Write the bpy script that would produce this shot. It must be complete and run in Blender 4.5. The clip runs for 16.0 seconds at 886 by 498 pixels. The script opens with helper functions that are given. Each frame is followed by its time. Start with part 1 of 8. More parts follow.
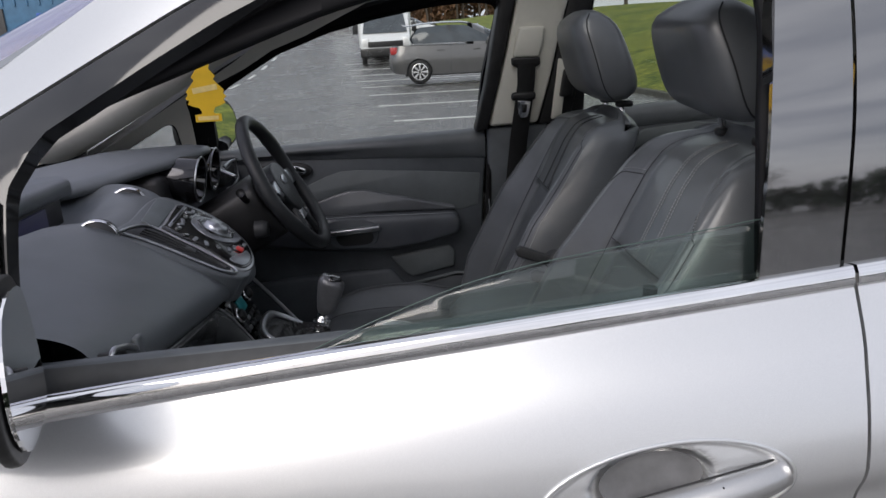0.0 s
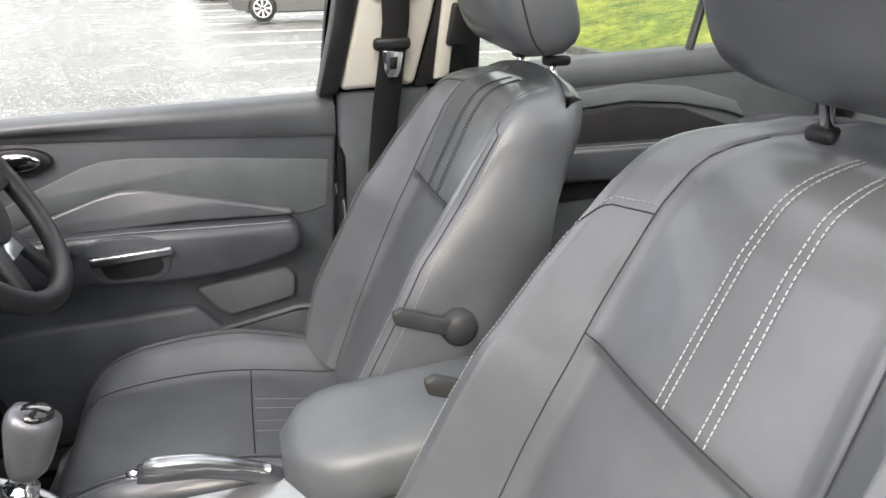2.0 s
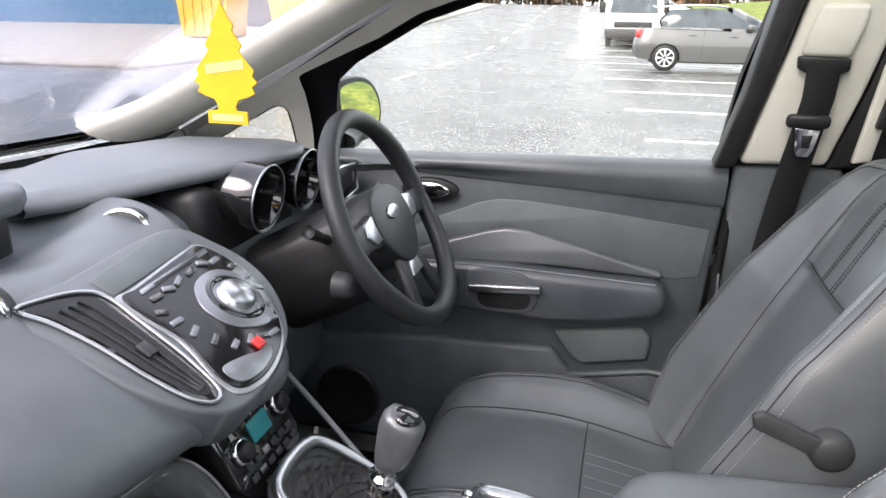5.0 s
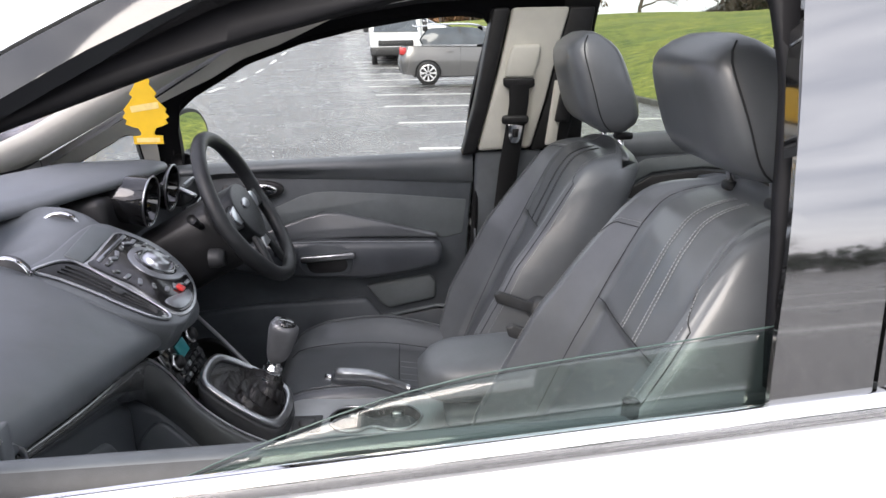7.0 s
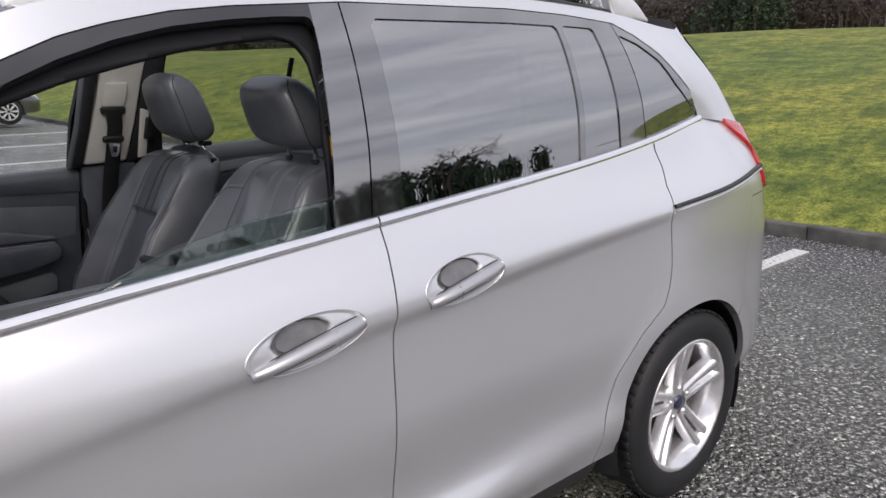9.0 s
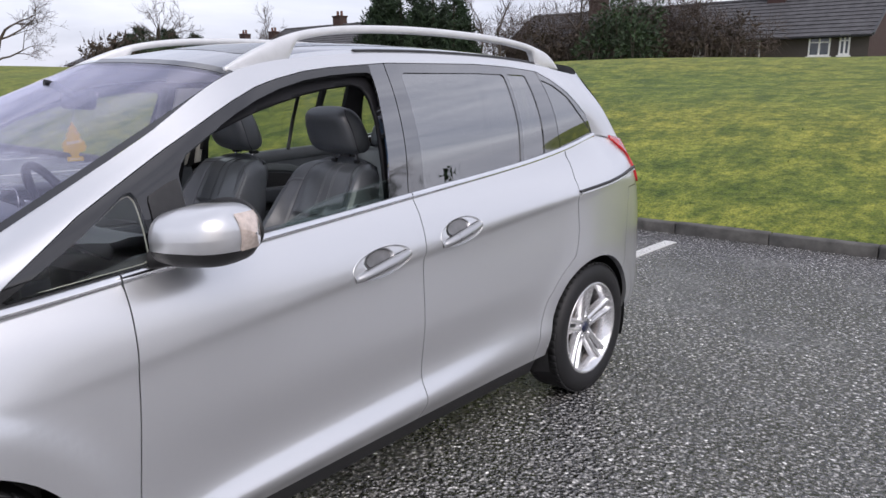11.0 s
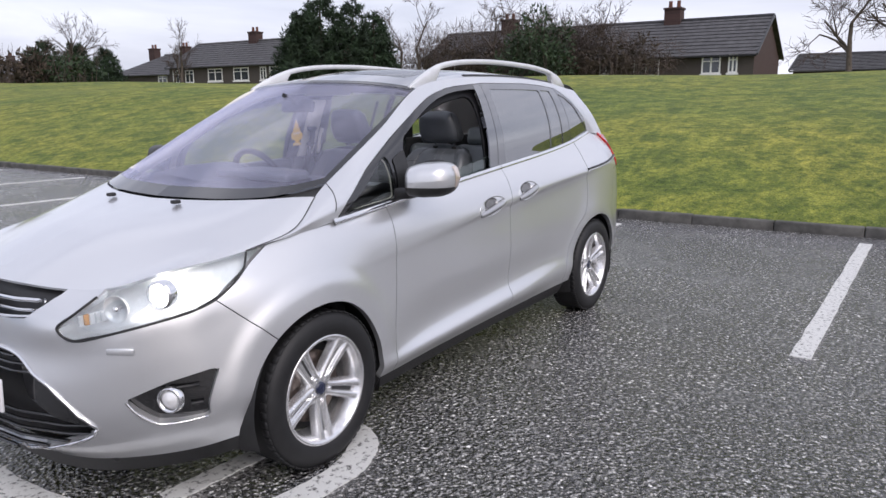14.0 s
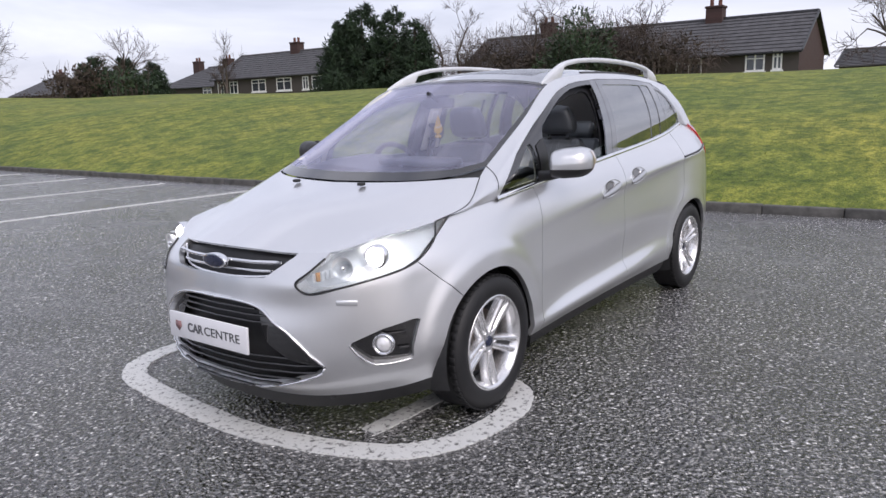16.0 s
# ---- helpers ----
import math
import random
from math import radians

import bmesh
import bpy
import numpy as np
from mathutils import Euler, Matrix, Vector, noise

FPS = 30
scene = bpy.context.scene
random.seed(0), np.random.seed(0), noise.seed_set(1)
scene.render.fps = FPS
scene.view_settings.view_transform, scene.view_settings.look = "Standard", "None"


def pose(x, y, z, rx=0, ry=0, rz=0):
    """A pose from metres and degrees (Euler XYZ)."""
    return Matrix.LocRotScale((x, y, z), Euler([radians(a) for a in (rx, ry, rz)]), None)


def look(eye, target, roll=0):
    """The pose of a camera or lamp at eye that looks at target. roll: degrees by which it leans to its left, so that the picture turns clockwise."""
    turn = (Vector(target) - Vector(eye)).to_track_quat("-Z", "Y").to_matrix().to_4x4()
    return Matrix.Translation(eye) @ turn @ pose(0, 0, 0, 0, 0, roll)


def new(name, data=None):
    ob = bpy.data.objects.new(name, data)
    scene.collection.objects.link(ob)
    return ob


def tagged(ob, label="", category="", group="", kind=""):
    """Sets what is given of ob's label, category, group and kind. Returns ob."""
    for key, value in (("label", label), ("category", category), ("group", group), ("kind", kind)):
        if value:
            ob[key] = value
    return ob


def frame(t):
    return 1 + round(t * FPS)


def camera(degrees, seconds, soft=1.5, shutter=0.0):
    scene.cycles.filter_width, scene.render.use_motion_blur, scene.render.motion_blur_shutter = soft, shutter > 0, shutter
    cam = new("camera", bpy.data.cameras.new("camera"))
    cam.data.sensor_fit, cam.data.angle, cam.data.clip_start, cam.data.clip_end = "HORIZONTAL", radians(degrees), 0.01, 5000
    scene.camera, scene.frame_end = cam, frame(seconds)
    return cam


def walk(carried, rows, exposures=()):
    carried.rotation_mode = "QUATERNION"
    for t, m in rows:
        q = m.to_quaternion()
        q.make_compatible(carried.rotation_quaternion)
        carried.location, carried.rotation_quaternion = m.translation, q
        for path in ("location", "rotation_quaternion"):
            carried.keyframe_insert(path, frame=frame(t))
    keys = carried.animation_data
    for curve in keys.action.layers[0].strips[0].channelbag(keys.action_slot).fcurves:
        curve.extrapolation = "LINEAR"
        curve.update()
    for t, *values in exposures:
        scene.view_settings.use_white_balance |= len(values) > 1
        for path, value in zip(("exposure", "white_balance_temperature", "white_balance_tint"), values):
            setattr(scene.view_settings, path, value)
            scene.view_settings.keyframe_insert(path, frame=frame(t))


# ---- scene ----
cam = camera(62.3, 16.0)
PATH = [
    (0, (-0.262, -1.503, 1.387), (-0.151, 0.415, 0.831), -3.4),
    (0.5, (-0.271, -1.254, 1.397), (0.026, 0.628, 0.788), -3.1),
    (1, (-0.298, -1.038, 1.371), (0.143, 0.792, 0.697), -2.7),
    (1.5, (-0.258, -0.879, 1.348), (0.239, 0.907, 0.599), -2.4),
    (2, (-0.161, -0.763, 1.339), (0.319, 1.042, 0.623), -1.4),
    (2.5, (-0.099, -0.711, 1.359), (0.326, 1.146, 0.748), -0.8),
    (3, (-0.09, -0.694, 1.374), (0.164, 1.223, 0.862), -0.1),
    (3.5, (-0.126, -0.695, 1.373), (-0.176, 1.24, 0.869), 0.7),
    (4, (-0.179, -0.707, 1.368), (-0.536, 1.179, 0.809), 1.1),
    (4.2, (-0.191, -0.713, 1.366), (-0.658, 1.142, 0.783), 1.0),
    (6.3, (-0.151, -1.037, 1.391), (-0.482, 0.84, 0.784), -1.3),
    (6.5, (-0.148, -1.115, 1.397), (-0.367, 0.783, 0.804), -1.3),
    (7, (-0.181, -1.317, 1.422), (-0.08, 0.601, 0.867), -1.1),
    (7.5, (-0.289, -1.492, 1.425), (0.213, 0.369, 0.893), -1.2),
    (8, (-0.354, -1.699, 1.43), (0.486, 0.04, 0.911), -0.6),
    (8.5, (-0.47, -1.9, 1.438), (0.629, -0.307, 0.934), -0.5),
    (9, (-0.691, -2.054, 1.437), (0.577, -0.584, 0.954), -0.8),
    (9.2, (-0.779, -2.119, 1.445), (0.532, -0.685, 0.973), -0.8),
    (11.3, (-1.901, -2.65, 1.501), (-0.412, -1.387, 1.072), -0.2),
    (11.5, (-2.042, -2.683, 1.5), (-0.541, -1.43, 1.078), -0.3),
    (12, (-2.361, -2.718, 1.477), (-0.828, -1.501, 1.068), -0.4),
    (12.5, (-2.64, -2.799, 1.472), (-1.078, -1.619, 1.061), -0.1),
    (13, (-2.917, -2.824, 1.465), (-1.33, -1.674, 1.066), -0.5),
    (13.5, (-3.206, -2.814, 1.475), (-1.593, -1.701, 1.076), -0.3),
    (14, (-3.472, -2.849, 1.483), (-1.845, -1.756, 1.086), -0.2),
    (14.5, (-3.744, -2.804, 1.478), (-2.114, -1.708, 1.097), -0.6),
    (15, (-3.965, -2.768, 1.474), (-2.351, -1.647, 1.099), -1.0),
    (15.5, (-4.123, -2.762, 1.451), (-2.533, -1.61, 1.072), -1.3),
    (16, (-4.214, -2.69, 1.434), (-2.641, -1.516, 1.053), -1.6),
]
EXPOSURES = [(0.0, 0.6, 6700, 12), (0.5, 1.5, 6700, 12), (1.0, 2.2, 6800, 13), (1.5, 2.55, 7000, 12), (2.0, 2.7, 7400, 11), (3.0, 2.83, 7900, 12), (4.2, 2.62, 7400, 11), (6.3, 2.45, 6900, 12), (7.0, 1.9, 6900, 13), (7.5, 1.35, 6800, 13), (8.0, 0.62, 7000, 16), (9.0, 0.75, 6800, 16), (12.0, 0.72, 6500, 16), (16.0, 0.72, 6500, 17)]
walk(cam, [(t, look(eye, target, roll)) for t, eye, target, roll in PATH], EXPOSURES)

# ---------------------------------------------------------------- light
def world_sky():
    w = bpy.data.worlds.new("overcast_sky")
    scene.world = w
    w.use_nodes = True
    nt = w.node_tree
    nt.nodes.clear()
    out = nt.nodes.new("ShaderNodeOutputWorld")
    bg = nt.nodes.new("ShaderNodeBackground")
    sky = nt.nodes.new("ShaderNodeTexSky")
    sky.sky_type, sky.sun_disc = "NISHITA", False
    sky.sun_elevation, sky.sun_rotation = radians(32), radians(200)
    sky.air_density, sky.dust_density = 1.0, 3.0
    co = nt.nodes.new("ShaderNodeTexCoord")
    mp = nt.nodes.new("ShaderNodeMapping")
    mp.inputs["Scale"].default_value = (1.2, 0.7, 4.5)
    mp.inputs["Rotation"].default_value = (0.0, radians(14), radians(25))
    nz = nt.nodes.new("ShaderNodeTexNoise")
    nz.inputs["Scale"].default_value, nz.inputs["Detail"].default_value, nz.inputs["Roughness"].default_value = 2.2, 7, 0.55
    nz.inputs["Distortion"].default_value = 0.4
    ramp = nt.nodes.new("ShaderNodeValToRGB")
    e = ramp.color_ramp.elements
    e[0].position, e[0].color = 0.30, (4.6, 5.0, 6.0, 1)
    e[1].position, e[1].color = 0.72, (8.7, 9.1, 10.0, 1)
    mix = nt.nodes.new("ShaderNodeMix")
    mix.data_type = "RGBA"
    mix.inputs["Factor"].default_value = 0.82
    nt.links.new(co.outputs["Generated"], mp.inputs["Vector"])
    nt.links.new(mp.outputs[0], nz.inputs["Vector"])
    nt.links.new(nz.outputs["Fac"], ramp.inputs[0])
    nt.links.new(sky.outputs[0], mix.inputs["A"])
    nt.links.new(ramp.outputs[0], mix.inputs["B"])
    nt.links.new(mix.outputs["Result"], bg.inputs["Color"])
    bg.inputs["Strength"].default_value = SKY
    nt.links.new(bg.outputs[0], out.inputs[0])


SKY = 0.083
world_sky()
sun = new("sun", bpy.data.lights.new("sun", "SUN"))
sun.data.energy, sun.data.angle, sun.data.color = 0.95, radians(40), (1.0, 0.97, 0.93)
sun.matrix_world = look((-6, -12, 12), (0, 0, 0))


# ---------------------------------------------------------------- materials
def material(name, color, rough=0.5, metal=0.0, coat=0.0, vary=0.0, scale=20.0, bump=0.0, bump_scale=200.0, second=None, spec=0.5, coord="Object"):
    m = bpy.data.materials.new(name)
    m.use_nodes = True
    nt = m.node_tree
    b = nt.nodes["Principled BSDF"]
    b.inputs["Base Color"].default_value = (*color, 1)
    b.inputs["Roughness"].default_value, b.inputs["Metallic"].default_value = rough, metal
    b.inputs["Coat Weight"].default_value = coat
    b.inputs["Coat Roughness"].default_value = 0.04
    b.inputs["Specular IOR Level"].default_value = spec
    co = nt.nodes.new("ShaderNodeTexCoord")
    if vary or second:
        n = nt.nodes.new("ShaderNodeTexNoise")
        n.inputs["Scale"].default_value, n.inputs["Detail"].default_value, n.inputs["Roughness"].default_value = scale, 6, 0.6
        nt.links.new(co.outputs[coord], n.inputs["Vector"])
        r = nt.nodes.new("ShaderNodeValToRGB")
        lo = [max(0, c * (1 - vary)) for c in color]
        hi = second or [min(1, c * (1 + vary)) for c in color]
        r.color_ramp.elements[0].position, r.color_ramp.elements[0].color = 0.32, (*lo, 1)
        r.color_ramp.elements[1].position, r.color_ramp.elements[1].color = 0.68, (*hi, 1)
        nt.links.new(n.outputs["Fac"], r.inputs[0])
        nt.links.new(r.outputs[0], b.inputs["Base Color"])
        mr = nt.nodes.new("ShaderNodeMapRange")
        mr.inputs[3].default_value, mr.inputs[4].default_value = rough * 0.88, min(1, rough * 1.12)
        nt.links.new(n.outputs["Fac"], mr.inputs[0])
        nt.links.new(mr.outputs[0], b.inputs["Roughness"])
    if bump:
        n2 = nt.nodes.new("ShaderNodeTexNoise")
        n2.inputs["Scale"].default_value, n2.inputs["Detail"].default_value = bump_scale, 3
        nt.links.new(co.outputs[coord], n2.inputs["Vector"])
        bp = nt.nodes.new("ShaderNodeBump")
        bp.inputs["Strength"].default_value, bp.inputs["Distance"].default_value = bump, 0.002
        nt.links.new(n2.outputs["Fac"], bp.inputs["Height"])
        nt.links.new(bp.outputs[0], b.inputs["Normal"])
    return m


def glass(name, tint, base=0.04, rough=0.0):
    """Thin glass: tinted see-through with a mirror share that grows towards grazing."""
    m = bpy.data.materials.new(name)
    m.use_nodes = True
    nt = m.node_tree
    nt.nodes.clear()
    out = nt.nodes.new("ShaderNodeOutputMaterial")
    tr = nt.nodes.new("ShaderNodeBsdfTransparent")
    tr.inputs[0].default_value = (*tint, 1)
    gl = nt.nodes.new("ShaderNodeBsdfGlossy")
    gl.inputs["Roughness"].default_value = rough
    lw = nt.nodes.new("ShaderNodeLayerWeight")
    lw.inputs[0].default_value = 0.5
    pw = nt.nodes.new("ShaderNodeMath")
    pw.operation = "POWER"
    pw.inputs[1].default_value = 4.0
    mr = nt.nodes.new("ShaderNodeMapRange")
    mr.inputs[3].default_value, mr.inputs[4].default_value = base, 1.0
    mx = nt.nodes.new("ShaderNodeMixShader")
    nt.links.new(lw.outputs["Facing"], pw.inputs[0])
    nt.links.new(pw.outputs[0], mr.inputs[0])
    nt.links.new(mr.outputs[0], mx.inputs[0])
    nt.links.new(tr.outputs[0], mx.inputs[1])
    nt.links.new(gl.outputs[0], mx.inputs[2])
    nt.links.new(mx.outputs[0], out.inputs[0])
    return m


def glow(name, color, strength):
    m = material(name, color, 0.3)
    b = m.node_tree.nodes["Principled BSDF"]
    b.inputs["Emission Color"].default_value = (*color, 1)
    b.inputs["Emission Strength"].default_value = strength
    return m


def paint(name, color):
    """Metallic car paint with fine flake and a clear coat."""
    m = material(name, color, 0.30, 0.75, 1.0)
    nt = m.node_tree
    b = nt.nodes["Principled BSDF"]
    co = nt.nodes.new("ShaderNodeTexCoord")
    v = nt.nodes.new("ShaderNodeTexVoronoi")
    v.inputs["Scale"].default_value = 1800
    r = nt.nodes.new("ShaderNodeMapRange")
    r.inputs[3].default_value, r.inputs[4].default_value = 0.88, 1.1
    mul = nt.nodes.new("ShaderNodeVectorMath")
    mul.operation = "SCALE"
    mul.inputs[0].default_value = color
    d = nt.nodes.new("ShaderNodeTexNoise")
    d.inputs["Scale"].default_value, d.inputs["Detail"].default_value = 3.0, 5
    rr = nt.nodes.new("ShaderNodeMapRange")
    rr.inputs[3].default_value, rr.inputs[4].default_value = 0.27, 0.38
    nt.links.new(co.outputs["Object"], v.inputs["Vector"])
    nt.links.new(co.outputs["Object"], d.inputs["Vector"])
    nt.links.new(v.outputs["Distance"], r.inputs[0])
    nt.links.new(r.outputs[0], mul.inputs["Scale"])
    nt.links.new(mul.outputs[0], b.inputs["Base Color"])
    nt.links.new(d.outputs["Fac"], rr.inputs[0])
    nt.links.new(rr.outputs[0], b.inputs["Roughness"])
    return m


SILVER = paint("silver_paint", (0.69, 0.70, 0.715))
GLOSS_BLACK = material("gloss_black", (0.012, 0.012, 0.013), 0.06, 0, 1.0, 0.3, 8)
PILLAR_GLOSS = material("polished_black", (0.012, 0.012, 0.013), 0.06, 0, 1.0, 0.3, 8)
PILLAR_GLOSS.node_tree.nodes["Principled BSDF"].inputs["Coat IOR"].default_value = 3.0
BLACK = material("black_plastic", (0.018, 0.018, 0.019), 0.45, 0, 0, 0.25, 30, 0.15, 900)
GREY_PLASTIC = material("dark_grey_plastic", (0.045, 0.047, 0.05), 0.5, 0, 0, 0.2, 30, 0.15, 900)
RUBBER = material("tyre_rubber", (0.011, 0.011, 0.012), 0.6, 0, 0, 0.3, 25, 0.2, 300)
CHROME = material("chrome", (0.85, 0.85, 0.86), 0.08, 1.0, 0, 0.04, 12)
SATIN = material("satin_silver", (0.55, 0.56, 0.58), 0.3, 1.0, 0, 0.08, 30)
ALLOY = material("alloy_wheel", (0.74, 0.74, 0.75), 0.26, 0.8, 0.6, 0.12, 18)
STEEL = material("brake_steel", (0.22, 0.18, 0.16), 0.5, 0.8, 0, 0.4, 40)
def violet(m):
    """Tint the mirror share of a coated pane."""
    for n in m.node_tree.nodes:
        if n.type == "BSDF_GLOSSY":
            n.inputs["Color"].default_value = (.80, .785, .91, 1)
    return m


CLEAR = glass("clear_glass", (0.95, 0.97, 0.96), 0.03)
SCREEN = violet(glass("windscreen_glass", (0.93, 0.93, 0.97), 0.14))
PRIVACY = glass("privacy_glass", (0.30, 0.31, 0.31), 0.44)
# lighter copy of the privacy glass, to brighten the view through the far panes
REAR_BRIGHT = glass("brightened_rear_glass", (0.84, 0.87, 0.83), 0.06)
LENS = glass("lamp_lens", (0.92, 0.94, 0.95), 0.06)


# ---------------------------------------------------------------- mesh tools
def mesh_of(name, V, F, mat, smooth=True):
    me = bpy.data.meshes.new(name)
    me.from_pydata([tuple(map(float, v)) for v in V], [], [tuple(int(i) for i in f) for f in F])
    me.materials.append(mat)
    if smooth:
        me.polygons.foreach_set("use_smooth", [True] * len(me.polygons))
    me.update()
    return me


def part(name, VF, mat, parent=None, label="", smooth=True):
    ob = new(name, mesh_of(name, VF[0], VF[1], mat, smooth))
    ob.parent = parent
    if label:
        tagged(ob, label)
    return ob


def islands(VF):
    """Split a surface into its separate pieces."""
    V, F = VF
    root = list(range(len(V)))

    def top(i):
        while root[i] != i:
            root[i] = root[root[i]]
            i = root[i]
        return i

    for f in F:
        for k in f[1:]:
            root[top(k)] = top(f[0])
    made = {}
    for f in F:
        made.setdefault(top(f[0]), []).append(f)
    pieces = []
    for faces in made.values():
        used = sorted({i for f in faces for i in f})
        slot = {i: k for k, i in enumerate(used)}
        pieces.append(([V[i] for i in used], [tuple(slot[i] for i in f) for f in faces]))
    return pieces


def empty(name, label="", category="", group="", kind="", parent=None):
    ob = new(name)
    ob.empty_display_size = 0.1
    ob.parent = parent
    return tagged(ob, label, category, group, kind)


def join(*parts):
    V, F, n = [], [], 0
    for v, f in parts:
        V.extend(list(map(tuple, v)))
        F.extend([tuple(i + n for i in g) for g in f])
        n += len(v)
    return V, F


def moved(VF, m):
    return [tuple(m @ Vector(v)) for v in VF[0]], VF[1]


def flipped(VF):
    """Mirror image across the car's middle plane."""
    return [(x, -y, z) for x, y, z in VF[0]], [tuple(reversed(f)) for f in VF[1]]


def spline(P, k, closed=False):
    P = np.array(P, float)
    n = len(P)
    Q = np.vstack([P[-1], P, P[0], P[1]]) if closed else np.vstack([2 * P[0] - P[1], P, 2 * P[-1] - P[-2]])
    out = []
    for i in range(n if closed else n - 1):
        p0, p1, p2, p3 = Q[i:i + 4]
        d0, d1, d2 = (max(np.linalg.norm(b - a), 1e-6) ** 0.5 for a, b in ((p0, p1), (p1, p2), (p2, p3)))
        t1 = (p1 - p0) / d0 - (p2 - p0) / (d0 + d1) + (p2 - p1) / d1
        t2 = (p2 - p1) / d1 - (p3 - p1) / (d1 + d2) + (p3 - p2) / d2
        s = np.linspace(0, 1, k, endpoint=False)[:, None]
        out.append((2 * s ** 3 - 3 * s ** 2 + 1) * p1 + (s ** 3 - 2 * s ** 2 + s) * t1 * d1 + (3 * s ** 2 - 2 * s ** 3) * p2 + (s ** 3 - s ** 2) * t2 * d1)
    if not closed:
        out.append(P[-1:])
    return np.vstack(out)


def loft(rows, ku, kv):
    A = np.array([spline(r, ku) for r in rows])
    return np.stack([spline(A[:, j], kv) for j in range(A.shape[1])], axis=1)


def grid(G, wrap_u=False):
    m, n = G.shape[:2]
    V = G.reshape(-1, 3)
    F = [(i * n + j, i * n + (j + 1) % n, (i + 1) * n + (j + 1) % n, (i + 1) * n + j) for i in range(m - 1) for j in range(n if wrap_u else n - 1)]
    return V, F


def outward(VF, c=(0, 0, 0.8)):
    V, F = np.array(VF[0]), VF[1]
    s = 0
    for f in F[:: max(1, len(F) // 200)]:
        a, b, d = V[f[0]], V[f[1]], V[f[2]]
        s += np.dot(np.cross(b - a, d - a), (a + d) / 2 - np.array(c))
    return (V, F) if s > 0 else (V, [tuple(reversed(f)) for f in F])


def clip(VF, f):
    """The part of a mesh where f(vertices) is above zero, cut along f = 0."""
    V, F = np.array(VF[0]), VF[1]
    d = f(V)
    Vn, ids, made, out = [], {}, {}, []

    def keep(i):
        if i not in ids:
            ids[i] = len(Vn)
            Vn.append(V[i])
        return ids[i]

    def cut(i, j):
        k = (min(i, j), max(i, j))
        if k not in made:
            t = d[k[0]] / (d[k[0]] - d[k[1]])
            made[k] = len(Vn)
            Vn.append(V[k[0]] * (1 - t) + V[k[1]] * t)
        return made[k]

    for g in F:
        s = [d[i] > 0 for i in g]
        if all(s):
            out.append(tuple(keep(i) for i in g))
        elif any(s):
            poly = []
            for a in range(len(g)):
                i, j = g[a], g[(a + 1) % len(g)]
                if d[i] > 0:
                    poly.append(keep(i))
                if (d[i] > 0) != (d[j] > 0):
                    poly.append(cut(i, j))
            if len(poly) > 2:
                out.append(tuple(poly))
    return np.array(Vn) if Vn else np.zeros((0, 3)), out


def sdf(poly):
    """Signed distance to a closed outline in two dimensions, above zero inside."""
    A = np.array(poly, float)
    B = np.roll(A, -1, axis=0)

    def f(P):
        P = np.asarray(P, float)
        best = np.full(len(P), 1e9)
        inside = np.zeros(len(P), bool)
        for a, b in zip(A, B):
            e, w = b - a, P - a
            t = np.clip((w @ e) / max(e @ e, 1e-12), 0, 1)
            best = np.minimum(best, np.linalg.norm(w - t[:, None] * e, axis=1))
            c = ((a[1] > P[:, 1]) != (b[1] > P[:, 1])) & (P[:, 0] < (b[0] - a[0]) * (P[:, 1] - a[1]) / ((b[1] - a[1]) if abs(b[1] - a[1]) > 1e-12 else 1e-12) + a[0])
            inside ^= c
        return np.where(inside, best, -best)
    return f


def side(poly, off=0.0, out=False):
    s = sdf(poly)
    return lambda V: (-s(V[:, [0, 2]]) if out else s(V[:, [0, 2]])) - off


def front(poly, off=0.0, out=False, xmax=-1.55):
    s = sdf(poly)

    def f(V):
        d = np.minimum(s(np.stack([np.abs(V[:, 1]), V[:, 2]], 1)), (xmax - V[:, 0]))
        return (-d if out else d) - off
    return f


def cuts(VF, *fs):
    for f in fs:
        VF = clip(VF, f)
    return VF


def vnormals(VF):
    V, F = np.array(VF[0]), VF[1]
    N = np.zeros_like(V)
    for f in F:
        n = np.cross(V[f[1]] - V[f[0]], V[f[2]] - V[f[0]]) if len(f) == 3 else np.cross(V[f[2]] - V[f[0]], V[f[3]] - V[f[1]])
        for i in f:
            N[i] += n
    return N / np.maximum(np.linalg.norm(N, axis=1), 1e-9)[:, None]


def rim_edges(F):
    seen = {}
    for f in F:
        for a in range(len(f)):
            e = (f[a], f[(a + 1) % len(f)])
            seen[e] = True
    return [e for e in seen if (e[1], e[0]) not in seen]


def flange(VF, depth=0.012):
    """Folds the open edges of a panel inwards."""
    V, F = np.array(VF[0]), list(VF[1])
    N = vnormals(VF)
    ids, Vn = {}, [tuple(v) for v in V]
    for a, b in rim_edges(VF[1]):
        for i in (a, b):
            if i not in ids:
                ids[i] = len(Vn)
                Vn += [tuple(V[i]), tuple(V[i] - N[i] * depth)]
        F.append((ids[b], ids[a], ids[a] + 1, ids[b] + 1))
    return Vn, F


def shell(VF, t):
    """A sheet given thickness t inwards, closed all round."""
    V, F = np.array(VF[0]), list(VF[1])
    N = vnormals(VF)
    n = len(V)
    W = np.vstack([V, V - N * t])
    G = F + [tuple(i + n for i in reversed(f)) for f in F] + [(b, a, a + n, b + n) for a, b in rim_edges(F)]
    return W, G


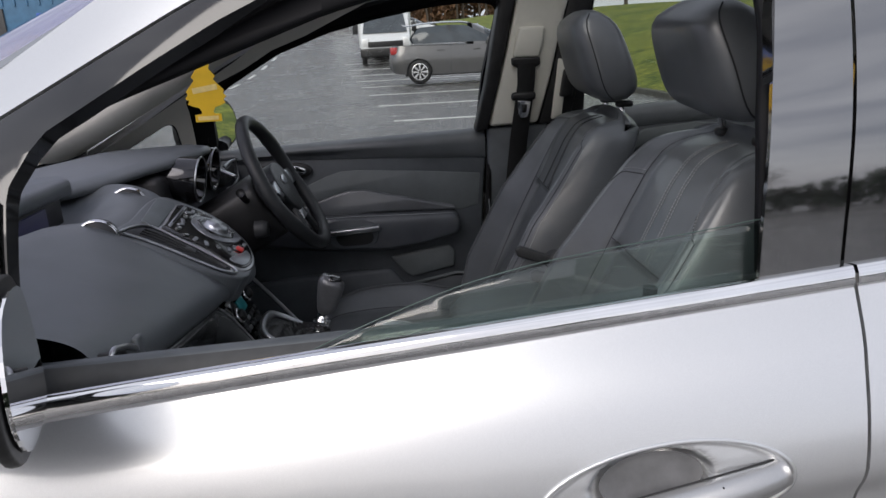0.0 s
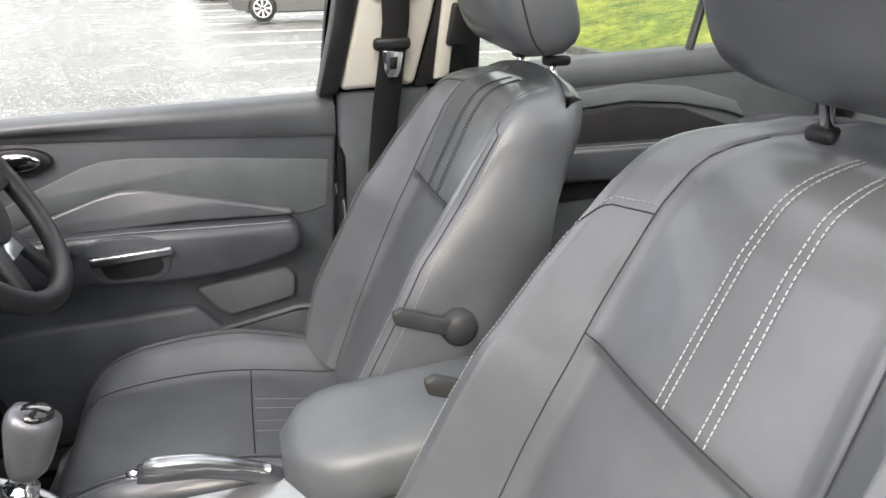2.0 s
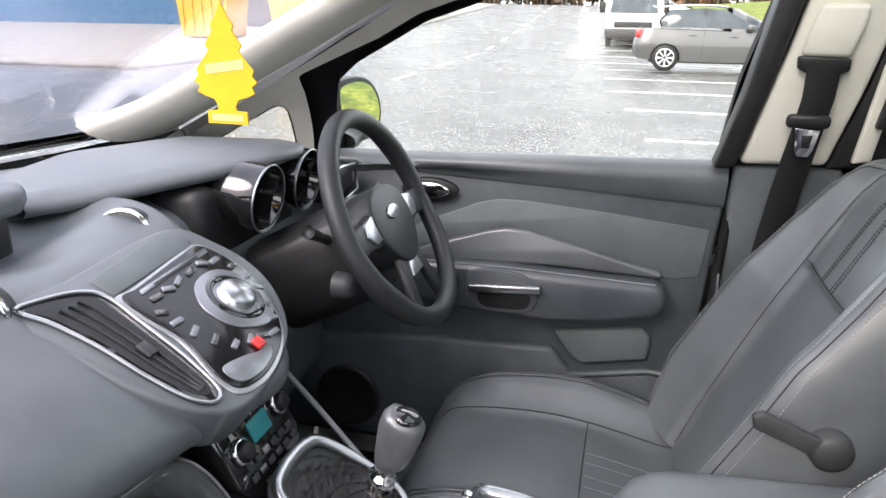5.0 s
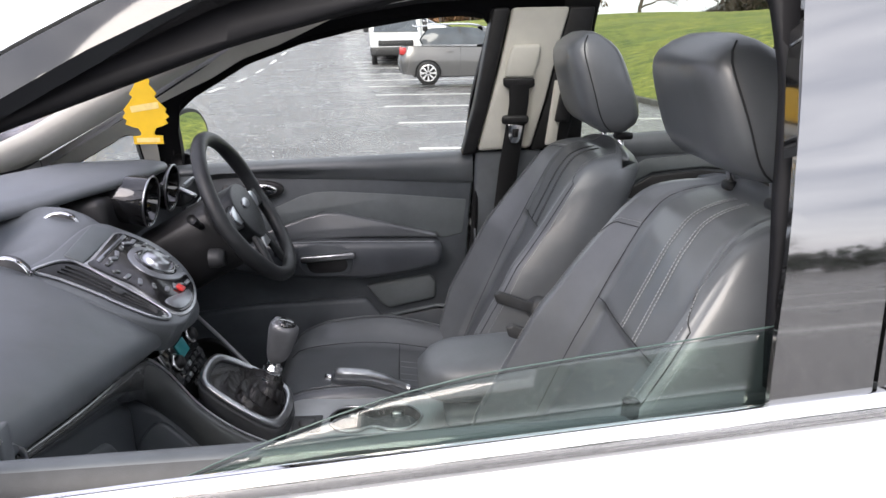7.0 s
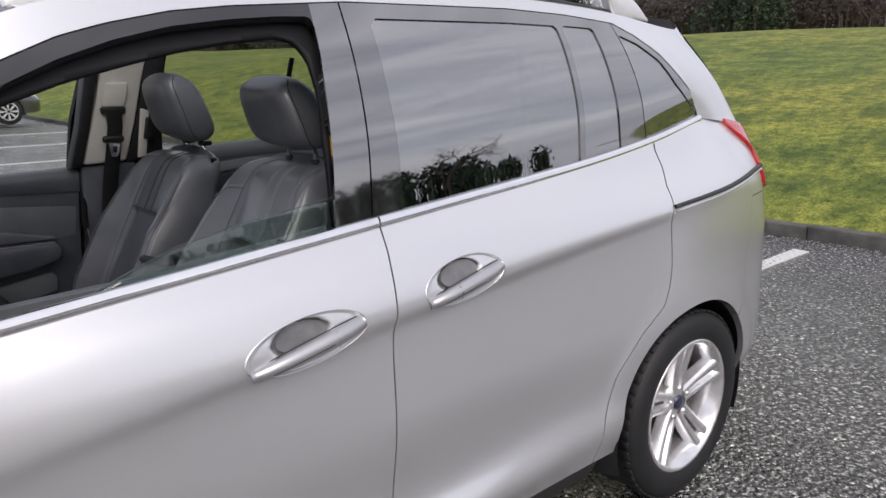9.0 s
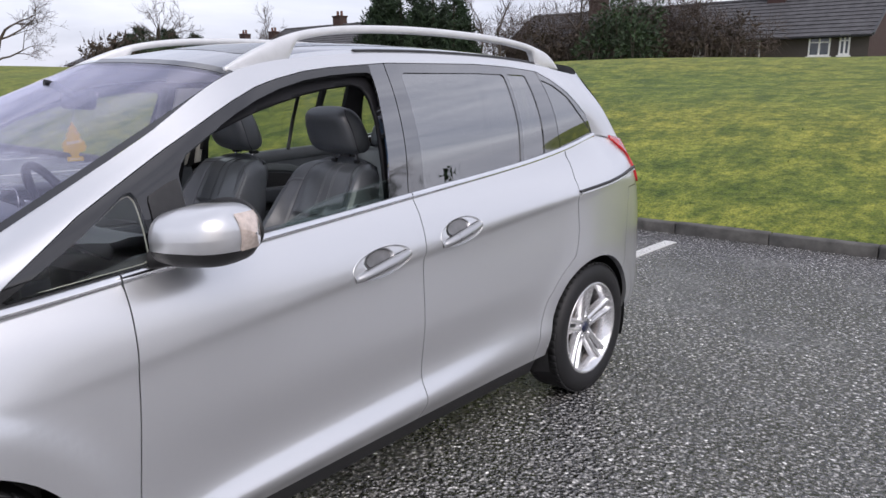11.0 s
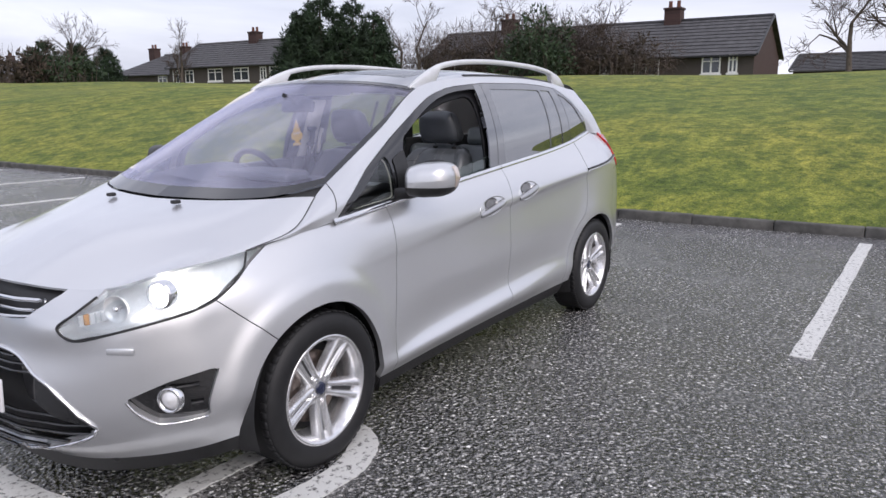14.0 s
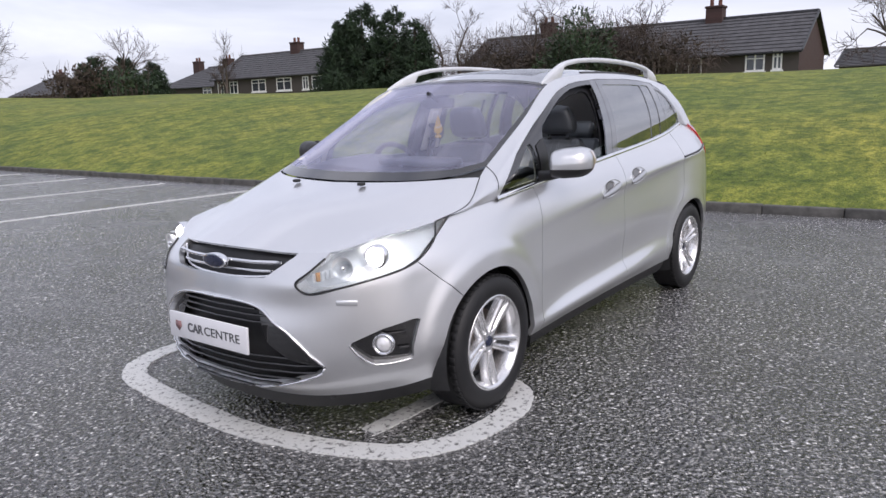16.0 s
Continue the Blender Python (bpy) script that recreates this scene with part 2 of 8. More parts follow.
def weld(VF):
    """Merge vertices that fall together, so that a mirrored surface is one smooth sheet."""
    key, new_i, V = {}, [], []
    for v in VF[0]:
        k = tuple(round(float(c), 5) for c in v)
        if k not in key:
            key[k] = len(V)
            V.append(tuple(float(c) for c in v))
        new_i.append(key[k])
    F = []
    for f in VF[1]:
        g = list(dict.fromkeys(new_i[i] for i in f))
        if len(g) > 2:
            F.append(tuple(g))
    return V, F


def pane(VF, t=.004):
    """A sheet of glass: outer and inner face, its edge hidden in the frame."""
    V, F = lifted(VF, -t)
    return join(VF, (V, [tuple(reversed(f)) for f in F]))


def lifted(VF, h):
    V = np.array(VF[0])
    return V + vnormals(VF) * h, VF[1]


def tube(path, r, n=10, cap=True, flat=1.0):
    P = np.array(path, float)
    R = np.broadcast_to(np.asarray(r, float), (len(P),))
    T = np.gradient(P, axis=0)
    T /= np.maximum(np.linalg.norm(T, axis=1), 1e-9)[:, None]
    up = np.array((0, 0, 1.0)) if abs(T[0][2]) < 0.9 else np.array((1.0, 0, 0))
    V, F = [], []
    a0 = np.cross(T[0], up)
    for p, t, rr in zip(P, T, R):
        a = a0 - t * (a0 @ t)
        a /= max(np.linalg.norm(a), 1e-9)
        a0 = a
        b = np.cross(a, t)
        for k in range(n):
            th = 2 * math.pi * k / n
            V.append(p + rr * (a * math.cos(th) + b * math.sin(th) * flat))
    for i in range(len(P) - 1):
        for k in range(n):
            F.append((i * n + k, i * n + (k + 1) % n, (i + 1) * n + (k + 1) % n, (i + 1) * n + k))
    if cap:
        F += [tuple(range(n)), tuple(range(len(V) - 1, len(V) - n - 1, -1))]
    return V, F


def lathe(profile, n=48, axis="y", closed=False):
    """Turns (radius, offset) pairs about an axis through the origin."""
    V, F = [], []
    for r, o in profile:
        for k in range(n):
            a = 2 * math.pi * k / n
            c, s = r * math.cos(a), r * math.sin(a)
            V.append((c, o, s) if axis == "y" else (o, c, s) if axis == "x" else (c, s, o))
    m = len(profile)
    for i in range(m if closed else m - 1):
        for k in range(n):
            j = (i + 1) % m
            F.append((i * n + k, i * n + (k + 1) % n, j * n + (k + 1) % n, j * n + k))
    return V, F


def block(x0, x1, y0, y1, z0, z1, b=0.0, seg=2):
    bm = bmesh.new()
    bmesh.ops.create_cube(bm, size=1)
    for v in bm.verts:
        v.co = Vector(((x0 + x1) / 2 + v.co.x * (x1 - x0), (y0 + y1) / 2 + v.co.y * (y1 - y0), (z0 + z1) / 2 + v.co.z * (z1 - z0)))
    if b:
        bmesh.ops.bevel(bm, geom=bm.edges[:], offset=b, segments=seg, profile=0.5, affect="EDGES")
    bm.verts.index_update()
    out = [tuple(v.co) for v in bm.verts], [tuple(v.index for v in f.verts) for f in bm.faces]
    bm.free()
    return out


def prism(poly, a, b, plane="xz", bevel=0.0):
    """An outline given depth from a to b across its plane."""
    n = len(poly)
    place = {"xz": lambda p, d: (p[0], d, p[1]), "xy": lambda p, d: (p[0], p[1], d), "yz": lambda p, d: (d, p[0], p[1])}[plane]
    V = [place(p, a) for p in poly] + [place(p, b) for p in poly]
    F = [tuple(range(n)), tuple(range(2 * n - 1, n - 1, -1))] + [(i, n + i, n + (i + 1) % n, (i + 1) % n) for i in range(n)]
    bm = bmesh.new()
    vs = [bm.verts.new(v) for v in V]
    for f in F:
        bm.faces.new([vs[i] for i in f])
    bmesh.ops.recalc_face_normals(bm, faces=bm.faces[:])
    if bevel:
        bmesh.ops.bevel(bm, geom=bm.edges[:], offset=bevel, segments=2, profile=0.5, affect="EDGES", clamp_overlap=True)
    bm.verts.index_update()
    out = [tuple(v.co) for v in bm.verts], [tuple(v.index for v in f.verts) for f in bm.faces]
    bm.free()
    return out


# ---------------------------------------------------------------- the parked people carrier: body surfaces
car = empty("car", "silver people carrier parked on tarmac, front passenger window lowered, headlights on", "car")
XS = (-1.394, -1.05, -0.6, -0.1, 0.35, 0.8, 1.1, 1.394, 1.7)


def row(nose, w, z, tail):
    return [(x, -a, c) for x, a, c in nose] + [(x, -a, c) for x, a, c in zip(XS, w, z)] + [(x, -a, c) for x, a, c in tail]


R1 = row(((-2.20, 0, .205), (-2.185, .22, .205), (-2.13, .42, .21), (-2.02, .60, .225), (-1.90, .73, .245), (-1.78, .80, .262), (-1.65, .84, .265)),
         (.86, .865, .85, .845, .845, .85, .86, .865, .84), (.255, .258, .264, .272, .278, .285, .289, .293, .297), ((1.98, .76, .28), (2.18, .5, .28), (2.24, 0, .28)))
R2 = row(((-2.30, 0, .29), (-2.285, .22, .29), (-2.225, .42, .295), (-2.10, .6, .31), (-1.955, .745, .33), (-1.83, .81, .345), (-1.65, .86, .35)),
         (.885, .89, .888, .888, .886, .876, .878, .89, .87), (.34, .31, .33, .35, .362, .378, .385, .39, .38), ((2.0, .79, .38), (2.21, .5, .38), (2.27, 0, .38)))
R3 = row(((-2.335, 0, .40), (-2.32, .22, .40), (-2.262, .42, .40), (-2.145, .6, .41), (-1.975, .76, .42), (-1.85, .82, .43), (-1.65, .875, .43)),
         (.895, .885, .852, .85, .85, .855, .872, .90, .885), (.42, .365, .39, .422, .452, .484, .47, .46, .45), ((2.0, .80, .46), (2.22, .5, .46), (2.29, 0, .46)))
R4 = row(((-2.335, 0, .52), (-2.32, .22, .52), (-2.265, .42, .52), (-2.14, .62, .52), (-1.975, .755, .53), (-1.85, .81, .55), (-1.65, .872, .56)),
         (.905, .87, .855, .858, .858, .86, .875, .905, .885), (.60, .60, .61, .63, .65, .66, .67, .68, .66), ((2.0, .80, .62), (2.22, .5, .62), (2.29, 0, .62)))
R5 = row(((-2.30, 0, .64), (-2.29, .22, .64), (-2.245, .42, .64), (-2.13, .63, .64), (-1.965, .745, .66), (-1.845, .79, .69), (-1.65, .855, .715)),
         (.885, .858, .85, .846, .845, .848, .865, .89, .87), (.755, .765, .80, .85, .89, .93, .957, .985, 1.0), ((2.0, .79, .86), (2.2, .5, .82), (2.27, 0, .82)))
R6 = row(((-2.285, 0, .735), (-2.275, .22, .735), (-2.235, .45, .735), (-2.11, .635, .745), (-1.94, .735, .765), (-1.825, .775, .795), (-1.65, .825, .815)),
         (.865, .855, .853, .856, .857, .862, .875, .888, .862), (.83, .81, .85, .895, .935, .976, 1.003, 1.03, 1.05), ((1.98, .77, 1.03), (2.15, .5, .98), (2.22, 0, .98)))
R7 = row(((-2.262, 0, .80), (-2.25, .22, .80), (-2.20, .43, .795), (-2.08, .60, .81), (-1.92, .70, .835), (-1.80, .735, .86), (-1.65, .775, .885)),
         (.822, .83, .828, .823, .817, .81, .81, .805, .775), (.91, .925, .96, 1.0, 1.035, 1.07, 1.095, 1.125, 1.16), ((1.95, .745, 1.12), (2.12, .5, 1.08), (2.18, 0, 1.07)))
R8 = row(((-2.235, 0, .862), (-2.215, .2, .858), (-2.15, .38, .845), (-2.07, .54, .855), (-1.93, .65, .900), (-1.80, .695, .913), (-1.65, .733, .932)),
         (.778, .79, .778, .765, .752, .735, .72, .70, .67), (.968, 1.004, 1.042, 1.08, 1.113, 1.145, 1.17, 1.203, 1.25), ((1.93, .70, 1.21), (2.10, .48, 1.17), (2.15, 0, 1.16)))
def flared(VF, cx, reach, out):
    """Swell the flank gently round a wheel arch."""
    V = np.array(VF[0], float)
    d = np.hypot(V[:, 0] - cx, V[:, 2] - .325)
    k = np.clip((reach + .035 - d) / .07, 0, 1)
    k = k * k * (3 - 2 * k) * (np.abs(V[:, 1]) > .6) * np.clip((V[:, 2] - .30) / .12, 0, 1)
    V[:, 1] -= out * k * (1 - .5 * np.clip((reach - d) / .12, 0, 1))
    return V, VF[1]


ring = outward(grid(loft([R1, R2, R3, R4, R5, R6, R7, R8], 16, 6)))
ring = flared(flared(ring, -1.40, .475, .013), 1.39, .445, .008)

# lower edge of the body, in black
R0 = [(x + (0.03 if i < 5 else 0), y * 0.965, z - 0.065) for i, (x, y, z) in enumerate(R1)]
under = outward(grid(loft([R0, R1], 12, 4)))

# side window band from the waist line up to the roof edge
B0 = [(-1.232, -.795, .99), (-1.0, -.788, 1.008), (-.75, -.782, 1.03), (-.45, -.774, 1.054), (-.1, -.765, 1.08), (.35, -.752, 1.113), (.8, -.735, 1.145), (1.1, -.72, 1.17), (1.394, -.70, 1.203), (1.7, -.67, 1.25)]
# the screen's side edge, from the scuttle up to the roof
SCREEN_EDGE = spline([(-1.15, -.685, 1.137), (-.72, -.652, 1.36), (-.385, -.612, 1.543)], 16)
B3 = [tuple(SCREEN_EDGE[i]) for i in (0, 8, 16, 32)] + [(0, -.585, 1.602), (.4, -.577, 1.620), (.8, -.571, 1.620), (1.1, -.565, 1.610), (1.3, -.559, 1.597), (1.45, -.557, 1.58)]


def between(a, b, t, bulge):
    return [tuple(np.array(p) * (1 - t) + np.array(q) * t + np.array((0, -bulge, bulge * 0.4)) * 4 * t * (1 - t)) for p, q in zip(a, b)]


band = outward(grid(loft([B0, between(B0, B3, .33, .036), between(B0, B3, .66, .034), B3], 20, 9)))

# bonnet, wing tops, windscreen, roof, tailgate
H0 = R8[:7]
H2 = [(-1.53, 0, 1.070), (-1.51, -.2, 1.073), (-1.46, -.40, 1.078), (-1.385, -.56, 1.086), (-1.31, -.65, 1.092), (-1.265, -.69, 1.092), (-1.24, -.705, 1.090)]
H1 = [(-1.88, 0, .992), (-1.86, -.2, .991), (-1.80, -.39, .985), (-1.72, -.55, .979), (-1.62, -.66, .978), (-1.53, -.722, .978), (-1.42, -.757, .985)]
bonnet = outward(grid(loft([H0, H1, H2], 10, 14)))
BONNET_EDGE = spline([H0[-1], H1[-1], H2[-1]], 14)
HS = [tuple(BONNET_EDGE[k]) for k in (0, 7, 14, 21, 28)] + [B3[0]]
WB = [(-1.65, -.733, .932), (-1.56, -.753, .948), (-1.47, -.772, .960), (-1.394, -.778, .968), (-1.32, -.787, .978), (-1.232, -.795, .99)]


def wing_row(t, full):
    """A line along the wing's top whose bulge grows towards the window pillar."""
    return [tuple(np.array(p) * (1 - t) + np.array(q) * t + np.array((0, -b, b * .4)) * 4 * t * (1 - t)) for p, q, b in zip(WB, HS, np.linspace(.008, full, 6))]


wing_top = outward(grid(loft([WB, wing_row(.33, .036), wing_row(.66, .034), HS], 10, 8)))
COWL = [(-1.50, 0, 1.075), (-1.485, -.2, 1.078), (-1.44, -.42, 1.083), (-1.345, -.59, 1.098), B3[0]]
HEAD = [(-.50, 0, 1.592), (-.462, -.202, 1.588), (-.424, -.404, 1.576), (-.3965, -.551, 1.557), B3[3]]
SM = [(-.95, 0, 1.385), (-.94, -.20, 1.383), (-.90, -.39, 1.376), (-.83, -.545, 1.366), B3[2]]
screen = outward(grid(loft([COWL, SM, HEAD], 10, 16)))
scuttle = outward(grid(loft([H2[:1] + H2[1:2] + H2[2:3] + H2[3:4] + [H2[-1]], COWL], 10, 3)))
RS = B3[3:]
RX = (-.50, -.05, .38, .8, 1.12, 1.45, 1.95)


CROWN = (.64, .72, .72, .72, .72, .74, .8)


def roof_row(k, rise):
    """A line along the roof at share k of its half width."""
    return [(x * k + c * (1 - k), y * k, z + rise * w) for (x, y, z), c, w in zip(RS, RX, CROWN)]


roof_lip = roof_row(0.9, .022)
ROOF_ROWS = [RS, roof_lip, roof_row(.66, .052), roof_row(.33, .070), roof_row(0, .076)]
T0 = [(1.7, -.67, 1.25), (1.80, -.70, 1.235), (1.93, -.70, 1.21), (2.10, -.48, 1.17), (2.15, 0, 1.16)]
T1 = [RS[-1], (1.60, -.56, 1.56), (1.72, -.54, 1.555), (1.88, -.40, 1.60), (1.95, 0, RS[-1][2] + .076 * .8)]
tail = outward(grid(loft([T0, between(T0, T1, .5, .02), T1], 12, 12)))

# ---------------------------------------------------------------- outlines of panels and openings, seen from the side or the front
ARCH_F = [(-1.405 + .372 * math.cos(a), .322 + .375 * math.sin(a)) for a in np.linspace(-.6, math.pi + .6, 40)]
ARCH_R = [(1.39 + .368 * math.cos(a), .325 + .372 * math.sin(a)) for a in np.linspace(-.6, math.pi + .6, 40)]
SEAM_F = [(-.93, -.1), (-.934, .29), (-.915, .45), (-.888, .68), (-.876, .85), (-.873, .996), (-.86, 1.6)]
SEAM_B = [(.16, -.1), (.169, .265), (.19, .5), (.201, .72), (.206, .86), (.213, .95), (.222, 1.02), (.240, 1.10), (.20, 1.3), (.15, 1.62)]
SEAM_R = [(.92, -.1), (.92, .30), (.945, .42), (1.0, .545), (1.10, .65), (1.20, .72), (1.238, .80), (1.235, .90), (1.225, 1.0), (1.25, 1.08), (1.33, 1.17), (1.37, 1.195), (1.30, 1.4), (1.2, 1.62)]
BUMP_F = [(-3, -.1), (-1.6, -.1), (-1.6, .575), (-1.657, .622), (-1.834, .791), (-1.92, .88), (-1.92, 1.3), (-3, 1.3)]
BUMP_R = [(3, -.1), (1.6, -.1), (1.62, .55), (1.685, .63), (1.72, .80), (1.745, .99), (3, .99)]
FENDER = BUMP_F[1:7] + [(-.93, 1.3)] + SEAM_F[-2::-1]
FDOOR = SEAM_F[:-1] + [(-.86, 1.3), (.21, 1.3)] + SEAM_B[7::-1]
RDOOR = SEAM_B[:8] + [(.21, 1.4), (1.37, 1.4)] + SEAM_R[11::-1]
QUARTER = SEAM_R[:12] + [(1.37, 1.4), (3, 1.4), (3, .99)] + BUMP_R[5:0:-1]
LAMP = [(.53, .93), (.515, .829), (.489, .781), (.452, .737), (.465, .712), (.505, .694), (.616, .719), (.703, .746), (.754, .769), (.776, .80), (.770, .868), (.745, .96)]
GRILLE = [(-.1, .95), (.40, .95), (.385, .832), (.36, .80), (.30, .752), (.2, .742), (-.1, .738)]
LOWER = [(-.1, .640), (.12, .640), (.216, .634), (.300, .612), (.36, .568), (.428, .517), (.507, .426), (.540, .378), (.530, .355), (.484, .330), (.40, .300), (.30, .272), (.216, .256), (.1, .245), (-.1, .243)]
FOG = [(.630, .478), (.726, .532), (.806, .560), (.802, .47), (.794, .386), (.74, .379), (.693, .382), (.66, .428)]


def both(name, VF, mat, parent, label="", mirror=True, fold=0.014):
    made = [part(name, flange(VF, fold) if fold else VF, mat, parent, label)]
    if mirror:
        made.append(part(name, flipped(flange(VF, fold) if fold else VF), mat, parent, label))
    return made


def mirrored_whole(VF):
    return join(VF, flipped(VF))


def dish_hole(cx, cz, half, tilt):
    ct, st = math.cos(radians(tilt)), math.sin(radians(tilt))
    return [(cx + half * .97 * math.cos(a) * ct - .050 * math.sin(a) * st, cz + half * .97 * math.cos(a) * st + .050 * math.sin(a) * ct) for a in np.linspace(0, 2 * math.pi, 36, endpoint=False)]


H_F, H_R = (-.006, .912, .138, 6.0), (.415, .957, .122, 6.5)


# painted panels
bumper = cuts(ring, side(BUMP_F, .002), side(ARCH_F, 0, True), front(LAMP, .002, True), front(GRILLE, 0, True), front(LOWER, 0, True), front(FOG, 0, True))
front_bumper = part("front_bumper", mirrored_whole(flange(bumper, .03)), SILVER, car, "silver front bumper with dark grilles")
both("front_wing", cuts(ring, side(FENDER, .002), side(ARCH_F, 0, True), front(LAMP, .002, True)), SILVER, car, fold=.025)
doors_f = both("front_door", cuts(ring, side(FDOOR, .002), side(dish_hole(*H_F), 0, True)), SILVER, car, "silver front door")
doors_r = both("rear_door", cuts(ring, side(RDOOR, .002), side(dish_hole(*H_R), 0, True), side(ARCH_R, 0, True)), SILVER, car, "silver rear door")
both("rear_wing", cuts(ring, side(QUARTER, .002), side(ARCH_R, 0, True)), SILVER, car, fold=.025)
rear_bumper = part("rear_bumper", mirrored_whole(flange(cuts(ring, side(BUMP_R, .002), side(ARCH_R, 0, True)), .02)), SILVER, car)
sill = cuts(under, side([(-1.04, -.2), (.94, -.2), (.94, .5), (-1.04, .5)]))
both("sill_trim", sill, BLACK, car, "black plastic sill trim")
part("front_lip", mirrored_whole(flange(cuts(under, side([(-3, -.2), (-1.75, -.2), (-1.75, .5), (-3, .5)])), .02)), BLACK, car, "black plastic bumper lip")
part("rear_lip", mirrored_whole(flange(cuts(under, side([(1.74, -.2), (3, -.2), (3, .5), (1.74, .5)])), .02)), BLACK, car)
hood = part("bonnet", mirrored_whole(flange(bonnet, .01)), SILVER, car, "silver bonnet with two washer jets")
for s, VF in ((1, wing_top), (-1, flipped(wing_top))):
    part("wing_top", VF, SILVER, car)

for s in (0, 1):
    joint = tube(BONNET_EDGE + np.array((0, -.001, .0012)), .0022, 6)
    foot = tube(np.array(spline([B0[0], between(B0, B3, .33, .036)[0], between(B0, B3, .66, .034)[0], B3[0]], 6))[4:] + np.array((0, -.001, .001)), .0018, 6)
    part("bonnet_joint", flipped(joint) if s else joint, BLACK, hood, "dark shut line")
    part("pillar_joint", flipped(foot) if s else foot, BLACK, car, "dark joint at the pillar's foot")

RED = material("red_lamp", (0.45, 0.012, 0.012), 0.12, 0, 1.0, 0.2, 30)
AMBER = material("amber_lamp", (0.7, 0.35, 0.12), 0.15, 0, 1.0, 0.2, 30)
LAMP_CHROME = material("lamp_reflector", (0.90, 0.90, 0.90), 0.34, 0.35, 0, 0.12, 25)
BEAM = glow("lit_projector", (1.0, 0.97, 0.9), 9.0)
PLATE = material("plate_white", (0.78, 0.78, 0.8), 0.3, 0, 0.3, 0.04, 15)
PLATE_INK = material("plate_ink", (0.10, 0.10, 0.11), 0.4, 0, 0, 0.15, 60)
BADGE = material("badge_blue", (0.010, 0.016, 0.050), 0.15, 0, 1.0, 0.2, 60)
MIRROR = material("mirror_glass", (0.9, 0.9, 0.9), 0.02, 1.0, 0, 0.01, 5)

# ---- the near wall of the body as a height field, to seat handles and trim on it
SIDE_G = loft([R1, R2, R3, R4, R5, R6, R7, R8], 16, 6)


def skin(x, z):
    """How far out the left flank stands (y) at x, z."""
    X = SIDE_G[10, :, 0]
    j = int(np.clip(np.searchsorted(X[112:240], x) + 112 - 1, 112, 238))
    t = (x - X[j]) / (X[j + 1] - X[j])
    col = SIDE_G[:, j] * (1 - t) + SIDE_G[:, j + 1] * t
    return float(np.interp(z, col[:, 2], col[:, 1]))


FRAME_BLACK = material("satin_black_frame", (.010, .010, .012), .62, 0, 0, .2, 20, 0, 200, None, .25)

# ---- glass house
DLO = [(-1.24, .95), (-1.225, .985), (-1.13, 1.065), (-.945, 1.185), (-.677, 1.33), (-.488, 1.428), (-.429, 1.457), (-.335, 1.497), (-.25, 1.521), (-.126, 1.547), (0, 1.562), (.28, 1.582), (.81, 1.588), (1.06, 1.58), (1.29, 1.563), (1.383, 1.527), (1.487, 1.468), (1.564, 1.403), (1.66, 1.325), (1.745, 1.262), (1.75, 1.2)]
QGLASS = [(-1.165, 1.012), (-.96, 1.133), (-.82, 1.228), (-.80, 1.232), (-.79, 1.215), (-.775, 1.05), (-.79, 1.042)]
OPENING = [(-.665, 1.03), (-.662, 1.262), (-.63, 1.312), (-.518, 1.375), (-.438, 1.418), (-.346, 1.459), (-.245, 1.493), (-.135, 1.519), (-.018, 1.535), (.10, 1.545), (.183, 1.547), (.172, 1.46), (.158, 1.393), (.136, 1.165), (.128, 1.06)]
INNER = [(-.72, 1.02), (-.71, 1.24), (-.665, 1.30), (-.615, 1.328), (-.50, 1.366), (-.41, 1.396), (-.325, 1.425), (-.225, 1.45), (-.117, 1.475), (0, 1.494), (.107, 1.505), (.145, 1.494), (.165, 1.458), (.168, 1.385), (.156, 1.276), (.154, 1.157), (.154, 1.02)]
PANE_R = [(.318, 1.09), (.324, 1.387), (.332, 1.548), (.80, 1.551), (.997, 1.548), (.984, 1.14)]
PANE_S = [(1.009, 1.14), (1.022, 1.549), (1.172, 1.545), (1.197, 1.15)]
PANE_Q = [(1.342, 1.19), (1.294, 1.528), (1.38, 1.502), (1.476, 1.448), (1.551, 1.368), (1.64, 1.30), (1.715, 1.25)]
DLO_FAR = [(-1.24, .95), (-1.236, .992), (-1.0, 1.118), (-.77, 1.25), (-.60, 1.345), (-.43, 1.428), (-.30, 1.468), (-.16, 1.497), (.0, 1.52), (.18, 1.532), (.55, 1.54), (.9, 1.537), (1.19, 1.52), (1.33, 1.485), (1.47, 1.43), (1.62, 1.345), (1.745, 1.262), (1.75, 1.2)]
QGLASS_FAR = [(-1.165, 1.012), (-.96, 1.12), (-.80, 1.205), (-.782, 1.205), (-.775, 1.19), (-.765, 1.05), (-.78, 1.042)]
OPENING_FAR = [(-.665, 1.03), (-.66, 1.20), (-.645, 1.262), (-.60, 1.30), (-.45, 1.38), (-.30, 1.428), (-.16, 1.458), (0, 1.482), (.09, 1.49), (.13, 1.482), (.152, 1.46), (.16, 1.42), (.165, 1.07)]
# the far side's openings stand a little further forward
def ahead(poly):
    return [(x - .13 * min(1, max(0, (.45 - x) / .3)), z) for x, z in poly]


DLO_R, QGLASS_R = ahead(DLO_FAR), ahead(QGLASS_FAR)
OPENING_R = ahead(OPENING_FAR[:8]) + [(-.03, 1.488), (.03, 1.482), (.052, 1.465), (.045, 1.42), (.012, 1.28), (-.015, 1.08)]


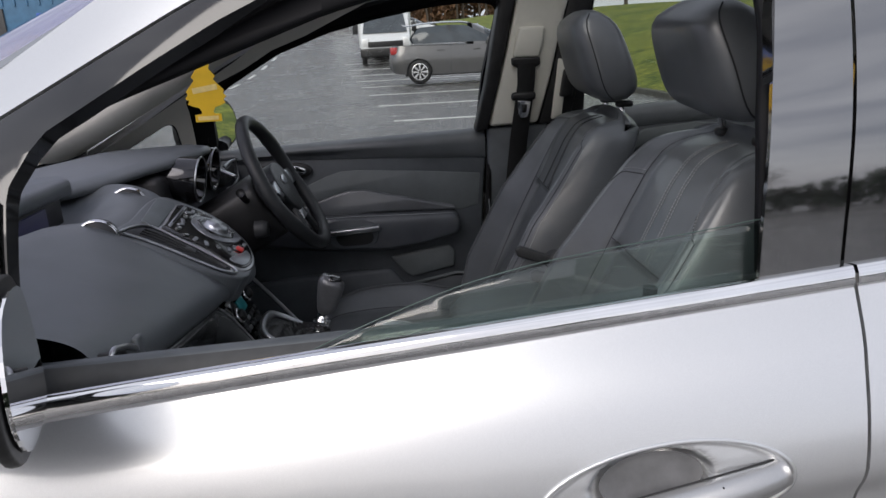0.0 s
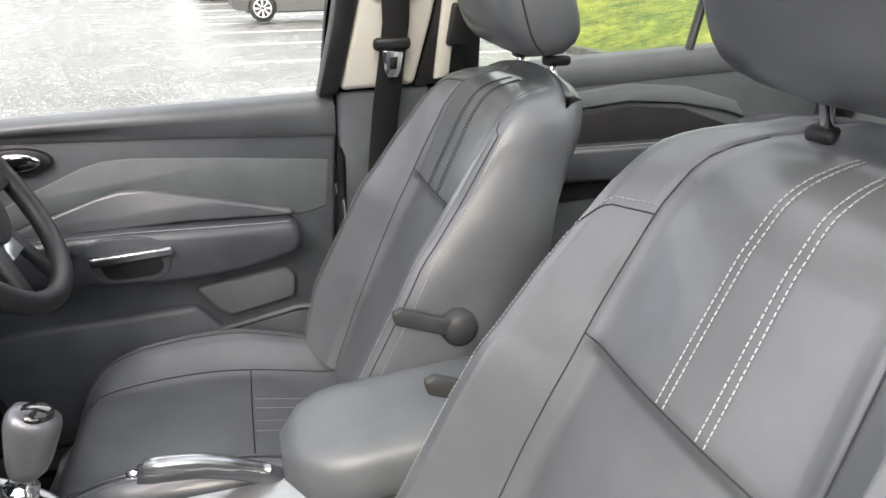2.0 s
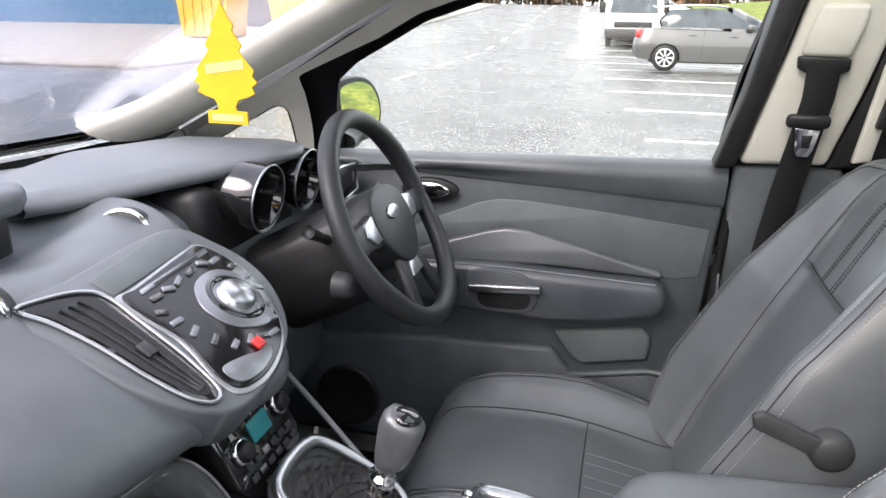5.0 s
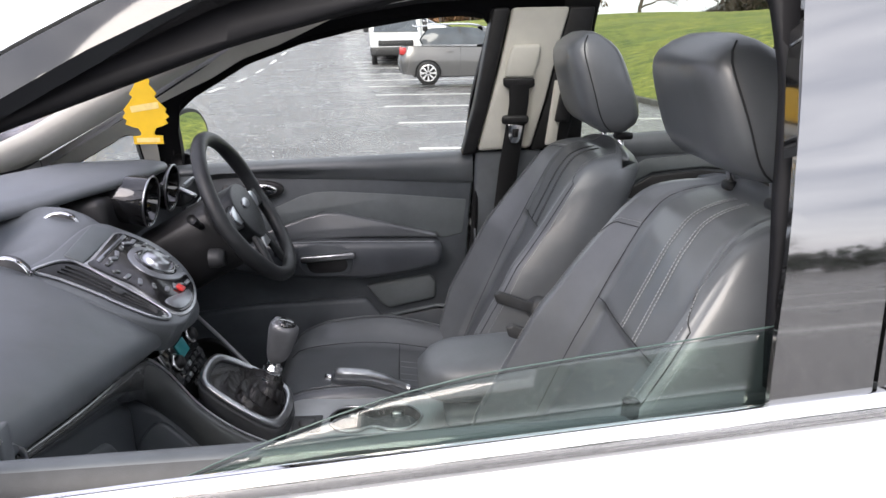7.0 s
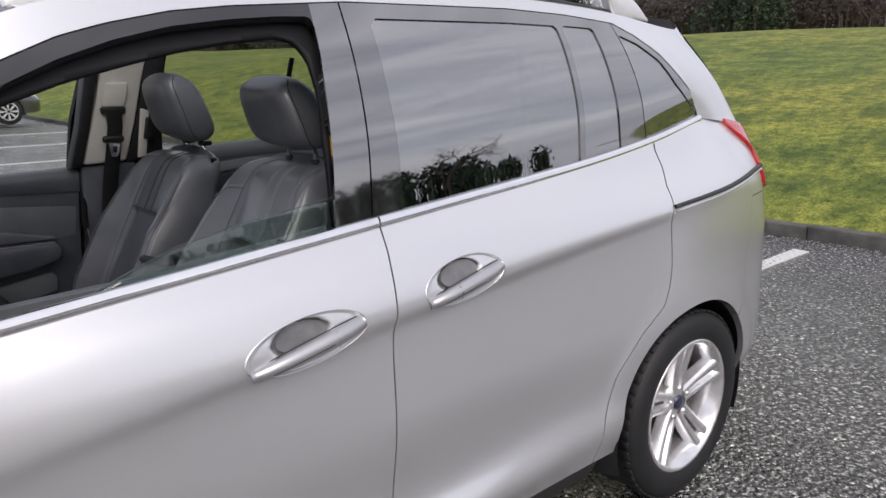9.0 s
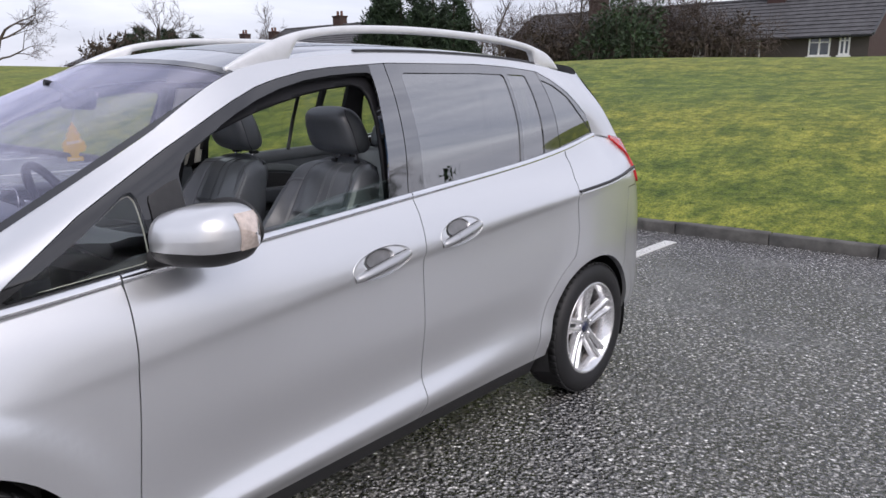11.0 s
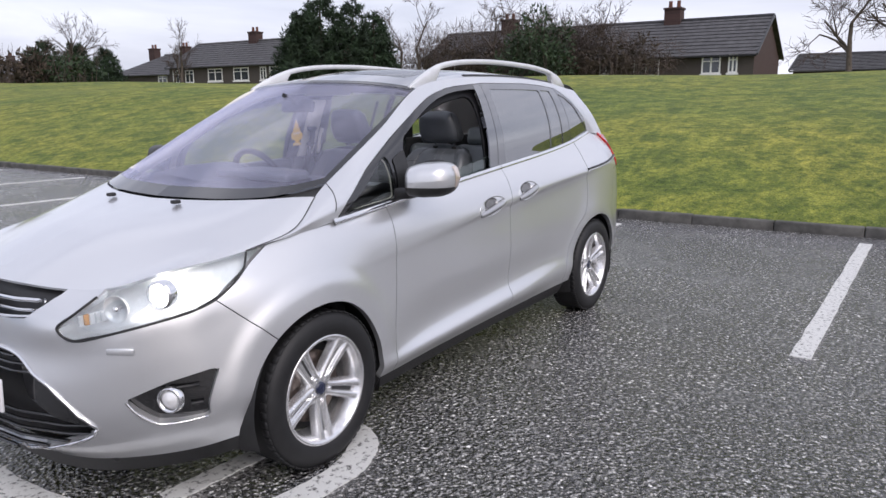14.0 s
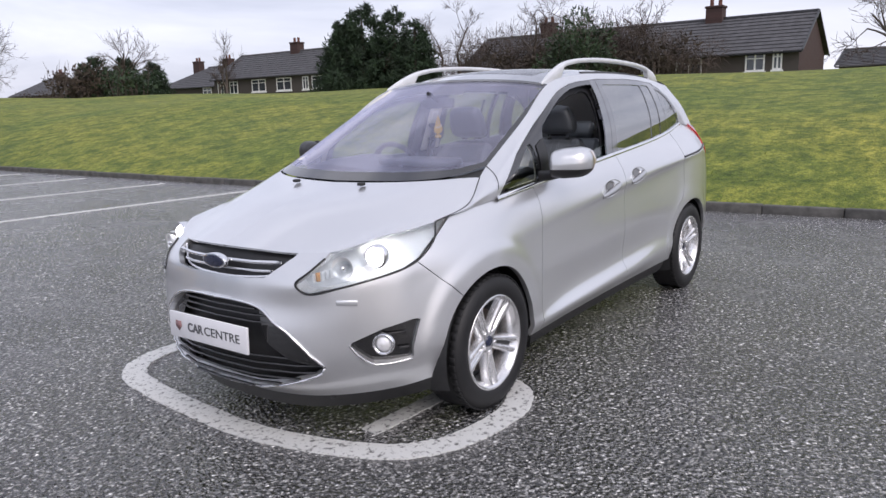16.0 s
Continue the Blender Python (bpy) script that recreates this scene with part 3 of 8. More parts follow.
def split(VF, x0, z0, x1, z1, gap=.0022):
    """Part a surface along a line in the side view, leaving a narrow gap."""
    k = (x1 - x0) / (z1 - z0)
    a = clip(VF, lambda V: V[:, 0] - (x0 + k * (V[:, 2] - z0)) - gap)
    b = clip(VF, lambda V: (x0 + k * (V[:, 2] - z0)) - V[:, 0] - gap)
    return join(a, b)


roof_rail_panel = cuts(band, side(DLO, .001, True))
rail_right = cuts(band, side(DLO_R, .001, True))
part("roof_side", flange(roof_rail_panel, .012), SILVER, car, "silver pillar and roof edge")
part("roof_side", flipped(flange(rail_right, .012)), SILVER, car, "silver pillar and roof edge")
frame_band = cuts(band, side(DLO, .001), side(QGLASS, 0, True), side(OPENING, 0, True), side(PANE_R, 0, True), side(PANE_S, 0, True), side(PANE_Q, 0, True))
frame_right = cuts(band, side(DLO_R, .001), side(QGLASS_R, 0, True), side(OPENING_R, 0, True), side(PANE_R, 0, True), side(PANE_S, 0, True), side(PANE_Q, 0, True))
frame_left = split(split(frame_band, .226, 1.09, .266, 1.6), 1.352, 1.1, 1.278, 1.6)
for piece in islands(flange(lifted(clip(frame_left, lambda V: .130 + .135 * (V[:, 2] - 1.165) - V[:, 0]), -.002), .022)):
    part("window_frame", piece, GLOSS_BLACK, car, "gloss black window frame")
part("pillar_cover", flange(lifted(clip(frame_left, lambda V: V[:, 0] - .1305 - .135 * (V[:, 2] - 1.165)), -.002), .007), PILLAR_GLOSS, car, "gloss black pillar covers")
inner_ring = cuts(band, side(DLO, .016), side(INNER, 0, True), lambda V: np.minimum(.215 - V[:, 0], V[:, 0] + .70))
part("inner_frame", shell((np.array(inner_ring[0]) + np.array((0, .044, 0)), inner_ring[1]), .014), FRAME_BLACK, doors_f[0], "dark plastic inner window frame")
for piece in islands(flipped(flange(lifted(frame_right, -.002), .03))):
    part("window_frame", piece, FRAME_BLACK, car, "black window frame and pillar covers")
for s, poly in ((0, QGLASS), (1, QGLASS_R)):
    q = pane(lifted(cuts(band, side(poly, .0005)), -.006))
    part("quarter_light", flipped(q) if s else q, CLEAR, car, "small clear triangular window")
for poly, name, mat, label in ((PANE_R, "rear_window", PRIVACY, "dark tinted rear side window"), (PANE_S, "rear_window", PRIVACY, ""), (PANE_Q, "rear_quarter_window", PRIVACY, "dark tinted rear quarter window")):
    q = pane(lifted(cuts(band, side(poly, .0005)), -.006))
    part(name, q, mat, car, label)
    # same glass as the near side, its tint thinned to let more light through
    part(name, flipped(q), REAR_BRIGHT, car, label)
# the driver's window is up, the passenger's is lowered nearly to the waist
far = cuts(band, side(OPENING_R, .0005))
part("front_window", flipped(pane(lifted(far, -.012))), CLEAR, doors_f[1], "raised clear window")
LOWERED = [(-.60, 1.0), (-.45, 1.03), (-.362, 1.066), (-.31, 1.086), (-.245, 1.108), (-.194, 1.123), (-.12, 1.138), (-.05, 1.147), (.05, 1.158), (.13, 1.167), (.17, 1.172), (.17, 1.0)]
near_g = cuts(band, side(LOWERED, .0005))
DOOR_GLASS = glass("tinted_door_glass", (0.76, 0.84, 0.81), 0.09)
GLASS_EDGE = material("glass_edge", (0.07, 0.11, 0.10), 0.3, 0, 0, 0.1, 30)
part("front_window", shell(lifted(near_g, -.022), .004), DOOR_GLASS, doors_f[0], "lowered window with a slanting top edge")
edge_line = [(x, 0, z) for x, z in LOWERED[1:11]]
pts = []
for x, _, z in spline(edge_line, 8):
    k = np.argmin(np.abs(near_g[0][:, 0] - x) + np.abs(near_g[0][:, 2] - z))
    pts.append((x, near_g[0][k][1] + .024, z))
part("glass_edge", tube(pts, .0008, 6), GLASS_EDGE, doors_f[0], "pale green edge of the lowered glass")

# chrome waist line
waist = np.array(spline(B0, 12))
CH = []
for x, y, z in waist:
    CH.append([(x, y - o, z + h) for o, h in ((-.006, .011), (.004, .012), (.009, .005), (.011, -.005), (.009, -.015), (-.004, -.018))])
CH = np.array(CH).transpose(1, 0, 2)
VF = outward(grid(CH))
both("waist_trim", split(split(VF, .2385, .9, .2385, 1.3), -.874, .9, -.874, 1.3), CHROME, car, "bright chrome waist trim", fold=0)

# ---- windscreen with its black border, scuttle, roof, tailgate
SG = loft([COWL, SM, HEAD], 10, 16)


def tile(G, a, b, c, d):
    return outward(grid(G[a:b, c:d]))


part("windscreen", pane(weld(mirrored_whole(tile(SG, 2, 32, 0, 39))), .005), SCREEN, car, "raked windscreen with a faint violet tint")
frit = join(tile(SG, 0, 3, 0, 41), tile(SG, 31, 33, 0, 41), tile(SG, 2, 32, 38, 41))
part("screen_surround", mirrored_whole(lifted(frit, .001)), GLOSS_BLACK, car, "black windscreen border")
part("scuttle", mirrored_whole(lifted(scuttle, -.012)), BLACK, car)
RG = loft(ROOF_ROWS, 12, 6)
both("roof_edge", tile(RG, 0, 6, 0, 73), SILVER, car, "silver roof edge", fold=0)
ROOF_GLASS = glass("roof_glass", (.56, .58, .59), .12)


def pane_gap(V, k=0.0):
    """Above zero outside the roof's glass opening."""
    return np.maximum.reduce([np.abs(V[:, 1]) - .43 - k, -.24 - k - V[:, 0], V[:, 0] - 1.25 - k])


roof_top = tile(RG, 5, 25, 0, 73)
part("roof", weld(mirrored_whole(clip(roof_top, lambda V: pane_gap(V)))), PILLAR_GLOSS, car, "gloss black roof round a glass panel")
part("roof_glass", weld(mirrored_whole(lifted(clip(roof_top, lambda V: -pane_gap(V)), .001))), ROOF_GLASS, car, "tinted glass roof panel")
TG = loft([T0, between(T0, T1, .5, .02), T1], 12, 12)
part("tailgate", mirrored_whole(tile(TG, 0, 25, 0, 49)), SILVER, car)
hatch = lifted(tile(TG, 5, 22, 27, 49), .004)
part("rear_screen", mirrored_whole(hatch), PRIVACY, car, "dark rear screen")


RAIL = material("satin_rail", (.72, .73, .74), .38, .35, .2, .06, 20)


def roof_rail():
    """A blade rail: solid feet that run into the roof, a flat bar lifted clear between them."""
    top = spline([(-.40, 0, 1.556), (-.30, 0, 1.605), (-.13, 0, 1.668), (.06, 0, 1.702), (.4, 0, 1.722), (.8, 0, 1.721), (1.12, 0, 1.706), (1.33, 0, 1.680), (1.47, 0, 1.642), (1.56, 0, 1.585)], 10)
    edge = np.array(spline(RS, 10))
    G = []
    for x, _, z in top:
        y = float(np.interp(x, edge[:, 0], edge[:, 1])) + .030
        foot = float(np.interp(x, edge[:, 0], edge[:, 2])) - .004
        up = min(np.clip((x + .16) / .05, 0, 1), np.clip((1.36 - x) / .05, 0, 1))
        up = up * up * (3 - 2 * up)
        zb = foot * (1 - up) + max(foot, z - .029) * up
        z = max(z, zb + .004)
        w = .021 * min(1, .35 + (x + .40) / .2, .35 + (1.56 - x) / .2)
        c, h = (z + zb) / 2, (z - zb) / 2
        G.append([(x, y + w * math.copysign(abs(math.cos(a)) ** .55, math.cos(a)), c + h * math.copysign(abs(math.sin(a)) ** .6, math.sin(a))) for a in np.linspace(0, 2 * math.pi, 21)])
    G = [list(np.repeat(np.array(G[0]).mean(0)[None], 21, 0))] + G + [list(np.repeat(np.array(G[-1]).mean(0)[None], 21, 0))]
    low = tube([(x, y + .030, z + .002) for x, y, z in edge[14:62:3]], .014, 8)
    return outward(grid(np.array(G)), (.6, -.57, 1.64)), low


for s in (0, 1):
    top, low = roof_rail()
    rail = part("roof_rail", flipped(top) if s else top, RAIL, car, "silver roof rail")
    part("rail_seal", flipped(low) if s else low, BLACK, rail)

# ---- door handles in oval dishes
# the body silver, darkened to hold the shade of the handle's downward face
HANDLE_SHADED = paint("shaded_silver_paint", (.47, .475, .485))
# silver in itself; the grey puts the recess's shade into the colour
CUP_SHADE = material("shaded_recess", (.20, .20, .205), .45, .45, .2, .15, 30)


def handle(door, cx, cz, half, tilt, mirror, joint=17):
    ct, st = math.cos(radians(tilt)), math.sin(radians(tilt))

    def at(u, v):
        return cx + u * ct - v * st, cz + u * st + v * ct

    G = []
    for r in np.concatenate([np.linspace(0, .9, 25), [.94, .97, 1.0]]):
        line = []
        for k in range(73):
            a = 2 * math.pi * k / 72
            u, v = half * r * math.cos(a), .052 * r * math.sin(a)
            x, z = at(u, v)
            q = math.hypot((u + .012) / .066, (v - .014) / .033)
            depth = .005 * min(1, (1 - r) / .08) + .060 * math.sqrt(max(0, 1 - q * q)) * min(1, max(.1, (v + .024) / .062))
            line.append((x, skin(x, z) + depth - .0008, z))
        G.append(line)
    dish = outward(grid(np.array(G)), (0, 0, .8))
    lip3 = tube([(x, skin(x, z) + .0005, z) for x, z in (at(half * math.cos(a), .052 * math.sin(a)) for a in np.linspace(0, 2 * math.pi, 49))], .0030, 6, False)
    path, rad = [], []
    for s in np.linspace(-1, 1, 25):
        x, z = at(s * half * .93, -.012 + .012 * s)
        path.append((x, skin(x, z) - .008 * (1 - s ** 4) + .004, z))
        rad.append(.0185 * (1 - .30 * abs(s) ** 3) * (1 + .12 * s))
    bar = tube(path, rad, 16, True, 1.0)
    slit = tube([(p[0], p[1] - .0182, p[2] - .004) for p in path[3:17]], .0010, 5)
    c = path[joint]
    groove = tube([(c[0], c[1] - .010, c[2] + .0165), (c[0] + .003, c[1] - .0182, c[2]), (c[0] + .006, c[1] - .010, c[2] - .0165)], .0010, 5)
    f = flipped if mirror else (lambda q: q)
    h = part("door_handle", f(bar), HANDLE_SHADED, door, "silver pull handle in an oval dish")
    part("handle_dish", f(dish), SILVER, door)
    part("dish_lip", f(lip3), SILVER, door)
    # added cap over the silver scoop, carrying its shade as a darker colour
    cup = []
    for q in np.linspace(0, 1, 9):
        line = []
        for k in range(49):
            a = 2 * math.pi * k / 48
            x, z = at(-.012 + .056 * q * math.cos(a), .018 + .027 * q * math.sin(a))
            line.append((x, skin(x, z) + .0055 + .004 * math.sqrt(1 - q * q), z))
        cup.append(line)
    part("finger_recess", f(outward(grid(np.array(cup)), (0, 0, .8))), CUP_SHADE, h, "finger recess with its shade painted dark grey")
    part("handle_groove", f(join(slit, groove)), GREY_PLASTIC, h)
    gap = tube([(p[0], p[1] + .008, p[2] - r_ * .98) for p, r_ in zip(path, rad)], .0022, 6)
    gap2 = tube([(p[0], p[1] + .006, p[2] + r_ * .98) for p, r_ in zip(path, rad)], .0012, 6)
    part("handle_gap", f(join(gap, gap2)), BLACK, h)


for i in (0, 1):
    handle(doors_f[i], *H_F, i == 1)
    handle(doors_r[i], *H_R, i == 1, 8)

# ---- sliding door rail, tail lamp, wheel wells, underside
slot = spline([(x, skin(x, z) - .002, z) for x, z in ((1.235, 1.022), (1.4, 1.035), (1.55, 1.047), (1.69, 1.06))] + [(1.82, -.828, 1.07), (1.92, -.80, 1.075)], 6)
for s in (0, 1):
    a, b = tube(slot, .0075, 8, True), tube(slot - np.array((0, .002, .014)), .005, 8, True)
    part("door_rail_slot", flipped(a) if s else a, BLACK, car, "black slot for the rear door")
    part("rail_lip", flipped(b) if s else b, SILVER, car)
TAILP = [(1.80, 1.235), (1.84, 1.185), (1.905, 1.13), (1.925, 1.04), (1.95, .99), (2.08, .99), (2.12, 1.3)]
tl = cuts(ring, lambda V: np.minimum(sdf(TAILP)(V[:, [0, 2]]), -V[:, 1] - .55))
both("tail_lamp", shell(lifted(tl, .012), .02), RED, car, "red tail lamp", fold=0)


def well(cx):
    arc = np.linspace(-.35, math.pi + .35, 30)
    G = np.array([[(cx + r * math.cos(a), y, .325 + r * math.sin(a)) for a in arc] for r, y in ((.372, -.868), (.392, -.80), (.395, -.52), (.05, -.50))])
    return grid(G)


for cx in (-1.40, 1.39):
    for s in (0, 1):
        part("wheel_well", flipped(well(cx)) if s else well(cx), BLACK, car, "black wheel arch lining")
part("underbody", join(block(-1.0, 1.0, -.80, .80, .19, .26, .02), block(-2.1, 2.1, -.5, .5, .19, .27, .02)), BLACK, car)


# ---- wheels
def tyre():
    prof = [(.222, .088), (.232, .098), (.262, .106), (.290, .104), (.312, .094), (.3225, .078), (.325, .05), (.325, .0), (.325, -.05), (.3225, -.078), (.312, -.094), (.290, -.104), (.262, -.106), (.232, -.098), (.222, -.088)]
    return lathe(prof, 64)


def tread_blocks():
    parts = []
    for k in range(56):
        a = 2 * math.pi * k / 56
        for y in (-.072, .072):
            b = block(-.014, .014, y - .016, y + .016, .320, .3275, .002, 1)
            parts.append(moved(b, Matrix.Rotation(a, 4, "Y")))
    return join(*parts)


def rim():
    prof = [(.214, .085), (.206, .06), (.20, .0), (.203, -.06), (.210, -.078), (.2185, -.084), (.228, -.0885), (.232, -.093), (.230, -.0985), (.2235, -.100), (.2175, -.097), (.2115, -.088), (.204, -.075), (.196, -.06), (.192, .02), (.2, .085)]
    return lathe(prof, 64)


def spoke():
    """A broad spoke along +z with a long slot sunk between its two ridges."""
    G = []
    for t in np.linspace(0, 1, 11):
        r = .036 + t * .180
        w = .026 + .016 * t ** 1.3
        g = (.0085 + .004 * t) * min(1, max(.12, (t - .10) / .10))
        y = -.062 - .028 * t ** 1.5
        deep = .020 * min(1, max(0, (t - .08) / .12)) * (1 - .55 * max(0, (t - .85) / .15))
        sec = [(-w - .010, y + .040), (-w - .004, y + .012), (-w, y + .003), (-w * .78, y), (-g - .003, y), (-g, y + .004), (-g * .8, y + deep), (g * .8, y + deep), (g, y + .004), (g + .003, y), (w * .78, y), (w, y + .003), (w + .004, y + .012), (w + .010, y + .040)]
        G.append([(x, yy, r) for x, yy in sec])
    return outward(grid(np.array(G)), (0, .0, .12))


def spoke_slot():
    """The dark floor of a spoke's slot."""
    G = []
    for t in np.linspace(.16, .93, 8):
        g = (.0085 + .004 * t) * .8
        y = -.062 - .028 * t ** 1.5 + .0185
        G.append([(-g, y, .036 + t * .180), (g, y, .036 + t * .180)])
    return outward(grid(np.array(G)), (0, .1, .12))


def build_wheel(cx, s):
    m = Matrix.Translation((cx, s * .785, .325)) @ (Matrix.Identity(4) if s < 0 else Matrix.Rotation(math.pi, 4, "Z"))
    base = part("wheel", moved(rim(), m), ALLOY, car, "silver alloy wheel with five slotted spokes")
    part("tyre", moved(tyre(), m), RUBBER, base, "black road tyre")
    tagged(part("tread", moved(tread_blocks(), m), RUBBER, base), kind="stuff")
    for k in range(5):
        a = 2 * math.pi * (k + (.5 if cx < 0 else -.03)) / 5
        sp = part("spoke", moved(spoke(), m @ Matrix.Rotation(a, 4, "Y")), ALLOY, base)
        part("spoke_slot", moved(spoke_slot(), m @ Matrix.Rotation(a, 4, "Y")), GREY_PLASTIC, sp, "dark slot along the spoke")
        nut = moved(lathe([(0, -.062), (.008, -.062), (.0095, -.058), (.0095, -.04)], 12), m @ Matrix.Rotation(a, 4, "Y") @ Matrix.Translation((0, -.004, .052)))
        part("wheel_nut", nut, CHROME, base)
    part("hub", moved(lathe([(0, -.058), (.05, -.058), (.066, -.052), (.075, -.035), (.07, .02)], 32), m), ALLOY, base)
    part("centre_cap", moved(lathe([(0, -.066), (.02, -.0655), (.027, -.063), (.028, -.055)], 28), m), BADGE, base, "blue centre cap")
    part("brake_disc", moved(lathe([(.07, -.01), (.15, -.01), (.15, .015), (.07, .015)], 40, closed=True), m), STEEL, base, "rusty brake disc")
    cal = prism([(-.13, .02), (-.165, .06), (-.15, .13), (-.10, .15), (-.075, .09), (-.08, .04)], -.03, .03, "xz", .006)
    part("brake_caliper", moved(cal, m), STEEL, base)
    # added black disc that stands for the shade inside the wheel
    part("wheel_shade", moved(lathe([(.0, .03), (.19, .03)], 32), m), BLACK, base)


for cx in (-1.394, 1.394):
    for s in (-1, 1):
        build_wheel(cx, s)

LAMP_BEZEL = material("lamp_bezel", (.80, .80, .81), .32, .4, 0, .1, 30)
# ---- nose: lamps, grilles, fog lamps, plate, badge
def nose_x(w, z):
    """The nose's surface (x) at half width w and height z."""
    G = SIDE_G[:, :112]
    d = np.abs(-G[..., 1] - w) + np.abs(G[..., 2] - z)
    i, j = np.unravel_index(np.argmin(d), d.shape)
    return float(G[i, j, 0])


def lamp(s):
    f = flipped if s else (lambda q: q)
    cut_ = cuts(ring, front(LAMP, .004, False, -1.60))
    lamp_ob = part("headlight", f(shell(lifted(cut_, .001), .004)), LENS, car, "lit headlight behind a clear swept lens")
    back = cuts(ring, front(LAMP, .004, False, -1.60))
    V = np.array(back[0])
    back = (V + np.array((.085, .035, .0)), back[1])
    part("reflector", f(back), LAMP_CHROME, lamp_ob)
    rim_ = rim_edges(cut_[1])
    A = np.array(cut_[0])
    Vw, Fw = [], []
    for a, b in rim_:
        n = len(Vw)
        Vw += [A[a], A[b], A[b] + np.array((.085, .035, 0)), A[a] + np.array((.085, .035, 0))]
        Fw.append((n, n + 1, n + 2, n + 3))
    part("lamp_wall", f((Vw, Fw)), LAMP_BEZEL, lamp_ob)
    m = Matrix.Translation((-1.985, -.675, .828)) @ Matrix.Rotation(radians(14), 4, "Z")
    ball = lathe([(0, -.030), (.018, -.027), (.030, -.018), (.036, -.004), (.036, .01)], 28, "x")
    part("projector", f(moved(ball, m)), BEAM, lamp_ob, "glowing projector lens")
    part("projector_ring", f(moved(lathe([(.036, .0), (.040, -.012), (.050, -.012), (.053, .0), (.05, .03)], 32, "x"), m)), CHROME, lamp_ob)
    m2 = Matrix.Translation((-2.10, -.60, .795)) @ Matrix.Rotation(radians(20), 4, "Z")
    part("inner_bowl", f(moved(lathe([(0, .035), (.02, .03), (.038, .01), (.045, -.012), (.048, -.012)], 28, "x"), m2)), LAMP_CHROME, lamp_ob)
    part("bulb", f(moved(lathe([(0, -.02), (.01, -.016), (.012, 0), (.01, .03)], 14, "x"), m2)), CHROME, lamp_ob)
    for k in range(5):
        m3 = Matrix.Translation((-2.165 + .012 * k, -.50 - .014 * k, .752 + .004 * k))
        part("indicator_facet", f(moved(block(-.02, .02, -.006, .006, -.016, .022, .003), m3)), AMBER if k == 1 else LAMP_CHROME, lamp_ob)
    # dark seal along the lower edge
    low = spline([(nose_x(w, z) - .001, -w, z) for w, z in LAMP[1:11]] + [(-1.655, -.742, .928)], 6)
    part("lamp_seal", f(tube(low, .0045, 6)), BLACK, lamp_ob)


for s in (0, 1):
    lamp(s)


def sunk(poly, dx, off=0.0):
    VF = cuts(ring, front(poly, off))
    return np.array(VF[0]) + np.array((dx, 0, 0)), VF[1]


upper = part("upper_grille", mirrored_whole(sunk(GRILLE, .05, -.02)), BLACK, car, "black upper grille with two chrome bars")


def across(z, w, bend, r, dx=0.0, flat=1.0):
    """A bar across the nose following its curve."""
    P = []
    for t in np.linspace(-1, 1, 33):
        y = t * w
        x = np.interp(abs(y), [0, .22, .42, .6], [0, .012, .07, .19])
        P.append((-2.275 + dx + x, y, z - bend * t * t))
    return tube(P, r, 8, True, flat)


part("grille_bar", across(.807, .345, -.004, .0085, .015), CHROME, upper, "chrome bar")
part("grille_bar", across(.768, .30, -.004, .0065, .018), CHROME, upper, "chrome bar")
edge = [(-2.165, .375, .822), (-2.185, .345, .79), (-2.21, .305, .757), (-2.245, .2, .742), (-2.268, 0, .738), (-2.245, -.2, .742), (-2.21, -.305, .757), (-2.185, -.345, .79), (-2.165, -.375, .822)]
part("grille_edge", tube(spline(edge, 8), .006, 8), CHROME, upper, "chrome edge")
oval = [(.078 * math.cos(a), .034 * math.sin(a)) for a in np.linspace(0, 2 * math.pi, 40, endpoint=False)]
m = Matrix.Translation((-2.287, 0, .80)) @ Matrix.Rotation(radians(-6), 4, "Y")
badge = part("badge", moved(prism(oval, -.006, .02, "yz", .004), m), CHROME, car, "oval badge with a chrome rim")
part("badge_face", moved(prism([(a * .86, b * .80) for a, b in oval], -.0085, .0, "yz", .002), m), BADGE, badge, "dark blue face")

lower = part("lower_grille", mirrored_whole(sunk(LOWER, .07, -.03)), BLACK, car, "black lower grille with horizontal slats")
for k, (z, w) in enumerate(((.612, .24), (.585, .29), (.556, .335), (.405, .50), (.375, .52), (.345, .50), (.316, .43), (.288, .34), (.264, .2))):
    part("slat", across(z, w, 0, .009, -.02, .6), GLOSS_BLACK, lower)
half = [(0, .642)] + [(a, b + .003 if b > .36 else b - .003) for a, b in LOWER[1:-1]] + [(0, .240)]


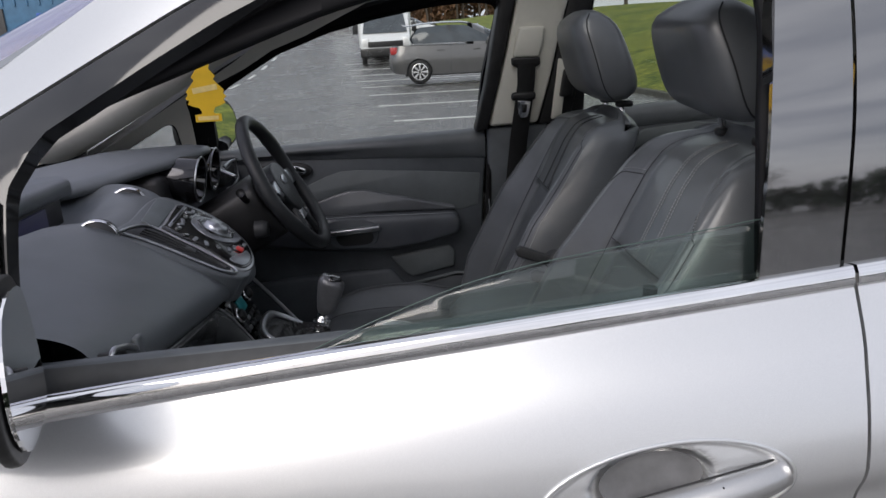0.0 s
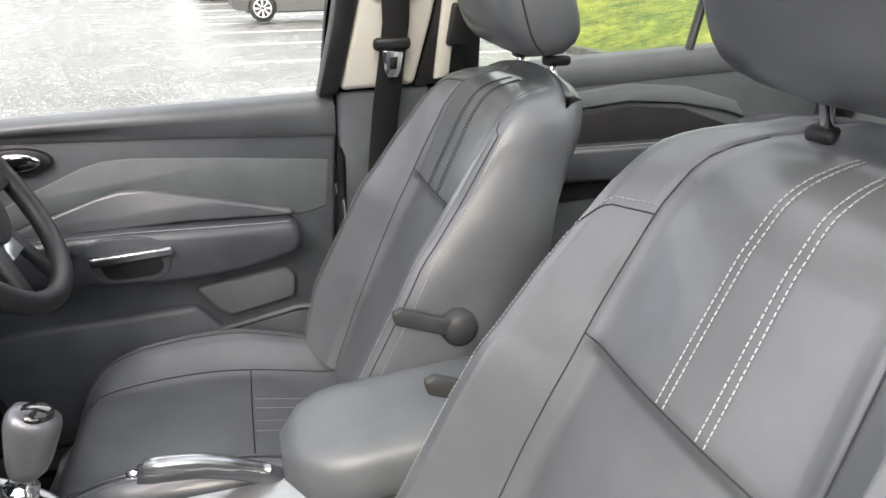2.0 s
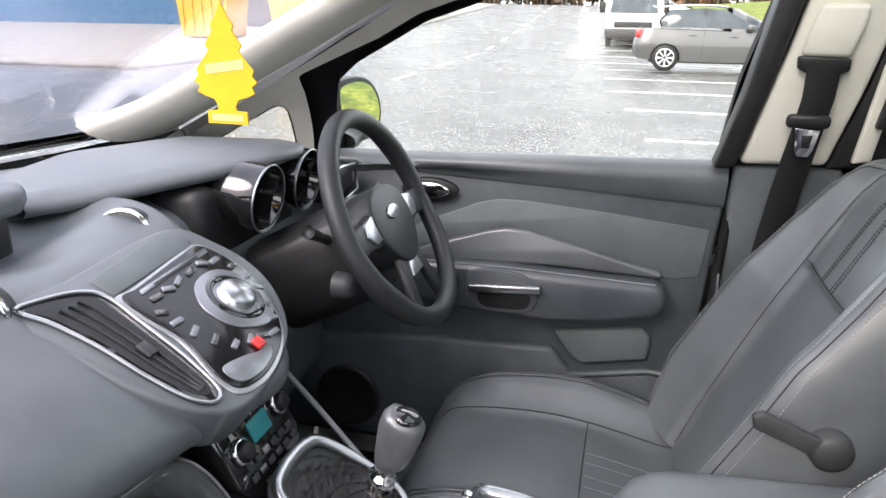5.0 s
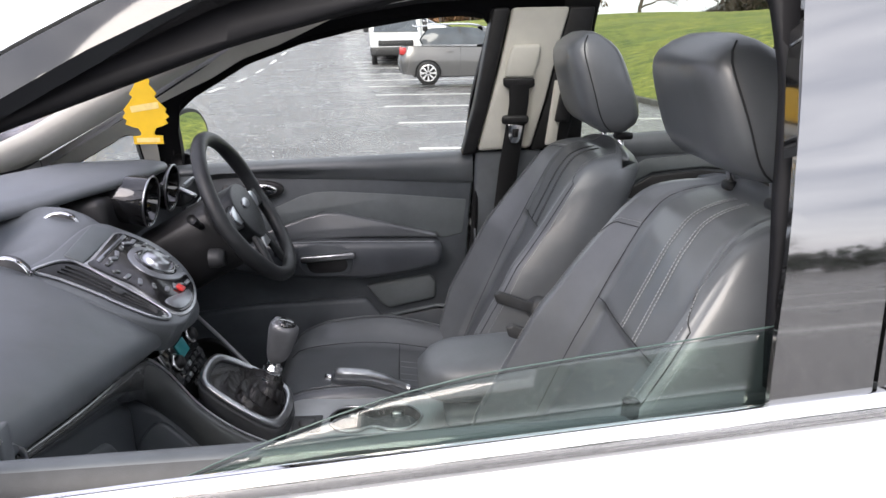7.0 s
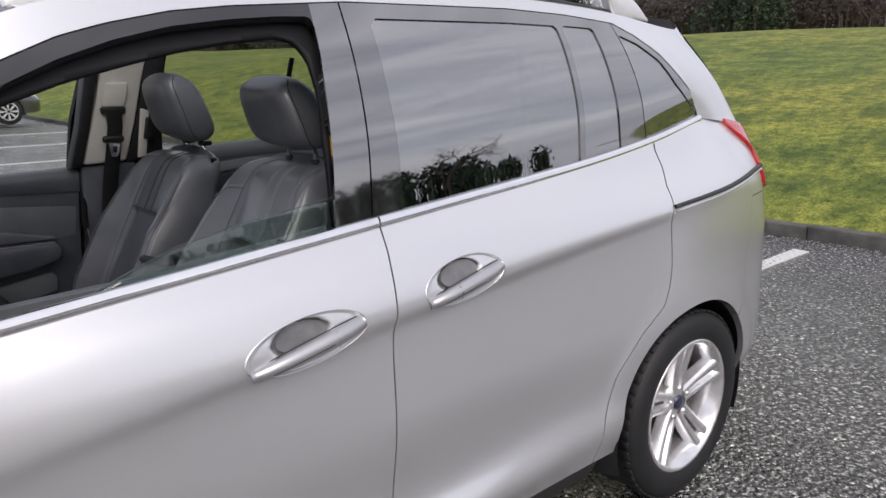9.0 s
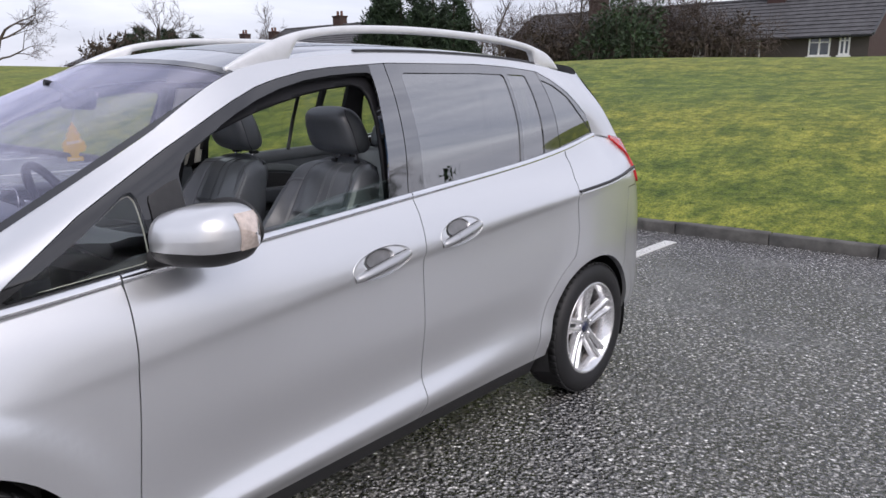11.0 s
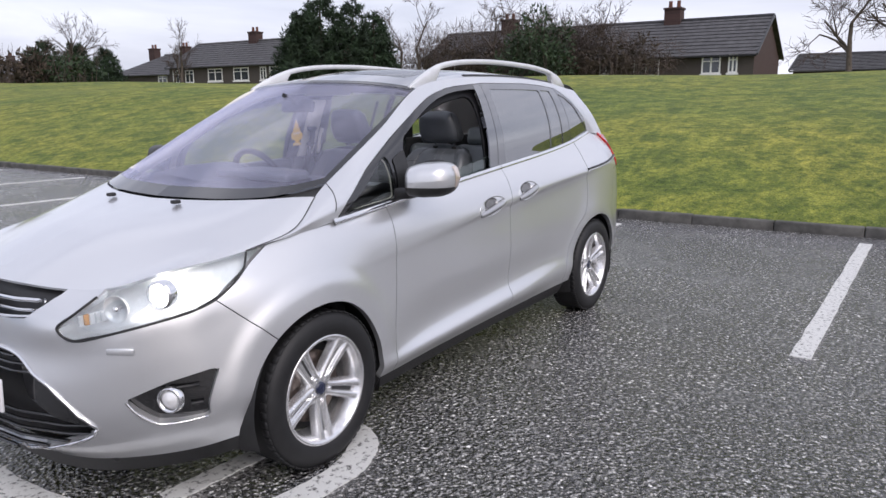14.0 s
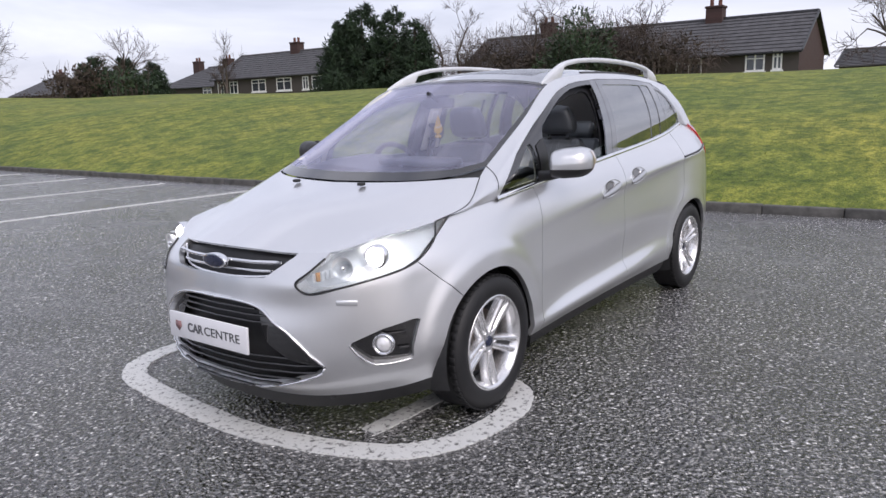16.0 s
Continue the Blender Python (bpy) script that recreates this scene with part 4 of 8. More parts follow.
trim = [(nose_x(w, z) - .003, -w, z) for w, z in [tuple(p[:2]) for p in spline([(a, b, 0) for a, b in half], 5)]]
part("grille_trim", tube(spline(trim[::2], 3), .006, 8), CHROME, lower, "chrome outline")
part("grille_trim", tube([(x, -y, z) for x, y, z in spline(trim[::2], 3)], .006, 8), CHROME, lower)
CORNER = [(.24, .622), (.30, .60), (.36, .56), (.428, .507), (.507, .418), (.535, .378), (.50, .372), (.40, .40), (.30, .47)]
for s in (0, 1):
    VF = sunk(CORNER, .03)
    part("grille_cheek", flipped(VF) if s else VF, GLOSS_BLACK, lower)
for s in (0, 1):
    f = flipped if s else (lambda q: q)
    fog = part("fog_lamp_surround", f(sunk(FOG, .045, -.02)), GLOSS_BLACK, car, "gloss black fog lamp surround")
    m = Matrix.Translation((-2.012, -.722, .465)) @ Matrix.Rotation(radians(22), 4, "Z")
    part("fog_lamp", f(moved(lathe([(0, -.012), (.022, -.008), (.036, .0), (.036, .03)], 28, "x"), m)), LAMP_CHROME, fog, "round fog lamp")
    part("fog_ring", f(moved(lathe([(.036, -.004), (.040, -.012), (.046, -.010), (.048, .01)], 28, "x"), m)), CHROME, fog)
    for z, w0, w1 in ((.505, .70, .775), (.44, .76, .785)):
        part("fog_fin", f(tube([(nose_x(w, z) + .02, -w, z) for w in np.linspace(w0, w1, 5)], .006, 6)), BLACK, fog)
    lip_ = [(nose_x(w, z) - .001, -w, z) for w, z in ((.634, .474), (.66, .425), (.693, .380), (.74, .377), (.79, .384))]
    part("fog_trim", f(tube(spline(lip_, 6), .0045, 6)), CHROME, fog)
    part("washer_cover", f(moved(prism([(-.045, -.012), (.045, -.006), (.045, .014), (-.045, .010)], -.004, .004, "yz", .003), Matrix.Translation((-2.128, -.636, .655)) @ Matrix.Rotation(radians(40), 4, "Z"))), SILVER, front_bumper)
    part("washer_jet", moved(block(-.016, .02, -.014, .014, -.006, .010, .005), Matrix.Translation((-1.575, -.23 if s else .23, 1.071))), BLACK, hood, "black washer jet")

plate = part("number_plate", moved(block(-.006, .006, -.275, .275, -.0595, .0595, .004), Matrix.Translation((-2.352, .004, .492)) @ Matrix.Rotation(radians(2), 4, "Y")), PLATE, car, "white dealer plate reading CARCENTRE beside a shield")
x = -2.3595


def lettering(text, size, bold):
    """Built-in letters as a flat mesh, laid along -y on the plate's face."""
    cu = bpy.data.curves.new("letters", "FONT")
    cu.body, cu.size, cu.extrude, cu.offset = text, size, .0006, bold
    ob = bpy.data.objects.new("letters", cu)
    scene.collection.objects.link(ob)
    me = bpy.data.meshes.new_from_object(ob.evaluated_get(bpy.context.evaluated_depsgraph_get()))
    VF = [tuple(v.co) for v in me.vertices], [tuple(p.vertices) for p in me.polygons]
    bpy.data.objects.remove(ob)
    return VF


def on_plate(VF, y0, squeeze):
    return [(x - q[2], y0 - q[0] * squeeze, .474 + q[1]) for q in VF[0]], VF[1]


for word, y0, bold in (("CAR", .140, .0018), ("CENTRE", .022, .0)):
    VF = lettering(word, .056, bold)
    wide = max(q[0] for q in VF[0])
    part("lettering", on_plate(VF, y0, (.112 if word == "CAR" else .245) / wide), PLATE_INK if bold else GREY_PLASTIC, plate, "", False)
part("shield_mark", prism([(.228, .513), (.188, .513), (.186, .488), (.207, .466), (.230, .488)], x - .001, x + .001, "yz"), material("faded_shield", (.30, .17, .17), .5, 0, 0, .5, 90), plate)


# ---- door mirrors
def mirror(s):
    turn = Matrix.Translation((-.62, -.95, 1.12)) @ Matrix.Rotation(radians(17 if s else 18), 4, "Z") @ Matrix.Rotation(radians(-1.2 if s else 0), 4, "Y") @ Matrix.Translation((.62, .95, -1.12))
    if s:
        shallow = Matrix.Translation((-.60, 0, 0)) @ Matrix.Diagonal((.55, 1, 1, 1)) @ Matrix.Translation((.60, 0, 0))
        f = lambda q: moved(flipped(moved(moved(q, shallow), turn)), Matrix.Translation((-.782, .885, 1.163)) @ Matrix.Diagonal((1.15, 1.15, 1.15, 1)) @ Matrix.Translation((.605, -.905, -1.118)))
    else:
        f = lambda q: moved(moved(q, turn), Matrix.Translation((-.69, -.79, 1.075)) @ Matrix.Diagonal((1.15, 1.15, 1.15, 1)) @ Matrix.Translation((.69, .79, -1.066)))
    G = []
    for t in np.linspace(0, 1, 15):
        w = .805 + .19 * t
        k = math.sqrt(max(0, 1 - max(0, (t - .55) / .45) ** 2.4)) if t > .55 else 1
        k = max(k, .03) * (0.86 + .14 * min(1, t / .25))
        line = []
        for a in np.linspace(0, 2 * math.pi, 33):
            c, sn = math.cos(a), math.sin(a)
            dx = -.108 * abs(c) ** .75 * (1 if c > 0 else 0) + (.058 if c <= 0 else 0) * abs(c) ** .5
            z = 1.118 + .070 * sn * abs(sn) ** -.25 * k if abs(sn) > 1e-6 else 1.118
            line.append((-.655 + dx * k - .03 * (1 - t), -w, z - .012 * (1 - t)))
        G.append(line)
    c0 = np.array(G[0])
    G.insert(0, list(c0.mean(0) + (c0 - c0.mean(0)) * .05))
    VF = outward(grid(np.array(G)), (-.655, -.89, 1.115))
    up = clip(VF, lambda V: V[:, 2] - 1.086)
    lo = clip(VF, lambda V: 1.0845 - V[:, 2])
    mir = part("door_mirror", f(up), BLACK if s else SILVER, car, "silver door mirror with a black base")
    part("mirror_base", f(lo), BLACK, mir)
    stem = tube([(-.80, .775, 1.10), (-.80, .81, 1.10), (-.80, .86, 1.11)], [.034, .030, .028], 12, True, .7) if s else f(tube([(-.69, -.735, 1.050), (-.68, -.79, 1.052), (-.665, -.84, 1.062)], [.038, .032, .03], 12, True, .7))
    part("mirror_stem", stem, BLACK, mir)
    back = [(y, z) for y, z in ((-.815, 1.06), (-.82, 1.165), (-.86, 1.182), (-.93, 1.176), (-.965, 1.14), (-.97, 1.095), (-.94, 1.062), (-.87, 1.052))]
    back = [tuple(p[:2]) for p in spline([(a, b, 0) for a, b in back], 4, True)]
    part("mirror_frame", f(moved(prism(back, 0, .010, "yz", .003), Matrix.Translation((-.602, 0, 0)))), BLACK, mir)
    inner = [(-.895 + (y + .895) * .86, 1.115 + (z - 1.115) * .86) for y, z in back]
    part("mirror_face", f(moved(prism(inner, .0, .003, "yz"), Matrix.Translation((-.590, 0, 0)))), MIRROR, mir, "mirror glass", False)
    ind = clip(VF, lambda V: np.minimum.reduce([-V[:, 1] - .945 - .10 * (1.15 - V[:, 2]), V[:, 2] - 1.085, 1.165 - V[:, 2], V[:, 0] + .70]))
    if len(ind[0]):
        part("side_indicator", f(lifted(ind, .002)), material("clear_indicator", (.62, .52, .46), .12, 0.2, 1.0, .2, 60), mir, "clear side indicator")
    tri = [(-.765, 1.0), (-.765, 1.215), (-.70, 1.245), (-.668, 1.255), (-.668, 1.0)]
    tri = ahead(tri) if s else tri
    VT = lifted(cuts(band, side(tri)), .003)
    part("mirror_mount", flipped(VT) if s else VT, BLACK, mir)


for s in (0, 1):
    mirror(s)

# ================================================================ cabin
LEATHER = material("black_leather", (.118, .127, .138), .33, 0, .22, .16, 7, .10, 600, None, .8)
LEATHER_SIDE = material("side_leather", (.066, .073, .084), .36, 0, .2, .2, 12, .12, 600, None, .9)
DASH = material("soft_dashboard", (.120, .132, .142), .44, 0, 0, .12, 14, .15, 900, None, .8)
DOOR_DARK = material("door_vinyl", (.084, .094, .104), .45, 0, 0, .15, 14, .15, 900)
DOOR_MID = material("door_grey", (.135, .152, .158), .52, 0, 0, .12, 14, .25, 900)
LIGHT_TRIM = material("pale_trim", (.70, .685, .61), .8, 0, 0, .06, 10, .2, 600)
CARPET = material("black_carpet", (.018, .018, .019), .95, 0, 0, .4, 80, .8, 300)
STITCH = material("grey_thread", (.33, .345, .36), .7, 0, 0, .15, 200)
SEAM = material("seam_shadow", (.026, .028, .031), .7, 0, 0, .2, 100)
WEB = material("belt_webbing", (.014, .014, .015), .8, 0, 0, .3, 300, .4, 900)
RED_BTN = material("red_button", (.62, .035, .03), .35, 0, .3, .1, 60)
PANEL_SILVER = material("panel_silver", (.30, .31, .33), .34, .75, 0, .1, 30)
SILVER_TRIM = material("silver_trim", (.42, .43, .44), .34, .7, 0, .1, 20)
PIANO = material("grey_gloss_trim", (.075, .080, .080), .16, 0, .8, .15, 8)
SCREEN_TEAL = glow("climate_display", (.01, .12, .14), .10)
SCREEN_DIM = glow("navigation_display", (.03, .03, .09), .06)

# floor and inner walls
part("cabin_floor", join(block(-1.15, 1.9, -.74, .74, .27, .33, .02), block(-1.2, -1.1, -.74, .74, .3, 1.02, .02)), CARPET, car, "black carpet")
part("rear_bulkhead", block(1.9, 1.94, -.64, .64, .3, 1.2, .02), CARPET, car)
for s in (-1, 1):
    part("luggage_side", block(1.20, 1.92, min(s * .62, s * .66), max(s * .62, s * .66), .3, 1.20, .02), CARPET, car, "black luggage area lining")
bench = empty("rear_seat", "black rear seats in shade", parent=car)
for k in (-.42, 0, .42):
    part("seat_cushion", block(.62, 1.10, k - .20, k + .20, .42, .62, .05), LEATHER, bench)
    part("seat_back", moved(block(-.07, .07, -.20, .20, 0, .60, .05), Matrix.Translation((1.10, k, .58)) @ Matrix.Rotation(radians(18), 4, "Y")), LEATHER, bench)
    part("headrest", moved(block(-.05, .05, -.12, .12, .60, .74, .04), Matrix.Translation((1.10, k, .58)) @ Matrix.Rotation(radians(18), 4, "Y")), LEATHER, bench)


# ---- headlining and pale pillar trims
def inner(VF, d):
    V, F = lifted(VF, -d)
    return V, [tuple(reversed(f)) for f in F]


lining = tile(RG, 0, 25, 0, 73)
part("headlining", mirrored_whole(inner(clip(lining, lambda V: pane_gap(V, .02)), .03)), LIGHT_TRIM, car, "pale grey headlining")
a = inner(clip(roof_rail_panel, lambda V: .30 - V[:, 0]), .034)
part("pillar_trim", a, LIGHT_TRIM, car, "pale windscreen pillar trim")
q = inner(clip(frame_band, lambda V: np.minimum(-.70 - V[:, 0], V[:, 2] - 1.02)), .033)
part("quarter_trim", q, LIGHT_TRIM, car)
pale = cuts(band, side(QGLASS_R, .006, True), side(OPENING_R, .020, True), lambda V: np.minimum(.06 - V[:, 0], V[:, 2] - 1.02), lambda V: np.maximum(-.852 - V[:, 0], V[:, 2] - 1.30 - .42 * (V[:, 0] + .80)))
part("pillar_trim", flipped(inner(pale, .036)), LIGHT_TRIM, car, "pale windscreen pillar trim")
edge_far = np.array([(x, -y - .034, z - .012) for x, y, z in SCREEN_EDGE])
daylight = spline([(-1.26, .50, 1.152), (-1.10, .50, 1.208), (-.947, .50, 1.286), (-.806, .50, 1.359), (-.632, .50, 1.450), (-.50, .49, 1.517), (-.43, .48, 1.545)], 12)
daylight = np.array([daylight[int(round(k))] for k in np.linspace(0, len(daylight) - 1, len(edge_far))])
lining_rows = [edge_far * (1 - t) + daylight * t + np.array((.0, -.030, -.022)) * 4 * t * (1 - t) for t in np.linspace(0, 1, 7)] + [daylight + np.array((-.02, .03, .004))]
part("pillar_lining", outward(grid(np.array(lining_rows)), (-1.2, 1.2, 2.0)), LIGHT_TRIM, car, "pale lining of the driver's windscreen pillar")
rail_in = cuts(band, side(DLO_R, 0, True), lambda V: np.minimum(V[:, 0] - .06, .5 - V[:, 0]))
part("pillar_trim", flipped(inner(rail_in, .034)), LIGHT_TRIM, car)
for s in (0, 1):
    r = inner(clip(frame_right if s else frame_band, lambda V: np.minimum(V[:, 0] - .24, V[:, 2] - 1.0)), .032)
    for piece in islands(flipped(r) if s else r):
        part("rear_frame_trim", piece, BLACK, car)


# ---- door trims (built for the driver's side, mirrored for the passenger's)
def dome_pad(poly, y_in, y_out, bevel):
    return prism(poly, y_in, y_out, "xz", bevel)


def smooth_poly(poly, k=5):
    return [tuple(p[:2]) for p in spline([(x, y, 0) for x, y in poly], k, True)]


def door_trim(s):
    door = doors_f[0 if s else 1]
    f = flipped if s else (lambda q: q)
    base = [(-.96, .40), (-.96, 1.02), (-.80, 1.06), (.02, 1.085), (.005, .95), (-.02, .60), (-.05, .40)]
    t = part("trim_panel", f(dome_pad(base, .715, .742, .008)), DOOR_DARK, door, "dark moulded door trim")
    sill_ = []
    for x in np.linspace(-.96, .165 if s else .012, 27):
        zt = np.interp(x, [-.96, -.8, -.4, .012], [1.058, 1.096, 1.106, 1.116]) - (.036 if s else 0)
        zb = np.interp(x, [-.96, -.66, -.3, .012], [1.030, 1.060, 1.044, 1.026]) - (.036 if s else 0)
        sill_.append([(x, .752, zt - .03), (x, .742, zt - .001), (x, .725, zt), (x, .703, zt - .010), (x, .694, zt - .028), (x, .697, (zt + zb) / 2), (x, .704, zb + .008), (x, .714, zb)])
    # one pad material on both doors; the near one is darkened against open-sky light
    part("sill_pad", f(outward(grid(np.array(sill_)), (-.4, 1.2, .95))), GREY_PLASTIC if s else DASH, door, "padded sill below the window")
    mid = [(-.66, .915), (-.59, .953), (-.47, 1.003), (-.43, 1.013), (-.38, 1.014), (-.2, 1.0), (-.005, .980), (-.016, .88), (-.07, .868), (-.41, .955), (-.57, .905), (-.64, .88)]
    part("grey_inset", f(dome_pad(mid, .713, .73, .004)), DOOR_MID, door, "mid grey door inset")
    wing = [(-.62, .885), (-.57, .906), (-.45, .945), (-.41, .954), (-.36, .953), (-.25, .925), (-.09, .885), (-.085, .872), (-.3, .880), (-.6, .872)]
    part("upper_pad", f(dome_pad(wing, .700, .73, .010)), LEATHER, door)
    arm = [(-.70, .880), (-.45, .882), (-.09, .872), (-.075, .845), (-.082, .805), (-.2, .778), (-.31, .768), (-.45, .775), (-.60, .79), (-.70, .81)]
    part("armrest", f(dome_pad(arm, .655, .73, .016)), LEATHER_SIDE, door, "black armrest")
    thread = tube([(-.66, .668, .880), (-.4, .665, .881), (-.10, .667, .871)], .0012, 5)
    part("arm_stitching", f(thread), STITCH, door)
    cup = smooth_poly([(-.478, .866), (-.40, .876), (-.345, .862), (-.330, .825), (-.345, .792), (-.40, .784), (-.46, .792), (-.480, .82)])
    part("pull_cup", f(dome_pad(cup, .6515, .665, .003)), DOOR_DARK, door)
    cup2 = smooth_poly([(-.455, .832), (-.355, .838), (-.345, .815), (-.355, .799), (-.40, .794), (-.448, .799)])
    part("pull_recess", f(dome_pad(cup2, .650, .655, .002)), BLACK, door)
    part("door_pull", f(moved(block(-.075, .075, -.010, .010, -.0085, .0085, .004), Matrix.Translation((-.398, .644, .842)) @ Matrix.Rotation(radians(-3.5), 4, "Y"))), SATIN, door, "satin silver door pull")
    for k in range(2):
        part("window_switch", f(block(-.545 + k * .026, -.525 + k * .026, .640, .66, .848, .862, .003)), BLACK, door)
    pock = [(-.30, .735), (-.115, .762), (-.095, .74), (-.10, .69), (-.235, .664), (-.26, .68)]
    part("pocket_cover", f(dome_pad(pock, .700, .73, .008)), DOOR_MID, door)
    low = [(-.95, .42), (-.95, .655), (-.60, .69), (-.30, .70), (-.255, .640), (-.10, .668), (-.04, .66), (-.05, .42)]
    part("door_pocket", f(dome_pad(low, .690, .735, .012)), DOOR_DARK, door)
    part("pocket_lip", f(tube([(-.26, .688, .642), (-.10, .688, .672), (-.05, .69, .668)], .006, 6)), DOOR_MID, door)
    spk = Matrix.Translation((-.765, .686, .52))
    part("speaker", f(moved(lathe([(0, 0), (.06, 0), (.068, -.006), (.074, -.006), (.078, .004)], 36), spk)), BLACK, door, "round speaker grille")
    ov = [(-.575 + .062 * math.cos(a), 1.024 + .026 * math.sin(a)) for a in np.linspace(0, 6.28, 24, endpoint=False)]
    part("release_bezel", f(dome_pad(ov, .700, .72, .003)), BLACK, door)
    ov2 = [(-.575 + .046 * math.cos(a), 1.026 + .017 * math.sin(a)) for a in np.linspace(0, 6.28, 20, endpoint=False)]
    part("door_release", f(dome_pad(ov2, .690, .70, .004)), CHROME, door, "chrome door release")
    part("door_edge_seal", f(tube([(.022, .70, .50), (.012, .70, .85), (.026, .705, 1.09)], .009, 8)), BLACK, door)


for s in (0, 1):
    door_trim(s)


def rear_trim(s):
    door = doors_r[0 if s else 1]
    f = flipped if s else (lambda q: q)
    base = [(.30, .40), (.26, 1.12), (.55, 1.145), (.95, 1.165), (1.18, 1.17), (1.16, .9), (.95, .5), (.9, .40)]
    part("trim_panel", f(dome_pad(base, .700, .722, .01)), DOOR_DARK, door, "dark rear door trim")
    sl = []
    for x in np.linspace(.26, 1.2, 20):
        zt = np.interp(x, [.26, .55, .95, 1.2], [1.145, 1.160, 1.172, 1.185])
        sl.append([(x, .722, zt - .01), (x, .708, zt), (x, .690, zt - .012), (x, .688, zt - .05), (x, .698, zt - .065)])
    part("sill_pad", f(outward(grid(np.array(sl)), (.7, 1.2, .95))), DASH, door)
    arc = [(.40, 1.03), (.50, 1.082), (.66, 1.094), (.80, 1.08), (.93, 1.04), (.96, 1.0), (.90, 1.02), (.78, 1.045), (.66, 1.056), (.52, 1.045), (.43, 1.0)]
    part("grey_inset", f(dome_pad(arc, .690, .71, .004)), DOOR_MID, door)
    dk = [(.43, .985), (.52, 1.035), (.66, 1.046), (.80, 1.03), (.93, .98), (.9, .84), (.45, .84)]
    part("dark_recess", f(dome_pad(dk, .694, .71, .004)), BLACK, door)
    part("armrest", f(dome_pad([(.42, .972), (.95, .962), (.97, .905), (.70, .885), (.42, .893)], .655, .71, .014)), LEATHER_SIDE, door)
    part("arm_stitching", f(tube([(.43, .662, .969), (.7, .660, .966), (.94, .662, .959)], .0012, 5)), STITCH, door)
    part("window_post", f(tube([(.80, .70, 1.16), (.815, .665, 1.32), (.835, .62, 1.48)], .010, 6)), BLACK, door)


for s in (0, 1):
    rear_trim(s)


# ---- centre pillars with the seat belts
def lean(VF, s):
    V = [(x + .17 * s, y - .20 * (z - 1.12) * (1 if z > .9 else 0), z) for x, y, z in VF[0]]
    return (V, VF[1]) if not s else flipped((V, VF[1]))


def b_pillar(s):
    up = [(.022, 1.124), (.166, 1.128), (.20, 1.26), (.228, 1.40), (.25, 1.49), (.105, 1.49), (.075, 1.34), (.045, 1.22)]
    p = part("centre_pillar", lean(prism(up, .655, .70, "xz", .010), s), LIGHT_TRIM if not s else GREY_PLASTIC, car, "pale centre pillar trim with a seat belt" if not s else "grey centre pillar trim")
    lo = [(.018, 1.118), (.20, 1.122), (.26, .9), (.27, .45), (.03, .45), (.012, .9)]
    part("lower_pillar", lean(prism(lo, .67, .72, "xz", .010), s), DOOR_DARK, p)
    rub = [(-.022, 1.112), (.016, 1.118), (.05, 1.25), (.098, 1.49), (.055, 1.49), (.012, 1.25)]
    part("door_seal", lean(prism(rub, .650, .72, "xz", .008), s), BLACK, p)
    esc = [(.088, 1.318), (.163, 1.316), (.175, 1.36), (.178, 1.40), (.105, 1.40), (.095, 1.36)]
    part("belt_guide", lean(prism(esc, .640, .66, "xz", .008), s), LIGHT_TRIM if not s else GREY_PLASTIC, p)
    mouth = [(.084, 1.318), (.165, 1.316), (.166, 1.296), (.150, 1.288), (.10, 1.29), (.086, 1.298)]
    part("belt_mouth", lean(prism(mouth, .638, .658, "xz", .004), s), BLACK, p)
    strap = []
    for z, x0, x1, y in ((1.305, .100, .152, .640), (1.25, .100, .150, .634), (1.18, .092, .142, .636), (1.08, .080, .132, .645), (.95, .070, .125, .655), (.75, .06, .12, .66)):
        strap.append([(x0, y - .0015, z), (x1, y - .0015, z), (x1, y + .0015, z), (x0, y + .0015, z), (x0, y - .0015, z)])
    part("seat_belt", lean(grid(np.array(strap)), s), WEB, p, "black seat belt webbing")
    part("belt_stop", lean(block(.082, .152, .622, .645, 1.198, 1.222, .008), s), BLACK, p)
    tong = [(.098, 1.198), (.138, 1.196), (.132, 1.160), (.126, 1.148), (.108, 1.148), (.102, 1.160)]
    hole = [(.110, 1.186), (.127, 1.186), (.124, 1.164), (.112, 1.164)]
    part("belt_tongue", lean(prism(tong, .626, .631, "xz", .001), s), CHROME, p, "bright belt tongue")
    part("tongue_slot", lean(prism(hole, .6245, .627, "xz"), s), WEB, p)
    dark = [(.168, 1.12), (.262, 1.13), (.30, 1.30), (.315, 1.49), (.25, 1.49), (.205, 1.26)]
    part("rear_seal", lean(prism(dark, .665, .71, "xz", .006), s), BLACK, p)
    if not s:
        part("catch_plate", lean(prism([(.205, 1.135), (.235, 1.14), (.25, 1.30), (.222, 1.31)], .652, .668, "xz", .004), s), LIGHT_TRIM, p)
        part("catch_knob", lean(prism([(.225, 1.20), (.262, 1.20), (.268, 1.27), (.236, 1.28)], .636, .66, "xz", .006), s), BLACK, p)


b_pillar(0)


# ---- front seats
def seat_line(v):
    """Middle of the backrest's front: from the cushion (v = 0) to the top (v = 1)."""
    x = np.interp(v, [0, .3, .6, .85, 1.0], [-.055, .035, .125, .195, .250])
    z = np.interp(v, [0, .3, .6, .85, 1.0], [.60, .775, .95, 1.105, 1.190])
    return x, z


FWD = np.array((-.885, 0, .465))
UPB = np.array((.465, 0, .885))


def half_width(v):
    return float(np.interp(v, [0, .15, .45, .7, .85, .94, 1.0], [.245, .262, .262, .245, .222, .200, .165]))


